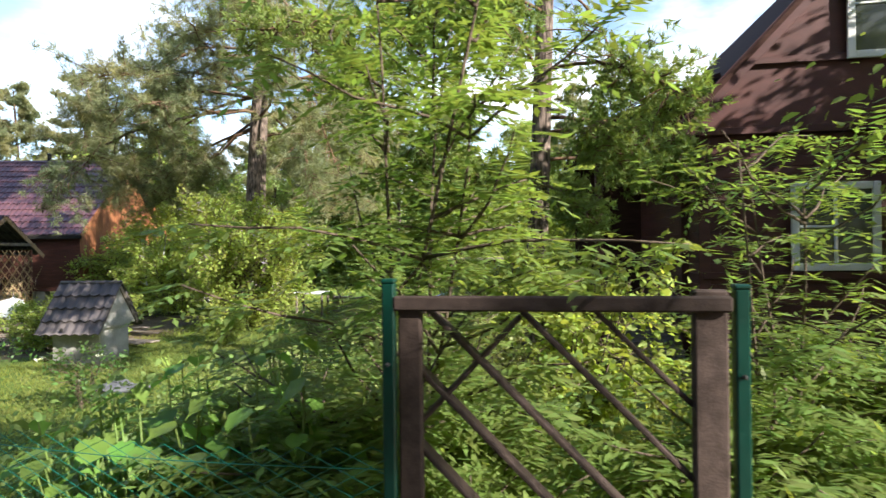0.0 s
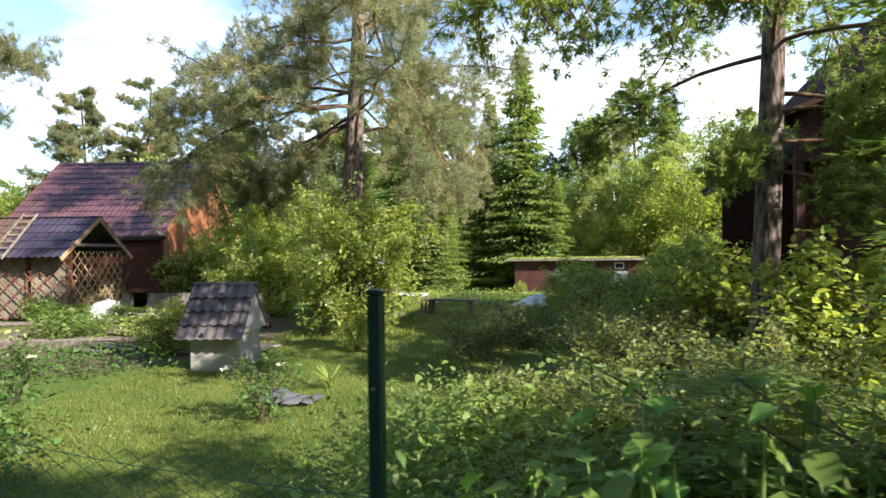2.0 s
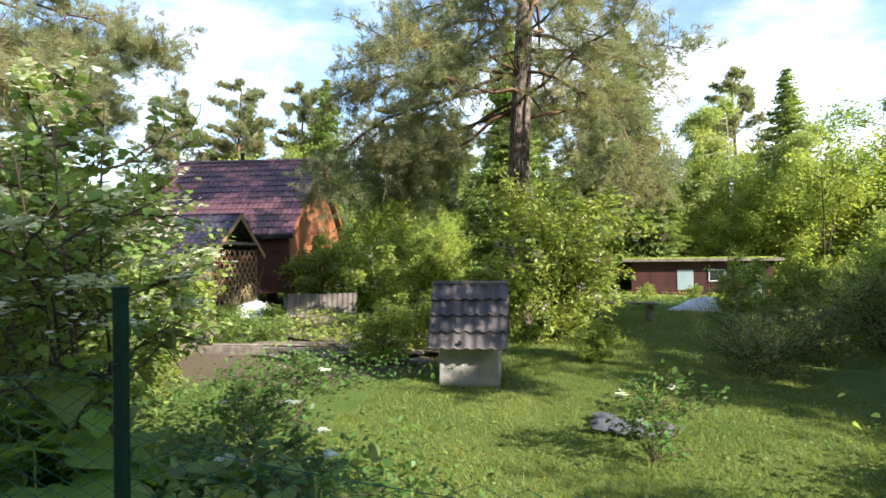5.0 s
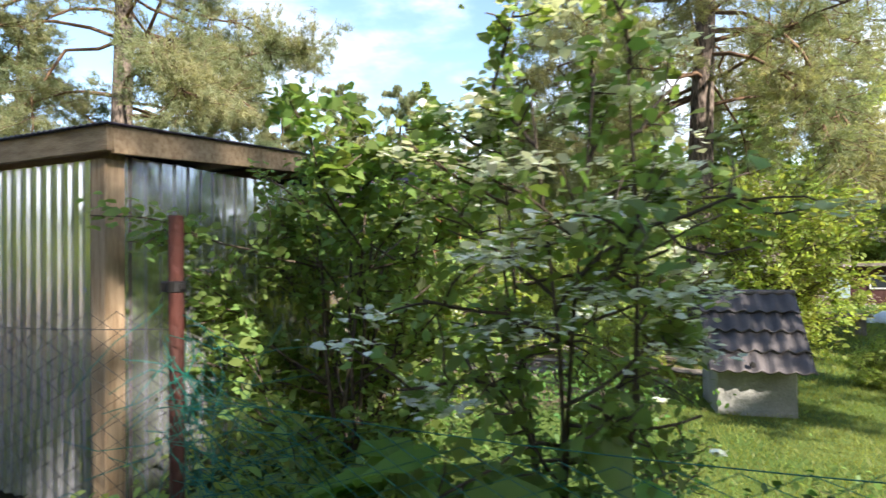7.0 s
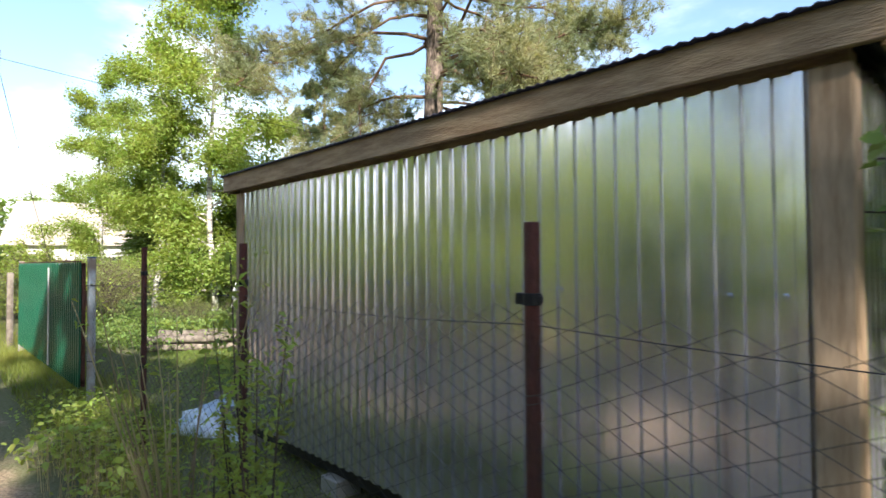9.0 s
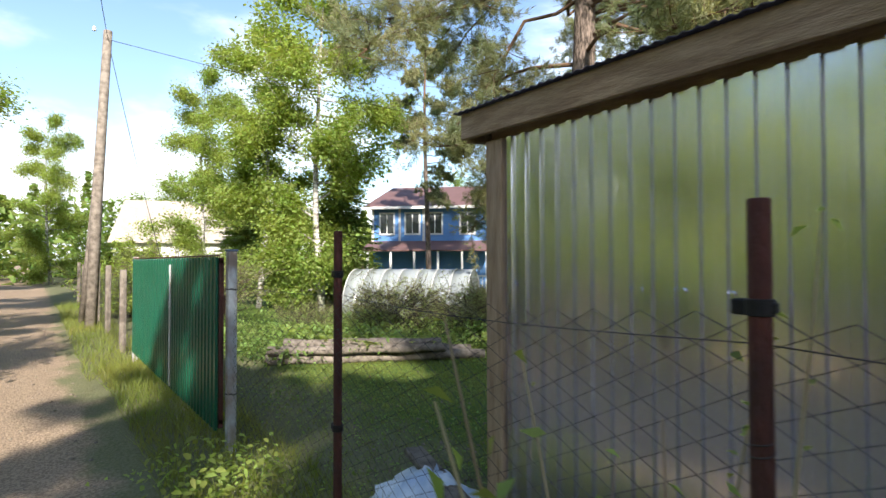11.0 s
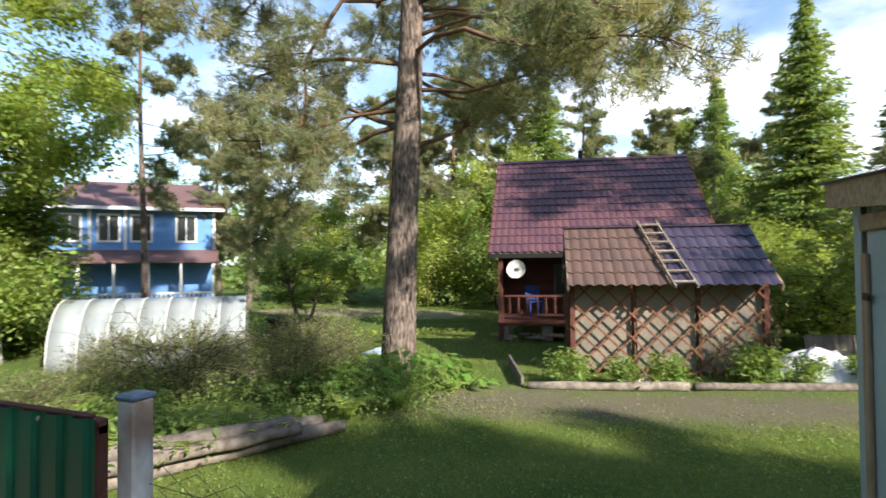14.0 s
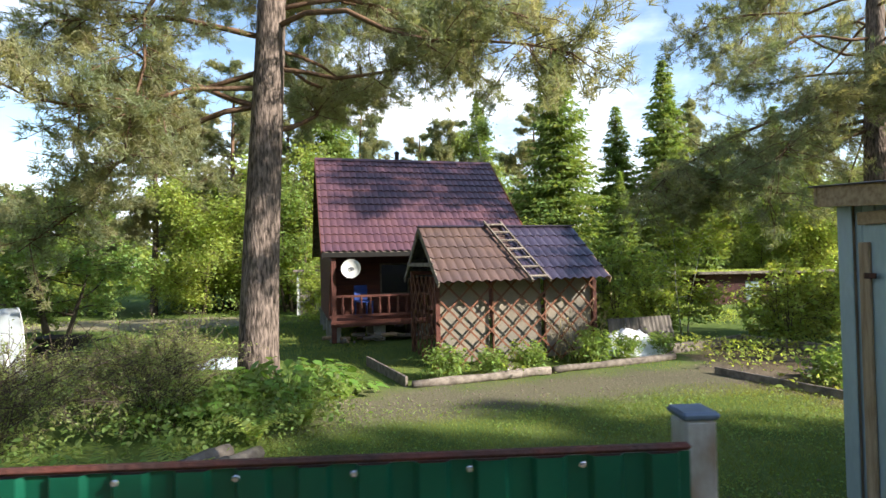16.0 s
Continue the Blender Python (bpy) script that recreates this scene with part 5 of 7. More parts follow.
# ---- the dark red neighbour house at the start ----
# boards darkened to stand for shade on the roofs and inside the porch
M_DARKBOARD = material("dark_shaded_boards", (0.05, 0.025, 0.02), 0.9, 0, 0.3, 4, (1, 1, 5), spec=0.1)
def dacha():
    t = thing("maroon_house", (2.28, 7.5, 0), "maroon boarded country house with steep roof and open porch", "house")
    W, D, h, rz = 6.4, 7.9, 3.12, 6.9
    box("wall", (0.02, 0.02, 0.2), (W, D, h), M_DACHA, t)
    box("plinth", (0.0, 0.0, -0.1), (W + 0.02, D + 0.02, 0.36), M_CONCRETE, t)
    for i in range(int((h - 0.38) / 0.135)):
        z = 0.38 + i * 0.135
        box("wall_board", (0.0, -0.016, z + 0.002), (W, 0.016, z + 0.133), M_DACHA, t, "", 0.004)
        box("wall_board", (-0.016, 0.02, z + 0.002), (0.016, D, z + 0.133), M_DACHA, t, "", 0.004)
    e0, e1 = -0.38, W + 0.38
    sl_ = (rz - 3.1) / (W / 2 - e0)
    for y in (-0.02, D + 0.02):
        V = [(e0 + 0.1, y + d, 3.12) for d in (-0.02, 0.02)] + [(e1 - 0.1, y + d, 3.12) for d in (-0.02, 0.02)] + [(W / 2, y + d, rz - 0.12) for d in (-0.02, 0.02)]
        mesh_object("gable_wall", V, [(0, 2, 4), (1, 5, 3), (0, 1, 3, 2), (2, 3, 5, 4), (4, 5, 1, 0)], M_DACHA, t)
    for z, x0 in ((3.13, e0), (1.3, 0.0), (4.0, 0.55)):
        box("trim_board", (x0, -0.09, z - 0.045), (W - x0 if z > 3.5 else W, -0.064, z + 0.045), M_DACHA, t)
    box("corner_board", (-0.04, -0.045, 0.36), (0.1, -0.017, 3.1), M_DACHA, t)
    for sx in (-1, 1):
        ex = e0 if sx < 0 else e1
        for y in (-0.42, D + 0.4):
            beam("rake_board", (ex, y, 3.05), (W / 2, y, rz - 0.05), 0.035, 0.18, M_DACHA, t)
        V = [(ex, -0.46, 3.14), (W / 2, -0.46, rz + 0.06), (W / 2, D + 0.45, rz + 0.06), (ex, D + 0.45, 3.14)]
        r = mesh_object("roof_plane", V, [(0, 1, 2, 3)], M_DARKBOARD, t, "dark roof with shade in its colour")
        r.modifiers.new("thickness", "SOLIDIFY").thickness = 0.06
    box("eave_board", (e0 - 0.02, -0.4, 2.99), (e0 + 0.01, D + 0.4, 3.1), M_DACHA, t)
    # porch under its own low roof against the long wall
    px0, py0, py1 = -1.25, 0.5, 3.6
    V = [(px0 - 0.2, py0 - 0.35, 3.3), (0.3, py0 - 0.35, 3.95), (0.3, py1 + 0.3, 3.95), (px0 - 0.2, py1 + 0.3, 3.3)]
    r = mesh_object("porch_roof", V, [(0, 1, 2, 3)], M_DARKBOARD, t, "low porch roof, darkened for shade")
    r.modifiers.new("thickness", "SOLIDIFY").thickness = 0.06
    V = [(x, y, z) for y in (py0, py0 + 0.04) for x, z in ((px0, 2.78), (0.02, 2.78), (0.02, 3.8), (px0, 3.26))]
    mesh_object("porch_gable", V, [(0, 1, 2, 3), (7, 6, 5, 4), (0, 4, 5, 1), (1, 5, 6, 2), (2, 6, 7, 3), (3, 7, 4, 0)], M_DACHA, t)
    box("porch_floor", (px0, py0, 0.2), (0.0, py1, 0.36), M_GREYWOOD, t)
    # porch depth: its shade is painted into the back wall
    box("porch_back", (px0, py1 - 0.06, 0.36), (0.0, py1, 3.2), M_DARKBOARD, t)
    for x in (px0 + 0.05, -0.06):
        box("porch_post", (x - 0.05, py0 - 0.01, -0.05), (x + 0.05, py0 + 0.09, 2.8), M_DACHA, t)
    box("porch_lintel", (px0, py0 - 0.03, 2.7), (0.0, py0 - 0.002, 2.84), M_DACHA, t)
    box("porch_side_rail", (px0 + 0.02, py0 + 0.1, 1.1), (px0 + 0.07, py1 - 0.06, 1.18), M_DACHA, t)
    for i in range(9):
        box("porch_side_slat", (px0 + 0.03, py0 + 0.25 + i * 0.32, 0.36), (px0 + 0.06, py0 + 0.33 + i * 0.32, 1.1), M_DACHA, t)
    for k in range(3):
        box("porch_step", (px0 + 0.2, py0 - 0.85 + 0.28 * k, -0.05), (-0.15, py0 - 0.58 + 0.28 * k, 0.1 + 0.1 * k), M_GREYWOOD, t)
    for x0, x1, z0, z1 in ((1.12, 1.95, 1.45, 2.36), (1.78, 2.7, 4.05, 5.2)):
        wd = box("window", (x0, -0.105, z0), (x1, -0.092, z1), M_GLASS, t)
        for a, b in (((x0 - 0.09, z0 - 0.09), (x0, z1 + 0.09)), ((x1, z0 - 0.09), (x1 + 0.09, z1 + 0.09)), ((x0, z1), (x1, z1 + 0.09)), ((x0, z0 - 0.09), (x1, z0)), (((x0 + x1) / 2 - 0.02, z0), ((x0 + x1) / 2 + 0.02, z1)), ((x0, (z0 + z1) / 2 - 0.015), ((x0 + x1) / 2 - 0.02, (z0 + z1) / 2 + 0.015))):
            box("window_frame", (a[0], -0.125, a[1]), (b[0], -0.088, b[1]), M_WHITE, wd)
    # a window in the long wall
    wd = box("window", (-0.03, 5.0, 1.4), (-0.018, 5.9, 2.4), M_GLASS, t)
    for a, b in (((4.93, 1.33), (5.0, 2.47)), ((5.9, 1.33), (5.97, 2.47)), ((5.0, 2.4), (5.9, 2.47)), ((5.0, 1.33), (5.9, 1.4)), ((5.43, 1.4), (5.47, 2.4))):
        box("window_frame", (-0.045, a[0], a[1]), (-0.017, b[0], b[1]), M_WHITE, wd)


dacha()


# ---- greenhouse, blue house, pale-roofed house, outhouse ----
def greenhouse():
    t = thing("greenhouse", (-27.5, 9.05, -0.05, 0, 0, 40), "arched polycarbonate greenhouse tunnel", "greenhouse")
    R, h, L = 1.1, 1.4, 3.6
    n = 18
    arc = [(-R * math.cos(math.pi * i / n), h * math.sin(math.pi * i / n) ** 0.85) for i in range(n + 1)]
    for k in range(7):
        x0, x1 = k * L / 7 + 0.01, (k + 1) * L / 7 - 0.01
        V = [(x, y, z) for x in (x0, x1) for y, z in arc]
        ob = mesh_object("cover_sheet", V, [(i, i + 1, n + 2 + i, n + 1 + i) for i in range(n)], M_POLY, t, "", True)
        ob.modifiers.new("thickness", "SOLIDIFY").thickness = 0.006
    for k in range(8):
        tubes("hoop", [([(k * L / 7, y * 1.006, z * 1.006) for y, z in arc], [0.014] * (n + 1))], M_WHITE, t, "", 5)
    for x in (0.0, L):
        V = [(x, y, z) for y, z in arc]
        ob = mesh_object("end_wall", V, [tuple(range(n + 1))], M_POLY, t)
        ob.modifiers.new("thickness", "SOLIDIFY").thickness = 0.006


greenhouse()


def blue_house():
    t = thing("blue_house", (-42.6, 18.0, -0.2, 0, 0, 45), "two-storey blue boarded house with faded red roof", "house")
    W, D, h1, h2, rz = 7.2, 7.0, 2.7, 5.1, 6.8
    box("wall", (0, 0, 0), (W, D, h2), M_BLUEHOUSE, t)
    for i in range(22):
        box("wall_board", (0.0, -0.03, h1 + i * 0.11), (W, -0.002, h1 + i * 0.11 + 0.105), M_BLUEHOUSE, t, "", 0.005)
    V = [(-0.5, -0.6, h2), (W + 0.5, -0.6, h2), (W - 0.4, D / 2, rz), (0.4, D / 2, rz), (-0.5, D + 0.5, h2), (W + 0.5, D + 0.5, h2)]
    mesh_object("roof", V, [(0, 1, 2, 3), (3, 2, 5, 4), (0, 3, 4), (1, 5, 2), (0, 4, 5, 1)], M_ROOFPINK, t)
    box("eave_trim", (-0.5, -0.64, h2 - 0.14), (W + 0.5, -0.6, h2 + 0.02), M_WHITE, t)
    V = [(-0.2, -1.9, h1 - 0.25), (W + 0.2, -1.9, h1 - 0.25), (W + 0.2, 0, h1 + 0.35), (-0.2, 0, h1 + 0.35)]
    pr = mesh_object("porch_roof", V, [(0, 1, 2, 3)], M_ROOFPINK, t)
    pr.modifiers.new("thickness", "SOLIDIFY").thickness = 0.08
    for i in range(6):
        box("porch_post", (i * 1.4 + 0.1, -1.8, 0), (i * 1.4 + 0.22, -1.68, h1 - 0.25), M_WHITE, t)
    box("porch_rail", (0, -1.8, 0.9), (W, -1.74, 1.0), M_WHITE, t)
    for i in range(36):
        box("baluster", (0.1 + i * 0.2, -1.79, 0.1), (0.15 + i * 0.2, -1.75, 0.9), M_WHITE, t, "", 0)
    for x in (0.5, 2.1, 3.5, 5.5):
        wd = box("window", (x, -0.05, 3.5), (x + 0.8, -0.032, 4.7), M_GLASS, t)
        for a, b in (((x - 0.1, 3.4), (x, 4.8)), ((x + 0.8, 3.4), (x + 0.9, 4.8)), ((x, 4.7), (x + 0.8, 4.8)), ((x, 3.4), (x + 0.8, 3.5)), ((x + 0.37, 3.5), (x + 0.43, 4.7))):
            box("window_frame", (a[0], -0.09, a[1]), (b[0], -0.034, b[1]), M_WHITE, wd)
    for x in (0, 1.7, 3.2, W):
        box("corner_trim", (x - 0.07, -0.07, h1), (x + 0.07, -0.031, h2), M_WHITE, t)


blue_house()


def pale_house():
    t = thing("old_house", (-56, 5.5, 0, 0, 0, 72), "old house with pale sheet roof and red base", "house")
    box("wall", (0, 0, 0), (8, 7, 3.0), M_DACHA, t)
    box("pale_band", (-0.02, -0.03, 1.9), (8.02, -0.005, 3.0), M_WHITE, t)
    V = [(-0.4, -0.5, 2.9), (8.4, -0.5, 2.9), (8.2, 3.5, 6.2), (-0.2, 3.5, 6.2), (-0.4, 7.5, 2.9), (8.4, 7.5, 2.9)]
    mesh_object("roof", V, [(0, 1, 2, 3), (3, 2, 5, 4), (0, 3, 4), (1, 5, 2), (0, 4, 5, 1)], M_PALEROOF, t)
    for x in (1.2, 5.6):
        wd = box("window", (x, -0.05, 1.0), (x + 1, -0.032, 2.1), M_GLASS, t)
        box("window_frame", (x - 0.08, -0.06, 0.9), (x, -0.031, 2.2), M_WHITE, wd)


pale_house()
oh = thing("outhouse", (-23.2, 27.0, -0.35, 0, 0, 12), "narrow pale wooden outhouse with dark roof", "outhouse")
box("wall", (0, 0, 0), (1.1, 1.1, 2.0), M_WHITE, oh)
box("door", (0.15, -0.04, 0.05), (0.85, -0.01, 1.85), M_INSUL, oh)
box("roof", (-0.15, -0.2, 2.0), (1.35, 1.3, 2.09), M_GREYWOOD, oh)
box("side_board", (1.1, -0.03, 0), (1.9, 0.0, 1.7), M_DACHA, oh)


# ---- utility pole and wires ----
pole = thing("utility_pole", (-27.6, 2.25, 0), "leaning wooden utility pole with a strut", "utility pole")
tubes("pole", [([(0, 0, -0.3), (0.18, 0.1, 3.2), (0.42, 0.25, 6.9)], [0.13, 0.115, 0.09])], M_GREYWOOD, pole, "", 10)
tubes("strut", [([(-1.4, -0.1, -0.2), (0.25, 0.15, 4.4)], [0.09, 0.07])], M_GREYWOOD, pole, "", 8)
for dz in (0.0, 0.22):
    part("insulator", lathe(bmesh.new(), [(0.02, 0), (0.045, 0.02), (0.03, 0.06), (0.045, 0.09), (0.015, 0.12)], 8, Matrix.Translation((0.42 + 0.1 * dz, 0.2 - dz, 6.6 + dz))), M_WHITE, pole)
tagged(tubes("overhead_wire", [([np.array([-27.18, 2.5, 6.7]) * (1 - f) + np.array(e) * f - np.array([0, 0, s * 4 * f * (1 - f)]) for f in np.linspace(0, 1, 14)], [0.007] * 14) for e, s in (((-62, 5, 8), 0.6), ((-24, 30, 6), 0.6), ((14, -3, 8.5), 1.0), ((-27.4, 3.8, 1.2), 0.15))], M_DARKSTEEL, None, "", 4), "thin black overhead wires from the pole", "wire")


# ---- pines near the camera ----
pine("pine_tree", 11, 17.0, 0.33, 4.2, 5.2, "tall old pine with thick plated bark", (-20.25, 10.6, -0.05), (0.3, 0.1), 1.25, 44,
     bare=[(4.9, 3.0, 5.0), (5.5, 2.5, 4.6), (6.0, 3.6, 5.0), (5.8, 1.2, 4.2), (7.2, -0.05, 5.8)] + [(7.0 + 0.45 * i, 1.1 + 2.4 * i, 4.4 + 0.7 * math.sin(2.1 * i)) for i in range(7)])
pine("pine_tree", 23, 16.0, 0.3, 5.3, 4.6, "tall pine with sunlit reddish trunk behind the lilac", (-6.85, 13.7, -0.05), (0.2, 0.2), 0.85, 38,
     bare=[(4.9 + 0.27 * i, 0.7 + 2.4 * i, 4.2 + 0.8 * math.sin(1.7 * i)) for i in range(11)],
     hang=((6.9, -0.25, 5.0, 2.2), (6.5, 0.0, 4.4, 2.1), (6.0, -0.5, 4.0, 1.8), (6.0, 3.05, 6.0, 1.0), (5.6, 3.4, 5.6, 0.8), (5.2, 2.85, 5.2, 0.8), (5.9, 3.8, 4.2, 1.0), (5.4, 2.5, 4.6, 0.9)))
pine("spruce_tree", 37, 13.0, 0.14, 3.6, 3.0, "slender spruce with bare flaky trunk beside the maroon house", (0.17, 6.5, -0.05), (0.1, 0.0), 1.5, 22,
     hang=((4.3, 3.5, 3.2, 0.7), (3.8, 2.8, 2.4, 0.8), (4.6, 4.2, 2.6, 0.7), (3.4, 0.2, 2.0, 0.7), (3.9, 5.3, 2.2, 0.7), (2.9, 0.3, 1.5, 0.7), (3.2, 5.6, 1.5, 0.7), (2.7, 3.9, 1.2, 0.6), (3.1, 1.5, 1.4, 0.6), (2.6, 5.0, 1.2, 0.6)), mat=M_SPRUCE, needle=0.07)
pine("pine_tree", 51, 13.0, 0.15, 5.5, 2.6, "slim pine with bare lower trunk by the greenhouse", (-34.0, 16.2, -0.3), (0.1, 0.0), 1.0, 20, blade=0.02)

# ---- spruces, birches and broadleaf trees behind the garden ----
s1 = spruce("spruce_tree", 5, 14.8, 4.0, "tall dark green spruce behind the garden", (-9.8, 31.0, -0.5))
s2 = spruce("spruce_tree", 6, 13.8, 3.3, "tall dark green spruce behind the garden", (-3.6, 31.5, -0.5))
for x, y, s, rz in ((-5.6, 33.5, 0.85, 40), (-7.6, 28.0, 0.5, 80), (-1.9, 30.5, 0.5, 120), (-30.5, 10.0, 0.5, 50), (-45, 11, 0.7, 200), (-22.5, 34, 0.95, 10), (4.5, 34, 0.8, 70), (-12.5, 45, 1.15, 20)):
    c = copy_thing(s1 if rz % 20 else s2, pose(x, y, -0.5, 0, 0, rz))
    c.scale = (s, s, s)
b1 = broadleaf("birch_tree", 7, 11.5, 2.6, "pale slender birch with drooping twigs", (-13.2, 33.5, -0.5), 0.12, 28000, M_LEAF_BIRCH, M_BIRCH, 1, 0.12, 0.12, 0.4, puff=1.8)
b2 = broadleaf("birch_tree", 8, 12.6, 2.4, "tall bright green birch in full leaf", (-29.0, 8.6, -0.2), 0.1, 62000, M_LEAF_TALL, M_BIRCH, 1, 0.06, 0.14, 0.2, sub=10, puff=2.2)
w1 = broadleaf("deciduous_tree", 9, 6.5, 2.8, "round light green broadleaf tree", (4.2, 29.5, -0.5), 0.12, 24000, M_LEAF_LT, M_BARK, 5, 0.06, 0.12, 0.1, sub=9, puff=2.2)
w2 = broadleaf("deciduous_tree", 10, 8.0, 3.2, "full dark green broadleaf tree", (-24.0, 30.0, -0.5), 0.13, 28000, M_LEAF, M_BARK, 5, 0.05, 0.14, 0.15, sub=9, puff=2.2)
pf = pine("pine_tree", 77, 14.0, 0.2, 4.0, 3.4, "distant pine with reddish upper trunk", (-25.5, 36.0, -0.5), (0.2, 0), 1.2, 44, blade=0.015)
FAR = [  # tree, x, y, scale, turn
    (b1, 1.5, 33, 1.0, 30), (pf, -27.5, 31.5, 1.0, 35), (w1, -24.5, 33.0, 1.5, 95), (w1, -28.5, 29.5, 1.1, 205), (pf, -31, 30.0, 0.95, 155), (pf, -15.5, 33, 0.8, 200), (b1, 0.2, 36, 0.8, 100), (b1, 7.4, 30, 0.9, 200), (w1, 0.8, 31, 0.62, 15), (b2, -42, 8.2, 0.95, 60), (b2, -32, -2.4, 1.0, 10), (b2, -31.6, 7.4, 0.85, 230), (b2, -46, -5, 1.1, 140), (b2, -60, 2, 1.0, 80), (b2, -70, -4, 1.0, 20),
    (b1, 4.9, 31.5, 0.8, 40), (w1, 2.7, 31.5, 0.72, 140), (w1, 3.2, 38, 1.3, 90), (w1, 8.0, 31, 1.2, 10), (w1, -17.5, 31, 0.9, 60), (w1, -36, 31, 1.1, 120), (w1, -19.8, 26.8, 0.62, 70), (w1, -13.0, 26.5, 0.6, 33), (w1, -11.6, 23.5, 0.5, 99),
    (w2, -28.5, 33, 1.0, 0), (w2, -38, 33, 1.1, 50), (w2, -20, 38, 1.2, 100), (w2, -15.5, 40, 1.3, 150), (w2, 10, 36, 1.3, 200), (w2, -46, 26, 1.1, 10), (w2, -50, 15, 1.0, 80), (w2, -64, 10, 1.2, 30), (w2, 0.5, 46, 1.3, 20), (w2, -8, 48, 1.3, 60), (w2, -30, 44, 1.3, 70),
    (pf, -9.2, 40, 1.0, 60), (pf, -22, 45, 1.1, 20), (pf, -32, 38, 1.0, 100), (pf, -36.5, 24.5, 0.8, 170), (pf, 4, 44, 1.1, 80), (pf, -48, 34, 1.1, 10), (pf, -17, 48, 1.0, 140),
    # the far side of the road, behind the walker, and east of the maroon house: unseen trees added for shade and
    # reflections
    (w2, -3.5, -8.5, 0.85, 20), (w1, -20.5, -8.5, 0.9, 140), (w1, -28, -8.0, 1.0, 10), (w2, 8.5, -9.0, 1.0, 60), (pf, 3.5, -11.0, 0.9, 30), (pf, -16, -16.0, 0.8, 70), (pf, -6, -17, 0.8, 0), (w2, -34, -12, 1, 0), (b2, -2.5, -7.0, 0.8, 15), (b2, -9.5, -2.9, 0.5, 115), (w1, 8.5, 4.7, 1.15, 75), (w1, 11.5, 3.8, 1.15, 175), (w1, -10.5, -9.0, 0.6, 30), (w1, -0.5, -5.2, 0.9, 95), (b2, 4.0, -6.0, 0.8, 20), (w1, -16.5, -7.8, 0.9, 45), (w1, -7.0, -8.2, 0.55, 145), (w1, -13.5, -8.4, 0.6, 200), (w1, -24.5, -6.5, 0.9, 145), (w2, 1.8, -8.8, 0.9, 175), (w1, -13.8, -3.8, 0.55, 310), (w1, -5.4, -3.8, 0.5, 160), (pf, 0.5, -4.2, 0.9, 15), (pf, -4.0, -5.0, 0.8, 85), (pf, 10.5, -6.0, 0.95, 45), (w1, -17.6, -3.6, 0.85, 40), (b2, -21.5, -3.4, 0.6, 25), (w1, -26.0, -3.4, 0.8, 260),
]
# never in view: high crown added to dapple the western lawn and shed
pine("pine_tree", 91, 19.0, 0.22, 9.0, 4.0, "tall bare-trunked pine across the road, unseen, added for lawn shade", (7.5, -6.0, -0.1), (0.2, 0), 1.3, 30, blade=0.022)
for tr, x, y, s, rz in FAR:
    c = copy_thing(tr, pose(x, y, -0.4 if y > 20 else -0.1, 0, 0, rz))
    c.scale = (s, s, s * (0.93 + 0.03 * (rz % 5)))
# distant woods close the view all round
rngw = np.random.default_rng(99)
for wood_mat, wood_label, share, top in ((M_LEAF, "distant mixed green woods round the gardens", 150, 9.5), (M_LEAF_LT, "distant light green birches and alders", 120, 8.0), (M_SPRUCE, "distant dark spruces and pines", 90, 12.5)):
    ring = []
    for k in range(share):
        a = 2 * math.pi * (k + rngw.uniform(0, 1)) / share
        r = rngw.uniform(52, 82)
        h = rngw.uniform(0.55, 1.0) * top
        n = 330
        zz = rngw.uniform(0, 1, n) ** 0.8
        cone = wood_mat is M_SPRUCE
        rad = (2.6 * (1 - zz) + 0.15) if cone else 2.9 * np.sqrt(np.clip(1 - (1.7 * zz - 0.75) ** 2, 0.02, 1))
        th = rngw.uniform(0, 6.283, n)
        rr = rad * rngw.uniform(0.55, 1.0, n)
        ring.append(np.stack([-12 + r * math.cos(a) + rr * np.cos(th), 8 + r * math.sin(a) + rr * np.sin(th), zz * h - 0.5], 1))
    ring = np.concatenate(ring)
    tagged(new("far_woods", poly_mesh("far_woods", leaves(rngw, ring, 0.75, 0.3, None, 0.48, 0.1), wood_mat)), wood_label, "woods", kind="stuff")

# ---- shrubs of the garden ----
broadleaf("lilac_bush", 14, 2.75, 1.45, "large lilac bush with fading pale blossom", (-6.1, 11.5, 0), 0.07, 24000, M_LEAF_LT, M_BARK, 18, 0.04, 0.035, 0.0, "shrub", 110, M_LILAC, 1.0, 0.6, 0.05)
broadleaf("apple_tree", 15, 3.6, 2.3, "old spreading apple tree with dense crown", (-28.9, 19.0, -0.2), 0.1, 12000, M_LEAF, M_BARK, 4, 0.25, 0.13, 0.1, "tree", sub=9)
broadleaf("viburnum_bush", 16, 2.75, 0.62, "viburnum bush with flat white flower heads", (-7.8, 3.3, 0), 0.052, 2500, M_LEAF, M_BARK, 5, 0.34, 0.019, 0.0, "shrub", 150, M_FLOWER, 1.0, 0.7, 0.062, sub=6)
broadleaf("currant_bush", 17, 2.45, 1.15, "dense bright green bush beside the metal shed", (-9.4, 4.2, 0), 0.06, 14000, M_LEAF, M_BARK, 9, 0.12, 0.03, 0.0, "shrub", 14, M_FLOWER, 1.0, 0.65)
broadleaf("currant_bush", 18, 2.0, 0.95, "dense green bush behind the chain-link fence", (-9.7, 5.3, 0), 0.06, 6000, M_LEAF_LT, M_BARK, 8, 0.1, 0.025, 0.0, "shrub", sub=7)
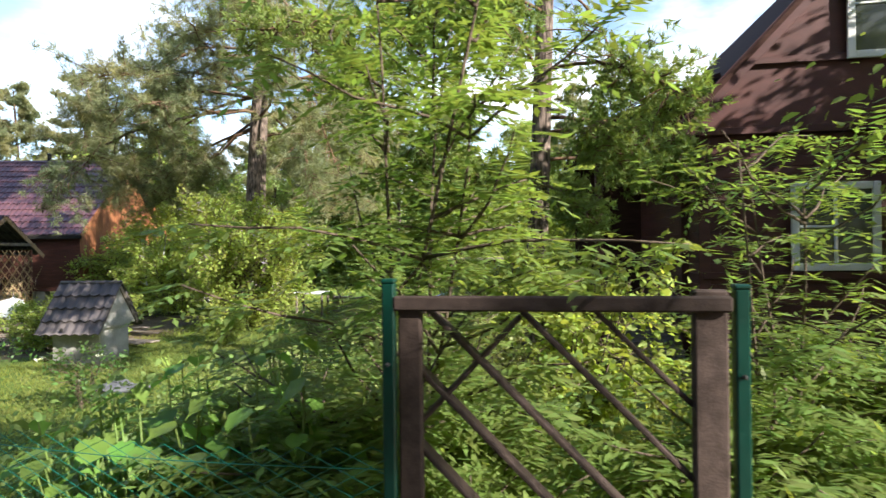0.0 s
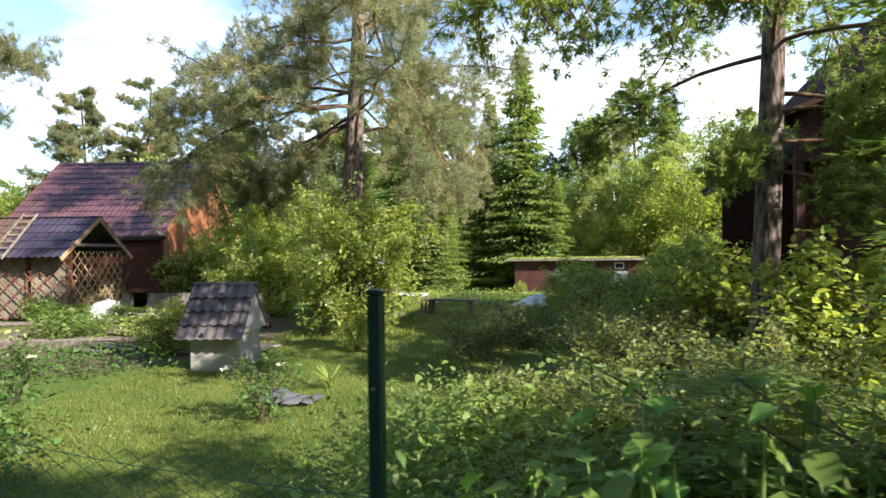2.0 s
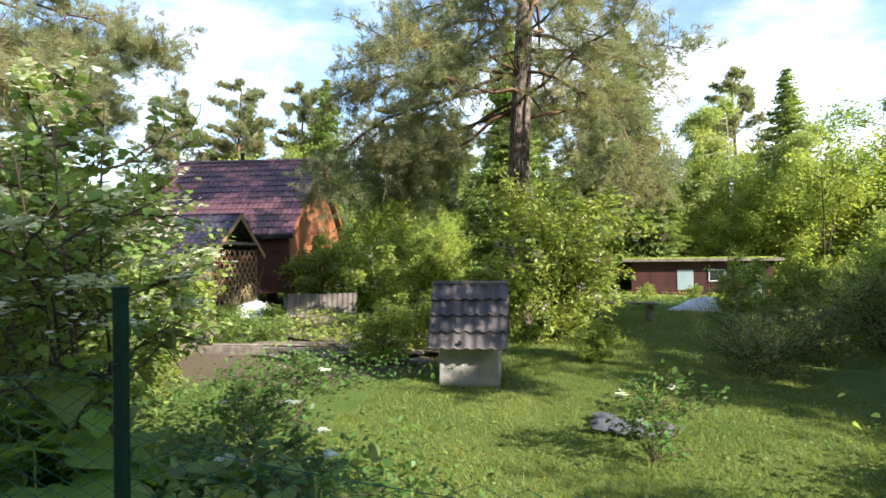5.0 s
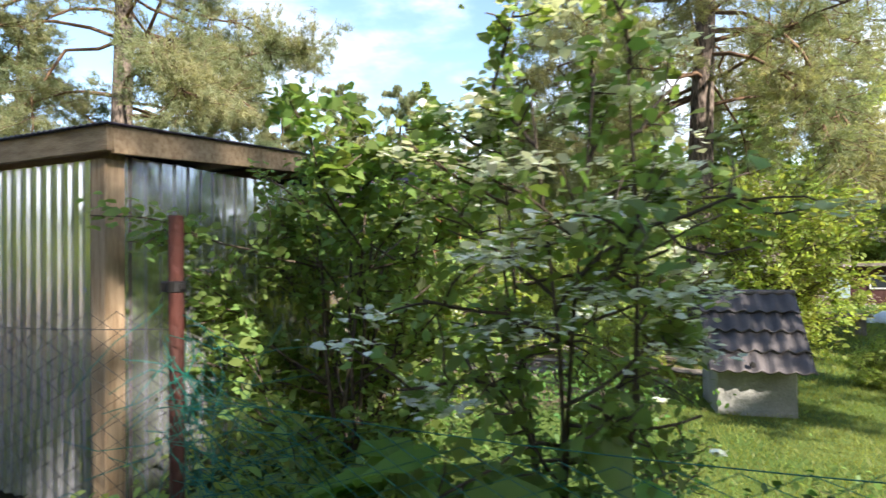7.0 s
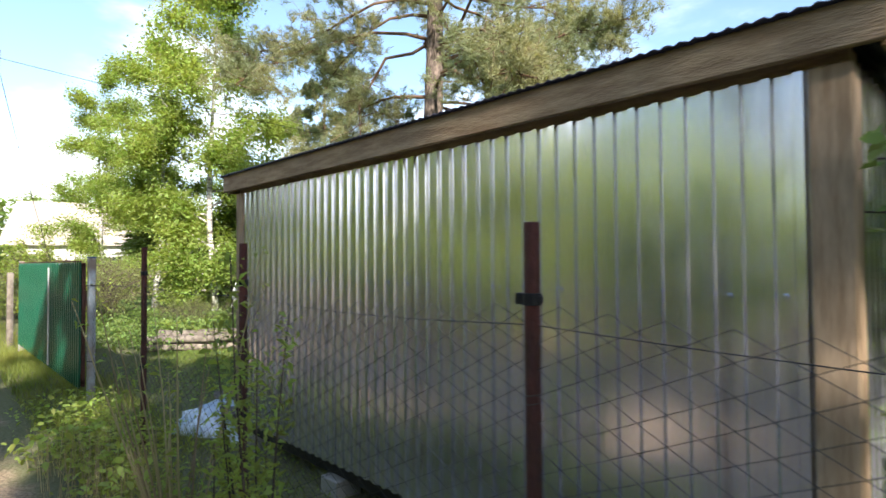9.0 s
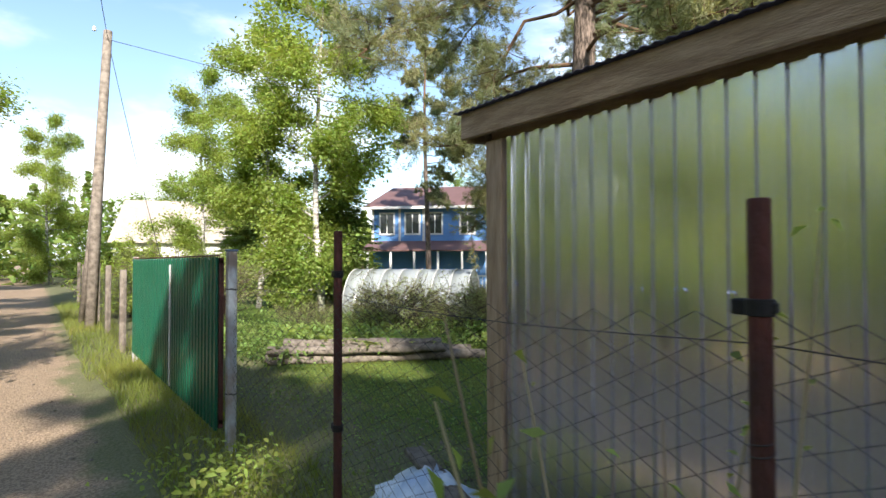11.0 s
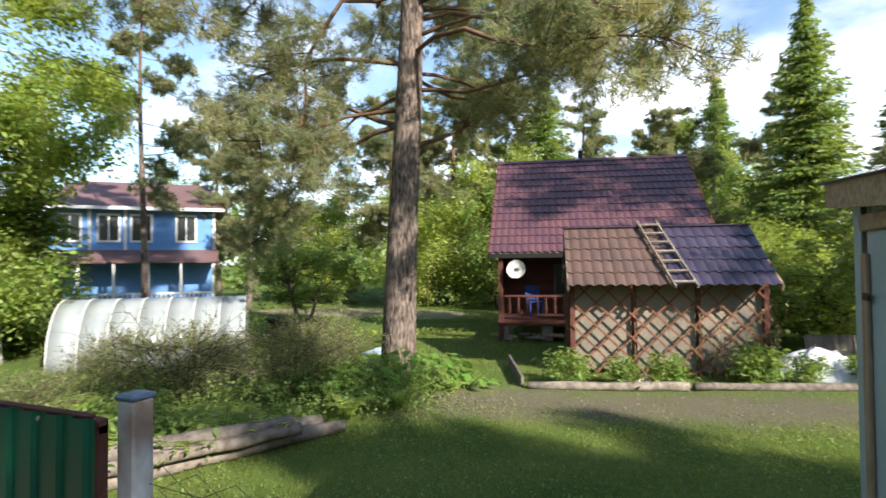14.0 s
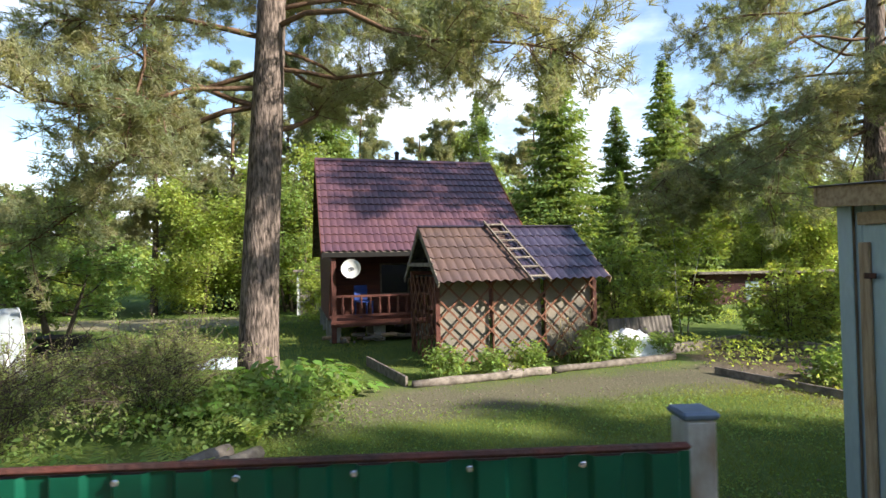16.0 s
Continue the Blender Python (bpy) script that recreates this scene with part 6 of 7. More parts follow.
yb = broadleaf("currant_bush", 19, 1.7, 1.0, "yellow-green garden bush in the sun", (-9.2, 13.6, 0), 0.08, 6000, M_LEAF_LT, M_BARK, 9, 0.05, 0.02, 0.0, "shrub")
gb = broadleaf("currant_bush", 20, 1.15, 1.0, "thin-twigged grey-green garden bush", (-21.0, 8.4, 0), 0.03, 9000, M_LEAF_OLIVE, M_BARK, 16, 0.1, 0.012, 0.0, "shrub", sub=9, width=0.4)
ol = broadleaf("garden_bush", 26, 1.05, 0.7, "small-leaved olive-green bush beside the lawn", (-0.1, 7.6, 0), 0.034, 7000, M_LEAF_OLIVE, M_BARK, 14, 0.1, 0.01, 0.0, "shrub", sub=8, puff=1.1)
for src, x, y, s, rz in ((yb, -7.7, 14.6, 0.85, 50), (yb, -11.6, 15.6, 0.9, 120), (yb, -11.8, 17.5, 1.4, 10), (yb, -14.1, 17.4, 1.25, 80), (yb, -13.6, 19.5, 1.5, 130), (yb, -7.9, 9.6, 0.55, 20), (yb, -8.3, 8.6, 0.5, 70), (yb, -5.2, 9.2, 0.32, 40),
                          (yb, -11.2, 19.5, 1.0, 20), (yb, -20.0, 22.5, 1.0, 30), (yb, -21.8, 25, 1.2, 140), (yb, -1.6, 24.5, 0.3, 10), (yb, -3.4, 24.0, 0.32, 60), (yb, 2.4, 22.5, 0.8, 90), (yb, 3.0, 20, 1.2, 20), (yb, 2.2, 17, 1.1, 160), (yb, 1.0, 14.5, 0.9, 210),
                          (gb, -22.3, 7.4, 1.05, 60), (gb, -21.6, 9.8, 1.0, 130), (gb, -23.4, 9.2, 0.6, 200), (gb, -24.6, 7.6, 0.55, 20), (gb, -23.0, 5.6, 0.65, 90), (gb, -23.2, 7.2, 0.5, 45), (gb, -23.4, 8.6, 0.8, 75), (gb, -24.6, 8.1, 0.8, 165), (gb, -22.4, 9.6, 0.8, 265), (ol, -1.2, 8.2, 0.8, 70), (ol, -1.55, 3.9, 0.8, 150), (ol, -0.6, 4.6, 1.0, 15), (ol, -2.35, 5.0, 0.6, 250), (ol, -1.2, 5.9, 0.95, 300), (ol, -2.0, 3.2, 0.62, 40), (ol, -1.5, 7.0, 0.9, 100), (ol, -0.9, 11.2, 1.1, 210), (ol, -0.2, 13.0, 1.1, 130), (yb, -0.5, 9.9, 0.65, 10), (yb, 0.45, 5.3, 0.95, 110), (yb, 0.1, 7.3, 0.9, 200), (yb, -1.2, 14.2, 0.7, 20), (yb, -1.6, 17.0, 0.8, 70), (gb, -29.5, 5.0, 1.5, 60), (gb, -32, 4.2, 1.5, 0), (gb, -26.6, 4.6, 1.4, 100),
                          (yb, -24.8, 3.6, 0.8, 15), (yb, -30.5, 3.4, 0.9, 75), (yb, -36, 4.5, 1.3, 0), (yb, -40, 4, 1.4, 60)):
    c = copy_thing(src, pose(x, y, float(land(x, y)), 0, 0, rz))
    c.scale = (s, s, s)
fb = broadleaf("peony_bush", 24, 0.62, 0.34, "leafy flower clump in the bed before the woodshed", (-17.3, 10.75, 0), 0.09, 800, M_LEAF, M_LEAF, 9, 0.1, 0.008, 0.0, "plant", sub=4, width=0.35)
for x, y, s in ((-16.45, 11.05, 0.8), (-15.75, 11.3, 0.9), (-14.35, 11.8, 1.15), (-13.6, 12.1, 0.85), (-12.75, 12.5, 0.8), (-11.4, 9.4, 1.1), (-10.9, 9.7, 0.9)):
    c = copy_thing(fb, pose(x, y, 0, 0, 0, x * 50))
    c.scale = (s, s, s)


# ---- plants with compound or broad leaves near the fence ----
def rowan(at, seed, H, R, count, label, stems=3):
    rng = np.random.default_rng(seed)
    root = thing("rowan_sapling", pose(*at), label, "tree")
    wood, spots, dirs = [], [], []
    for s in range(stems):
        az = rng.uniform(0, 6.28)
        p = branch_path(rng, (0.08 * math.cos(az), 0.08 * math.sin(az), -0.1), (0.12 * math.cos(az), 0.12 * math.sin(az), 1), H * rng.uniform(0.75, 1), 8, 0.2, 0.1)
        wood.append((p, np.linspace(0.014, 0.004, 9)))
        for j in range(13):
            q, d = along(p, rng.uniform(0.22, 0.99))
            a2 = rng.uniform(0, 6.28)
            p2 = branch_path(rng, q, (math.cos(a2), math.sin(a2), rng.uniform(0.1, 0.9)), R * rng.uniform(0.4, 1.0), 5, 0.4, 0.0)
            wood.append((p2, np.linspace(0.008, 0.003, 6)))
            for k in range(count):
                q2, d2 = along(p2, rng.uniform(0.2, 0.999))
                spots.append(q2)
                dirs.append(unit(d2 * 0.6 + rng.normal(size=3) * np.array([1, 1, 0.35])))
    tubes("stem", wood, M_BARK, root, "", 5)["kind"] = "stuff"
    spots, dirs = np.array(spots), np.array(dirs)
    side = unit(np.cross(dirs, np.array([0, 0, 1.0])))
    parts_ = []
    n = len(spots)
    L = rng.uniform(0.17, 0.26, (n, 1))
    for i in range(7):
        f = 0.15 + 0.85 * i / 6
        c = spots + dirs * L * f - np.array([0, 0, 1.0]) * L * 0.35 * f ** 2
        for sg in ((-1, 1) if i < 6 else (0,)):
            d = unit(side * sg * 0.95 + dirs * (0.45 if sg else 1) - np.array([0, 0, 0.22]) + rng.normal(size=(n, 3)) * 0.12)
            l_ = L * (0.34 - 0.1 * abs(f - 0.5))
            s_ = unit(np.cross(d, np.array([0, 0, 1.0]) + rng.normal(size=(n, 3)) * 0.2))
            parts_.append(np.stack([c, c + d * l_ * 0.45 + s_ * l_ * 0.15, c + d * l_, c + d * l_ * 0.45 - s_ * l_ * 0.15], 1))
    new("crown", poly_mesh("crown", np.concatenate(parts_), M_ROWAN)).parent = root
    return root


rw = rowan((-0.62, 2.45, 0), 31, 3.2, 1.0, 18, "young rowan sapling with feathery pinnate leaves", 4)
rw2 = rowan((1.35, 2.9, 0), 32, 2.4, 0.9, 14, "young rowan sapling with feathery pinnate leaves", 3)
low = rowan((-1.3, 2.3, 0), 33, 1.05, 0.5, 14, "low rowan seedlings along the fence", 4)
for x, y, s, rz in ((-0.95, 2.05, 1.1, 30), (-0.7, 2.15, 1.1, 100), (-1.1, 3.0, 1.15, 130), (-0.3, 3.0, 1.1, 190), (-0.2, 2.2, 0.8, 300), (0.9, 2.3, 1.1, 70), (1.3, 2.0, 1.0, 150), (1.9, 3.2, 1.2, 20)):
    c = copy_thing(low, pose(x, y, 0, 0, 0, rz))
    c.scale = (s, s, s)


def broad_leaf_verts(rng, c, d, L, W, curl=0.25):
    """One large heart-shaped leaf as a small grid of quads with a raised midrib."""
    d = unit(np.array(d, float))
    s = unit(np.cross(d, (0, 0, 1.0)))
    nrm = np.cross(s, d)
    prof = (0.35, 0.85, 1.0, 0.72, 0.32, 0.02)
    rows = []
    for i, p in enumerate(prof):
        f = i / 5
        mid = np.array(c) + d * L * (f - 0.08) - nrm * curl * L * f ** 2
        rows.append([mid - s * W * p * 0.5 + nrm * 0.07 * L + rng.normal(size=3) * 0.004, mid, mid + s * W * p * 0.5 + nrm * 0.07 * L + rng.normal(size=3) * 0.004])
    return [(rows[i][k], rows[i][k + 1], rows[i + 1][k + 1], rows[i + 1][k]) for i in range(5) for k in range(2)]


def broad_plant(name, at, seed, n, L, h, spread, label, mat):
    rng = np.random.default_rng(seed)
    root = thing(name, pose(*at), label, "plant")
    stems, quads = [], []
    for i in range(n):
        a = rng.uniform(0, 6.28)
        r = spread * math.sqrt(rng.uniform(0.02, 1))
        z = h * rng.uniform(0.45, 1.0) * (1 - 0.35 * r / spread)
        tip = np.array([r * math.cos(a), r * math.sin(a), z])
        foot = tip * np.array([0.35, 0.35, 0])
        stems.append((np.stack([foot, (foot + tip) / 2 + np.array([0, 0, 0.05]), tip]), [0.007, 0.006, 0.004]))
        l_ = L * rng.uniform(0.65, 1.2)
        quads += broad_leaf_verts(rng, tip, (math.cos(a) + rng.normal() * 0.4, math.sin(a) + rng.normal() * 0.4, rng.uniform(-0.45, 0.1)), l_, l_ * 0.78)
    tubes("stem", stems, M_LEAF, root, "", 4)["kind"] = "stuff"
    V = np.array(quads)
    bm = bmesh.new()
    bm.from_mesh(poly_mesh("leaves", V, mat))
    bmesh.ops.remove_doubles(bm, verts=bm.verts, dist=0.0008)
    for f in bm.faces:
        f.smooth = True
    part("leaves", bm, mat, root)
    return root


broad_plant("burdock_plant", (-19.7, 9.6, 0), 41, 170, 0.2, 0.72, 0.95, "dense burdock clump with large leaves under the pine", M_BROAD)
broad_plant("burdock_plant", (-20.6, 9.2, 0), 42, 130, 0.2, 0.65, 0.9, "burdock clump with large leaves under the pine", M_BROAD)
broad_plant("burdock_plant", (-18.9, 9.9, 0), 43, 46, 0.17, 0.32, 0.55, "burdock clump with large leaves under the pine", M_BROAD)
for i, (x, y, h) in enumerate(((-7.3, 2.65, 1.0), (-7.6, 2.75, 1.15), (-7.9, 2.6, 1.08), (-8.2, 2.8, 1.15), (-7.75, 3.05, 1.2), (-8.45, 2.6, 0.95), (-7.05, 2.85, 0.9))):
    broad_plant("tall_weed", (x, y, 0), 60 + i, 22, 0.3, h, 0.34, "broad-leaved green weed growing behind the fence", M_BROAD)
for i, (x, y, h) in enumerate(((-7.95, 2.62, 1.22), (-7.55, 2.58, 1.12), (-8.2, 2.66, 1.15), (-7.2, 2.55, 1.0))):
    broad_plant("tall_weed", (x, y, 0), 120 + i, 26, 0.34, h, 0.3, "large-leaved bright green weed growing at the fence", M_BROAD)
for i, (x, y, h) in enumerate(((-1.45, 2.05, 1.45), (-2.0, 2.3, 1.2), (-0.85, 2.0, 1.5), (-1.15, 2.2, 1.5), (-1.7, 2.1, 1.3), (-1.1, 2.6, 1.4), (-1.6, 2.5, 1.35))):
    broad_plant("tall_weed", (x, y, 0), 90 + i, 52, 0.12, h, 0.36, "broad-leaved green weed growing behind the fence", M_BROAD)


# ---- grass, undergrowth, stalks ----
def blades(rng, xy, h, w, name, label, mat, bend=0.35):
    n = len(xy)
    z = land(xy[:, 0], xy[:, 1])
    base = np.stack([xy[:, 0], xy[:, 1], z - 0.005], 1)
    a = rng.uniform(0, 6.283, n)
    s = np.stack([np.cos(a), np.sin(a), 0 * a], 1)
    hh = (h * rng.uniform(0.5, 1.3, n))[:, None]
    tip = base + np.array([0, 0, 1.0]) * hh + rng.normal(size=(n, 3)) * np.array([1, 1, 0]) * hh * bend
    V = np.stack([base - s * w, base + s * w, tip], 1)
    tagged(new(name, poly_mesh(name, V, mat)), label, "grass", kind="stuff")


rg = np.random.default_rng(7)


def scatter(n, x0, x1, y0, y1, keep=None):
    p = np.stack([rg.uniform(x0, x1, n), rg.uniform(y0, y1, n)], 1)
    return p if keep is None else p[keep(p[:, 0], p[:, 1])]


def off_drive(x, y):
    v = y - 9.75 - 0.24 * (x + 16)
    return (np.abs(v) + 0.35 * rg.normal(size=len(x)) > 0.95) | (np.abs(x + 15.6) > 3.6)


blades(rg, np.concatenate([scatter(90000, -20.5, -11.5, 2.7, 9.8, lambda x, y: off_drive(x, y) & ((y + 0.8 * rg.normal(size=len(x)) > 4.6) | (rg.uniform(size=len(x)) < 0.35))), scatter(60000, -7.6, -2.5, 2.6, 9.5), scatter(26000, -20, -12.8, 9, 15, off_drive)]), 0.05, 0.0035, "lawn_grass", "short mown lawn grass", M_GRASS, 0.6)
blades(rg, np.concatenate([scatter(26000, -7.5, 0, 9.5, 18), scatter(14000, -24, -19, 12, 26)]), 0.08, 0.006, "rough_grass", "rough sunlit grass of the far garden", M_GRASS, 0.5)
blades(rg, np.concatenate([scatter(9000, -22, -8.6, 1.95, 3.0, lambda x, y: (y < 2.4) | (x < -14.7) | (rg.uniform(size=len(x)) < 0.3)), scatter(5000, -36, -21, 1.8, 2.8)]), 0.2, 0.0045, "verge_grass", "uneven verge grass along the fence", M_GRASS, 0.5)
blades(rg, scatter(5500, 0.7, 2.6, 1.6, 6.0), 0.5, 0.006, "tall_grass", "tall sunlit grass beside the gate", M_GRASS, 0.3)
blades(rg, scatter(6000, -2.4, 0.4, 2.2, 6.5), 0.4, 0.005, "tall_grass", "tall grass behind the lattice gate", M_GRASS, 0.4)
blades(rg, scatter(420, -15.2, -11.4, 1.75, 2.3), 0.45, 0.003, "dry_stalks", "dry straw-coloured stalks along the fence", M_HAY, 0.12)


def undergrowth(name, label, spots, per, size, h, mat, spread=0.28):
    """Leafy weeds: leaves round many short stems."""
    n = len(spots) * per
    c = np.repeat(spots, per, 0) + rg.normal(size=(n, 2)) * spread
    hh = np.repeat(rg.uniform(0.45, 1.0, len(spots)) * h, per) * rg.uniform(0.1, 1.0, n) ** 0.6
    C = np.stack([c[:, 0], c[:, 1], land(c[:, 0], c[:, 1]) + hh], 1)
    tagged(new(name, poly_mesh(name, leaves(rg, C, size, 0.5, None, 0.55, 0.1), mat)), label, "undergrowth", kind="stuff")


undergrowth("weeds", "leafy weeds and raspberry canes behind the fence", scatter(70, -2.9, 0.3, 1.95, 5.0), 110, 0.065, 0.85, M_LEAF)
undergrowth("weeds", "low weeds with small leaves before the lawn", scatter(30, -2.9, -0.9, 2.4, 5.4), 170, 0.042, 0.85, M_LEAF)
undergrowth("weeds", "green weeds along the chain-link fence", np.concatenate([scatter(28, -9.2, -6.9, 2.35, 3.2), scatter(7, -6.9, -6.0, 2.5, 3.2), scatter(22, -10.0, -7.6, 3.0, 4.6)]), 110, 0.065, 0.75, M_LEAF)
# darker leaf colour replaces the tree shade that falls on these weeds
undergrowth("weeds", "low weeds at the foot of the fence, darkened for shade", scatter(34, -7.2, -5.9, 2.4, 4.4), 120, 0.05, 0.55, M_LEAF_DK)
undergrowth("weeds", "low dark perennials beside the soil patch", scatter(18, -9.4, -7.2, 4.4, 7.4), 110, 0.05, 0.45, M_LEAF_DK)
undergrowth("clover", "low clover and plantain leaves in the mown lawn", np.concatenate([scatter(190, -20, -12, 3, 9.3), scatter(40, -7.2, -2.8, 3, 9.5)]), 60, 0.028, 0.055, M_LEAF, 0.3)
undergrowth("weeds", "sparse green weeds by the shed", np.concatenate([scatter(16, -13.6, -11.2, 1.8, 2.25), scatter(20, -17, -13.2, 1.85, 2.4)]), 70, 0.05, 0.35, M_LEAF_LT, 0.15)
undergrowth("weeds", "sunlit green weeds beside the maroon house", scatter(40, 0.9, 4.5, 2.2, 6.6), 110, 0.06, 0.9, M_LEAF_LT)
undergrowth("weeds", "green weeds and ferns behind the driveway gate", np.concatenate([scatter(60, -25, -20.2, 3.3, 7.6), scatter(30, -21.5, -18.9, 7.6, 9.2)]), 110, 0.06, 0.55, M_LEAF)
undergrowth("weeds", "weeds in the beds round the house", np.concatenate([scatter(10, -18.4, -12.6, 11.0, 12.6, lambda x, y: (y - 10.4 - 0.33 * (x + 17.8) > 0.1) & (y - 10.9 - 0.25 * (x + 17.4) < 0.2)), scatter(30, -12.2, -9, 9, 13.5), scatter(60, -9, -1, 17, 24), scatter(60, -34, -21, 13, 24)]), 70, 0.07, 0.4, M_LEAF_LT)
undergrowth("weeds", "sunlit bushy weeds before the far hut", scatter(46, 1.4, 6, 20, 26), 120, 0.1, 0.8, M_LEAF_LT, 0.5)

# leggy dry shrub by the shed and the willow shoots


def willow_shoot(at, seed, H, count=4, spread=0.09, per=110, bark=M_BARK, name="willow_shoot", label="slender willow shoot with small pale leaves"):
    rng = np.random.default_rng(seed)
    root = thing(name, pose(*at), label, "shrub")
    stems, spots, outs = [], [], []
    for k in range(count):
        az = rng.uniform(0, 6.28)
        p = branch_path(rng, (0.03 * math.cos(az), 0.03 * math.sin(az), -0.05), (spread * math.cos(az), spread * math.sin(az), 1), H * (1 if k == 0 else rng.uniform(0.5, 0.9)), 8, 0.12, 0.15)
        stems.append((p, np.linspace(0.008, 0.002, 9)))
        for m in range(int(per * H)):
            q, d = along(p, 0.999 * rng.uniform(0.3, 1.0))
            a = rng.uniform(0, 6.28)
            o = np.array([math.cos(a), math.sin(a), rng.uniform(0.2, 1.3)])
            spots.append(q + unit(o) * rng.uniform(0.02, 0.06))
            outs.append(unit(o))
    tubes("stem", stems, bark, root, "", 5)["kind"] = "stuff"
    new("leaves", poly_mesh("leaves", leaves(rng, np.array(spots), 0.036, 0.3, None, 0.4, 0.15), M_LEAF_LT)).parent = root


willow_shoot((-12.95, 2.1, 0), 71, 1.78, 13, 0.26, 9, M_HAY, "dry_shrub", "leggy pale-stemmed shrub with few leaves")
willow_shoot((-13.2, 2.15, 0), 75, 1.6, 9, 0.3, 14, M_HAY, "dry_shrub", "leggy pale-stemmed shrub with few leaves")
willow_shoot((-11.85, 2.03, 0), 72, 1.68)
willow_shoot((-12.02, 2.07, 0), 73, 1.42)
willow_shoot((-12.2, 2.0, 0), 74, 0.95)


def fern(at, seed, n=16, L=0.6):
    """A shuttlecock of arching fronds with paired leaflets."""
    rng = np.random.default_rng(seed)
    root = thing("fern", pose(*at), "bright green fern with arching fronds", "fern", "ferns behind the gate")
    stems, quads = [], []
    for k in range(n):
        a = 6.283 * k / n + rng.normal() * 0.2
        d = np.array([math.cos(a), math.sin(a), 0])
        sd_ = np.array([-d[1], d[0], 0])
        l_ = L * rng.uniform(0.7, 1.1)
        curve = [d * l_ * (0.15 * f + 0.6 * f ** 1.6) + np.array([0, 0, l_ * (1.15 * f - 0.6 * f ** 2.4)]) for f in np.linspace(0, 1, 14)]
        stems.append((curve[::3] + [curve[-1]], np.linspace(0.004, 0.001, 6)))
        for i in range(2, 14):
            w = 0.17 * l_ * math.sin(math.pi * min(1.0, (i + 1) / 15)) ** 0.8 + 0.01
            up_ = curve[i] - curve[i - 1]
            for sg in (-1, 1):
                tip = curve[i] + sd_ * sg * w + up_ * 0.5 + rng.normal(size=3) * 0.006
                quads.append((curve[i] - up_ * 0.35, tip - up_ * 0.2, tip, curve[i] + up_ * 0.35))
    tubes("stalk", stems, M_LEAF, root, "", 4)["kind"] = "stuff"
    new("fronds", poly_mesh("fronds", np.array(quads), M_LEAF_LT)).parent = root
    return root


fr = fern((-20.3, 5.6, 0), 3)
for x, y, s_ in ((-20.9, 5.2, 1.1), (-21.5, 5.7, 1.0), (-20.7, 6.2, 1.05), (-22.1, 5.1, 1.15), (-21.3, 6.5, 0.9), (-20.0, 6.4, 0.9), (-22.6, 5.9, 1.1), (-19.6, 7.6, 0.9), (-19.2, 8.3, 0.85)):
    copy_thing(fr, pose(x, y, 0, 0, 0, x * 70)).scale = (s_, s_, s_)
# iris clump and small roses on the lawn
ir = thing("iris_clump", (-4.65, 6.75, 0), "clump of long arching iris leaves", "plant")
ri = np.random.default_rng(5)
Vq = []
for i in range(38):
    a = ri.uniform(0, 6.28)
    L = ri.uniform(0.3, 0.5)
    d = np.array([math.cos(a), math.sin(a), 0])
    s = np.array([-d[1], d[0], 0]) * 0.012
    pts = [d * L * 0.75 * f ** 1.3 + np.array([0, 0, L * (f - 0.45 * f ** 2.6)]) for f in (0, 0.35, 0.7, 1.0)]
    for k in range(3):
        Vq.append((pts[k] - s * (1 - k * 0.25), pts[k] + s * (1 - k * 0.25), pts[k + 1] + s * (0.75 - k * 0.25), pts[k + 1] - s * (0.75 - k * 0.25)))
new("leaves", poly_mesh("leaves", np.array(Vq), M_LEAF_LT)).parent = ir
# roses use the dark leaves to look shaded; the shade is in the colour
rb = broadleaf("rose_bush", 73, 0.75, 0.4, "small thin rose bush on the lawn", (-4.75, 5.4, 0), 0.045, 700, M_LEAF_DK, M_BARK, 6, 0.1, 0.008, 0.0, "shrub", 4, M_FLOWER, sub=5, flower_size=0.02)
for x, y in ((-6.9, 3.5), (-6.45, 3.1), (-7.6, 4.3), (-7.9, 5.5)):
    copy_thing(rb, pose(x, y, 0, 0, 0, x * 77))
jn = broadleaf("juniper_bush", 74, 0.5, 0.95, "low dark spreading juniper on the lawn", (-2.6, 10.2, 0), 0.05, 7000, M_SPRUCE, M_BARK, 14, 0.02, 0.012, 0.0, "shrub", sub=8, width=0.25)
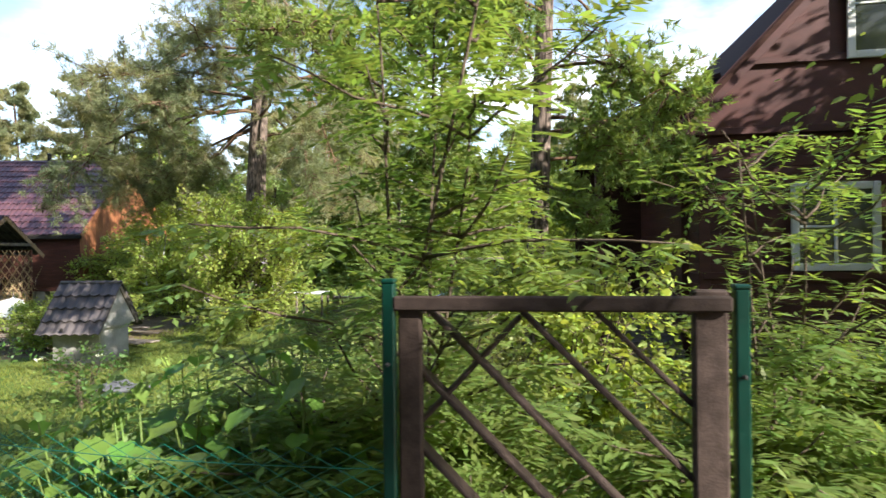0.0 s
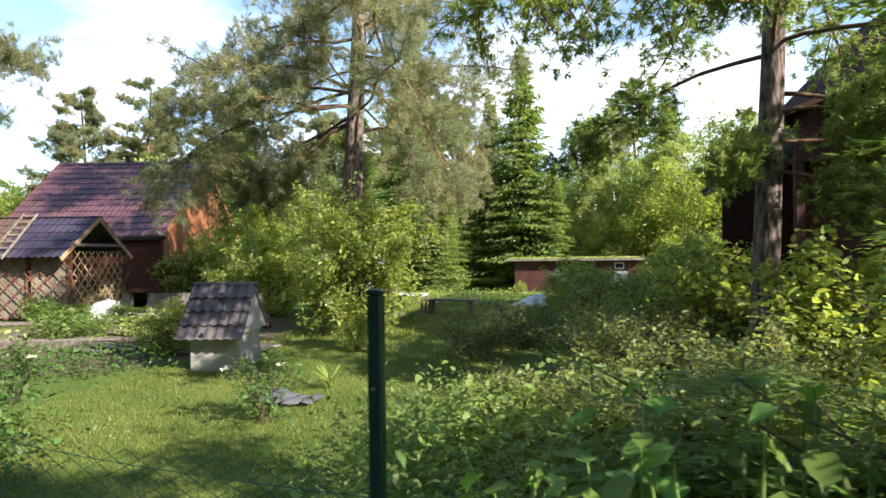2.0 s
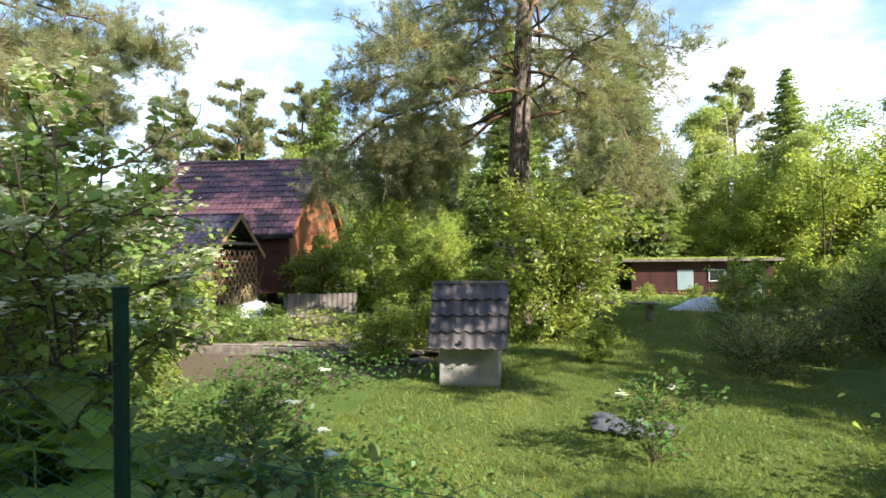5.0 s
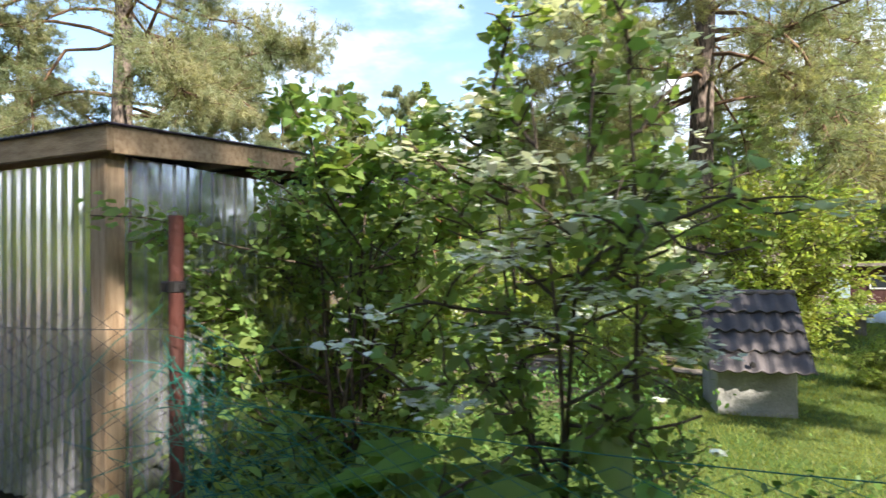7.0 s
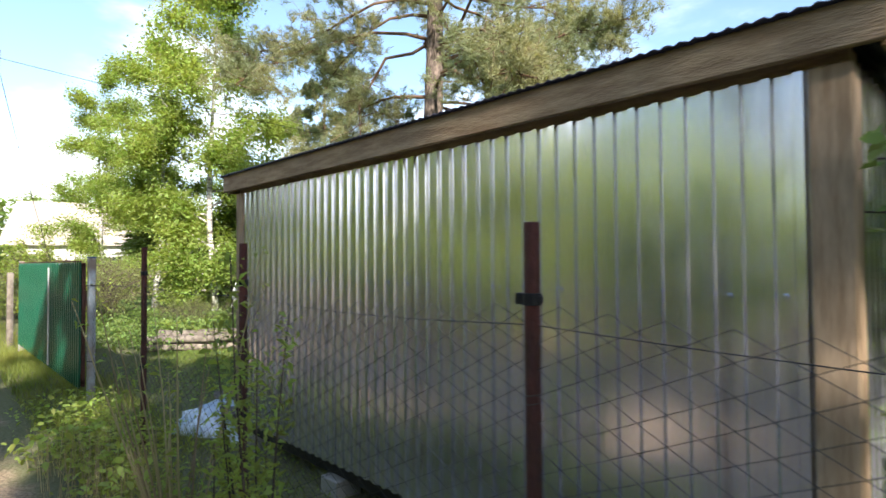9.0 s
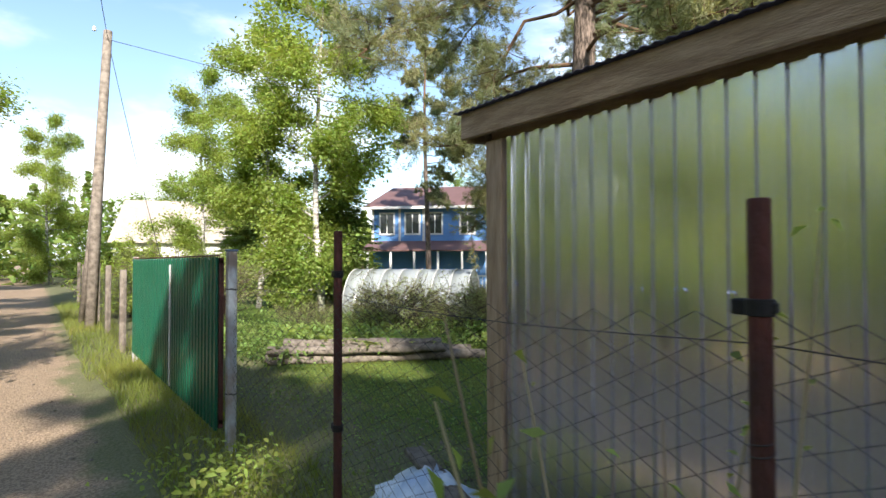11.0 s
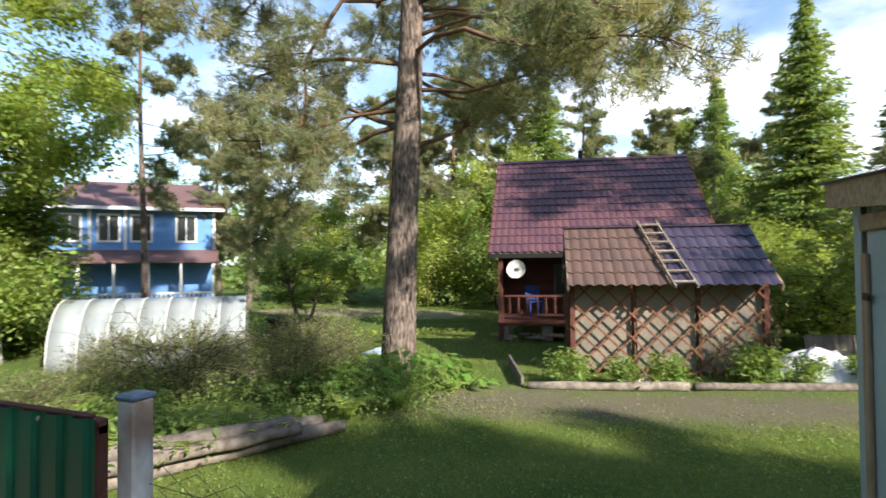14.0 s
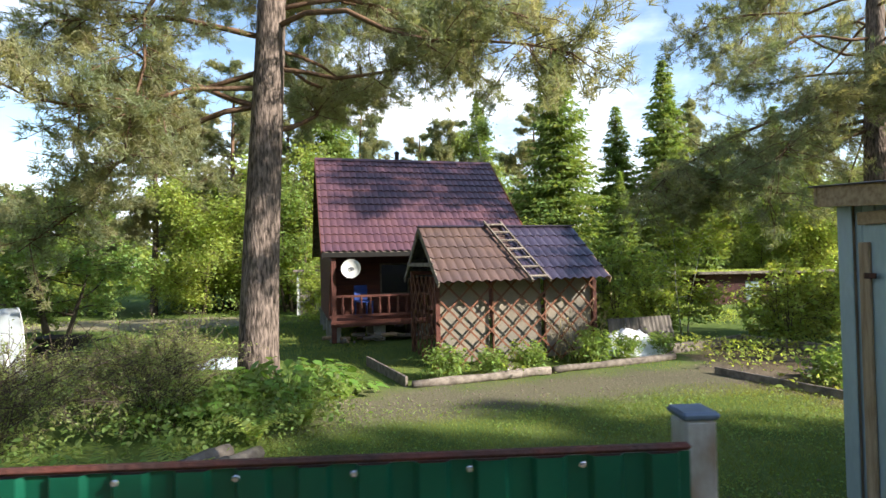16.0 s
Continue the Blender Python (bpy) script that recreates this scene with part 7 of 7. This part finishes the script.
copy_thing(jn, pose(-3.2, 8.9, 0, 0, 0, 100)).scale = (0.8, 0.8, 0.9)


broadleaf("pansy_clump", 84, 0.16, 0.22, "low clump of violet pansies in the bed", (-16.1, 11.0, 0), 0.04, 300, M_LEAF, M_LEAF, 8, 0.1, 0.004, 0.0, "plant", 26, M_LILAC, sub=4, flower_size=0.02)
broadleaf("birch_sapling", 85, 3.2, 0.95, "young light green birch sapling behind the bed", (-10.9, 15.1, 0), 0.085, 4200, M_LEAF_LT, M_BIRCH, 2, 0.15, 0.03, 0.1, "tree", sub=7, puff=1.3)

# stones and clods lying loose on the dirt road
rs = np.random.default_rng(17)
n_st = 2200
px_, py_ = rs.uniform(-34, -9.5, n_st), rs.uniform(-1.6, 1.75, n_st)
n_yard = 900
px_ = np.concatenate([px_, -16.4 + 1.3 * rs.normal(size=n_yard), rs.uniform(-19, -12.4, n_yard)])
py_ = np.concatenate([py_, 4.6 + 0.75 * rs.normal(size=n_yard), np.zeros(n_yard)])
py_[-n_yard:] = 9.75 + 0.24 * (px_[-n_yard:] + 16) + 0.5 * rs.normal(size=n_yard)
n_st = len(px_)
size_ = 0.006 + 0.022 * rs.uniform(0, 1, n_st) ** 4
SV, SF = [], []
for x, y, s in zip(px_, py_, size_):
    k = len(SV)
    z = float(land(x, y))
    a = rs.uniform(0, 1.57)
    for q in range(4):
        r = s * rs.uniform(0.7, 1.2)
        SV.append((x + r * math.cos(a + q * 1.571), y + r * math.sin(a + q * 1.571), z + s * rs.uniform(0.0, 0.25)))
    SV += [(x + s * rs.normal() * 0.2, y + s * rs.normal() * 0.2, z + s * 0.75), (x, y, z - s * 0.4)]
    SF += [(k + q, k + (q + 1) % 4, k + 4) for q in range(4)] + [(k + (q + 1) % 4, k + q, k + 5) for q in range(4)]
M_PEBBLE = material("road_pebbles", (0.25, 0.2, 0.155), 0.9, 0, 0.4, 6, bump=0.2, bump_scale=60, island=0.3)
tagged(mesh_object("gravel", SV, SF, M_PEBBLE, None, "", True), "loose stones scattered on the dirt road and drive", "gravel", kind="stuff")
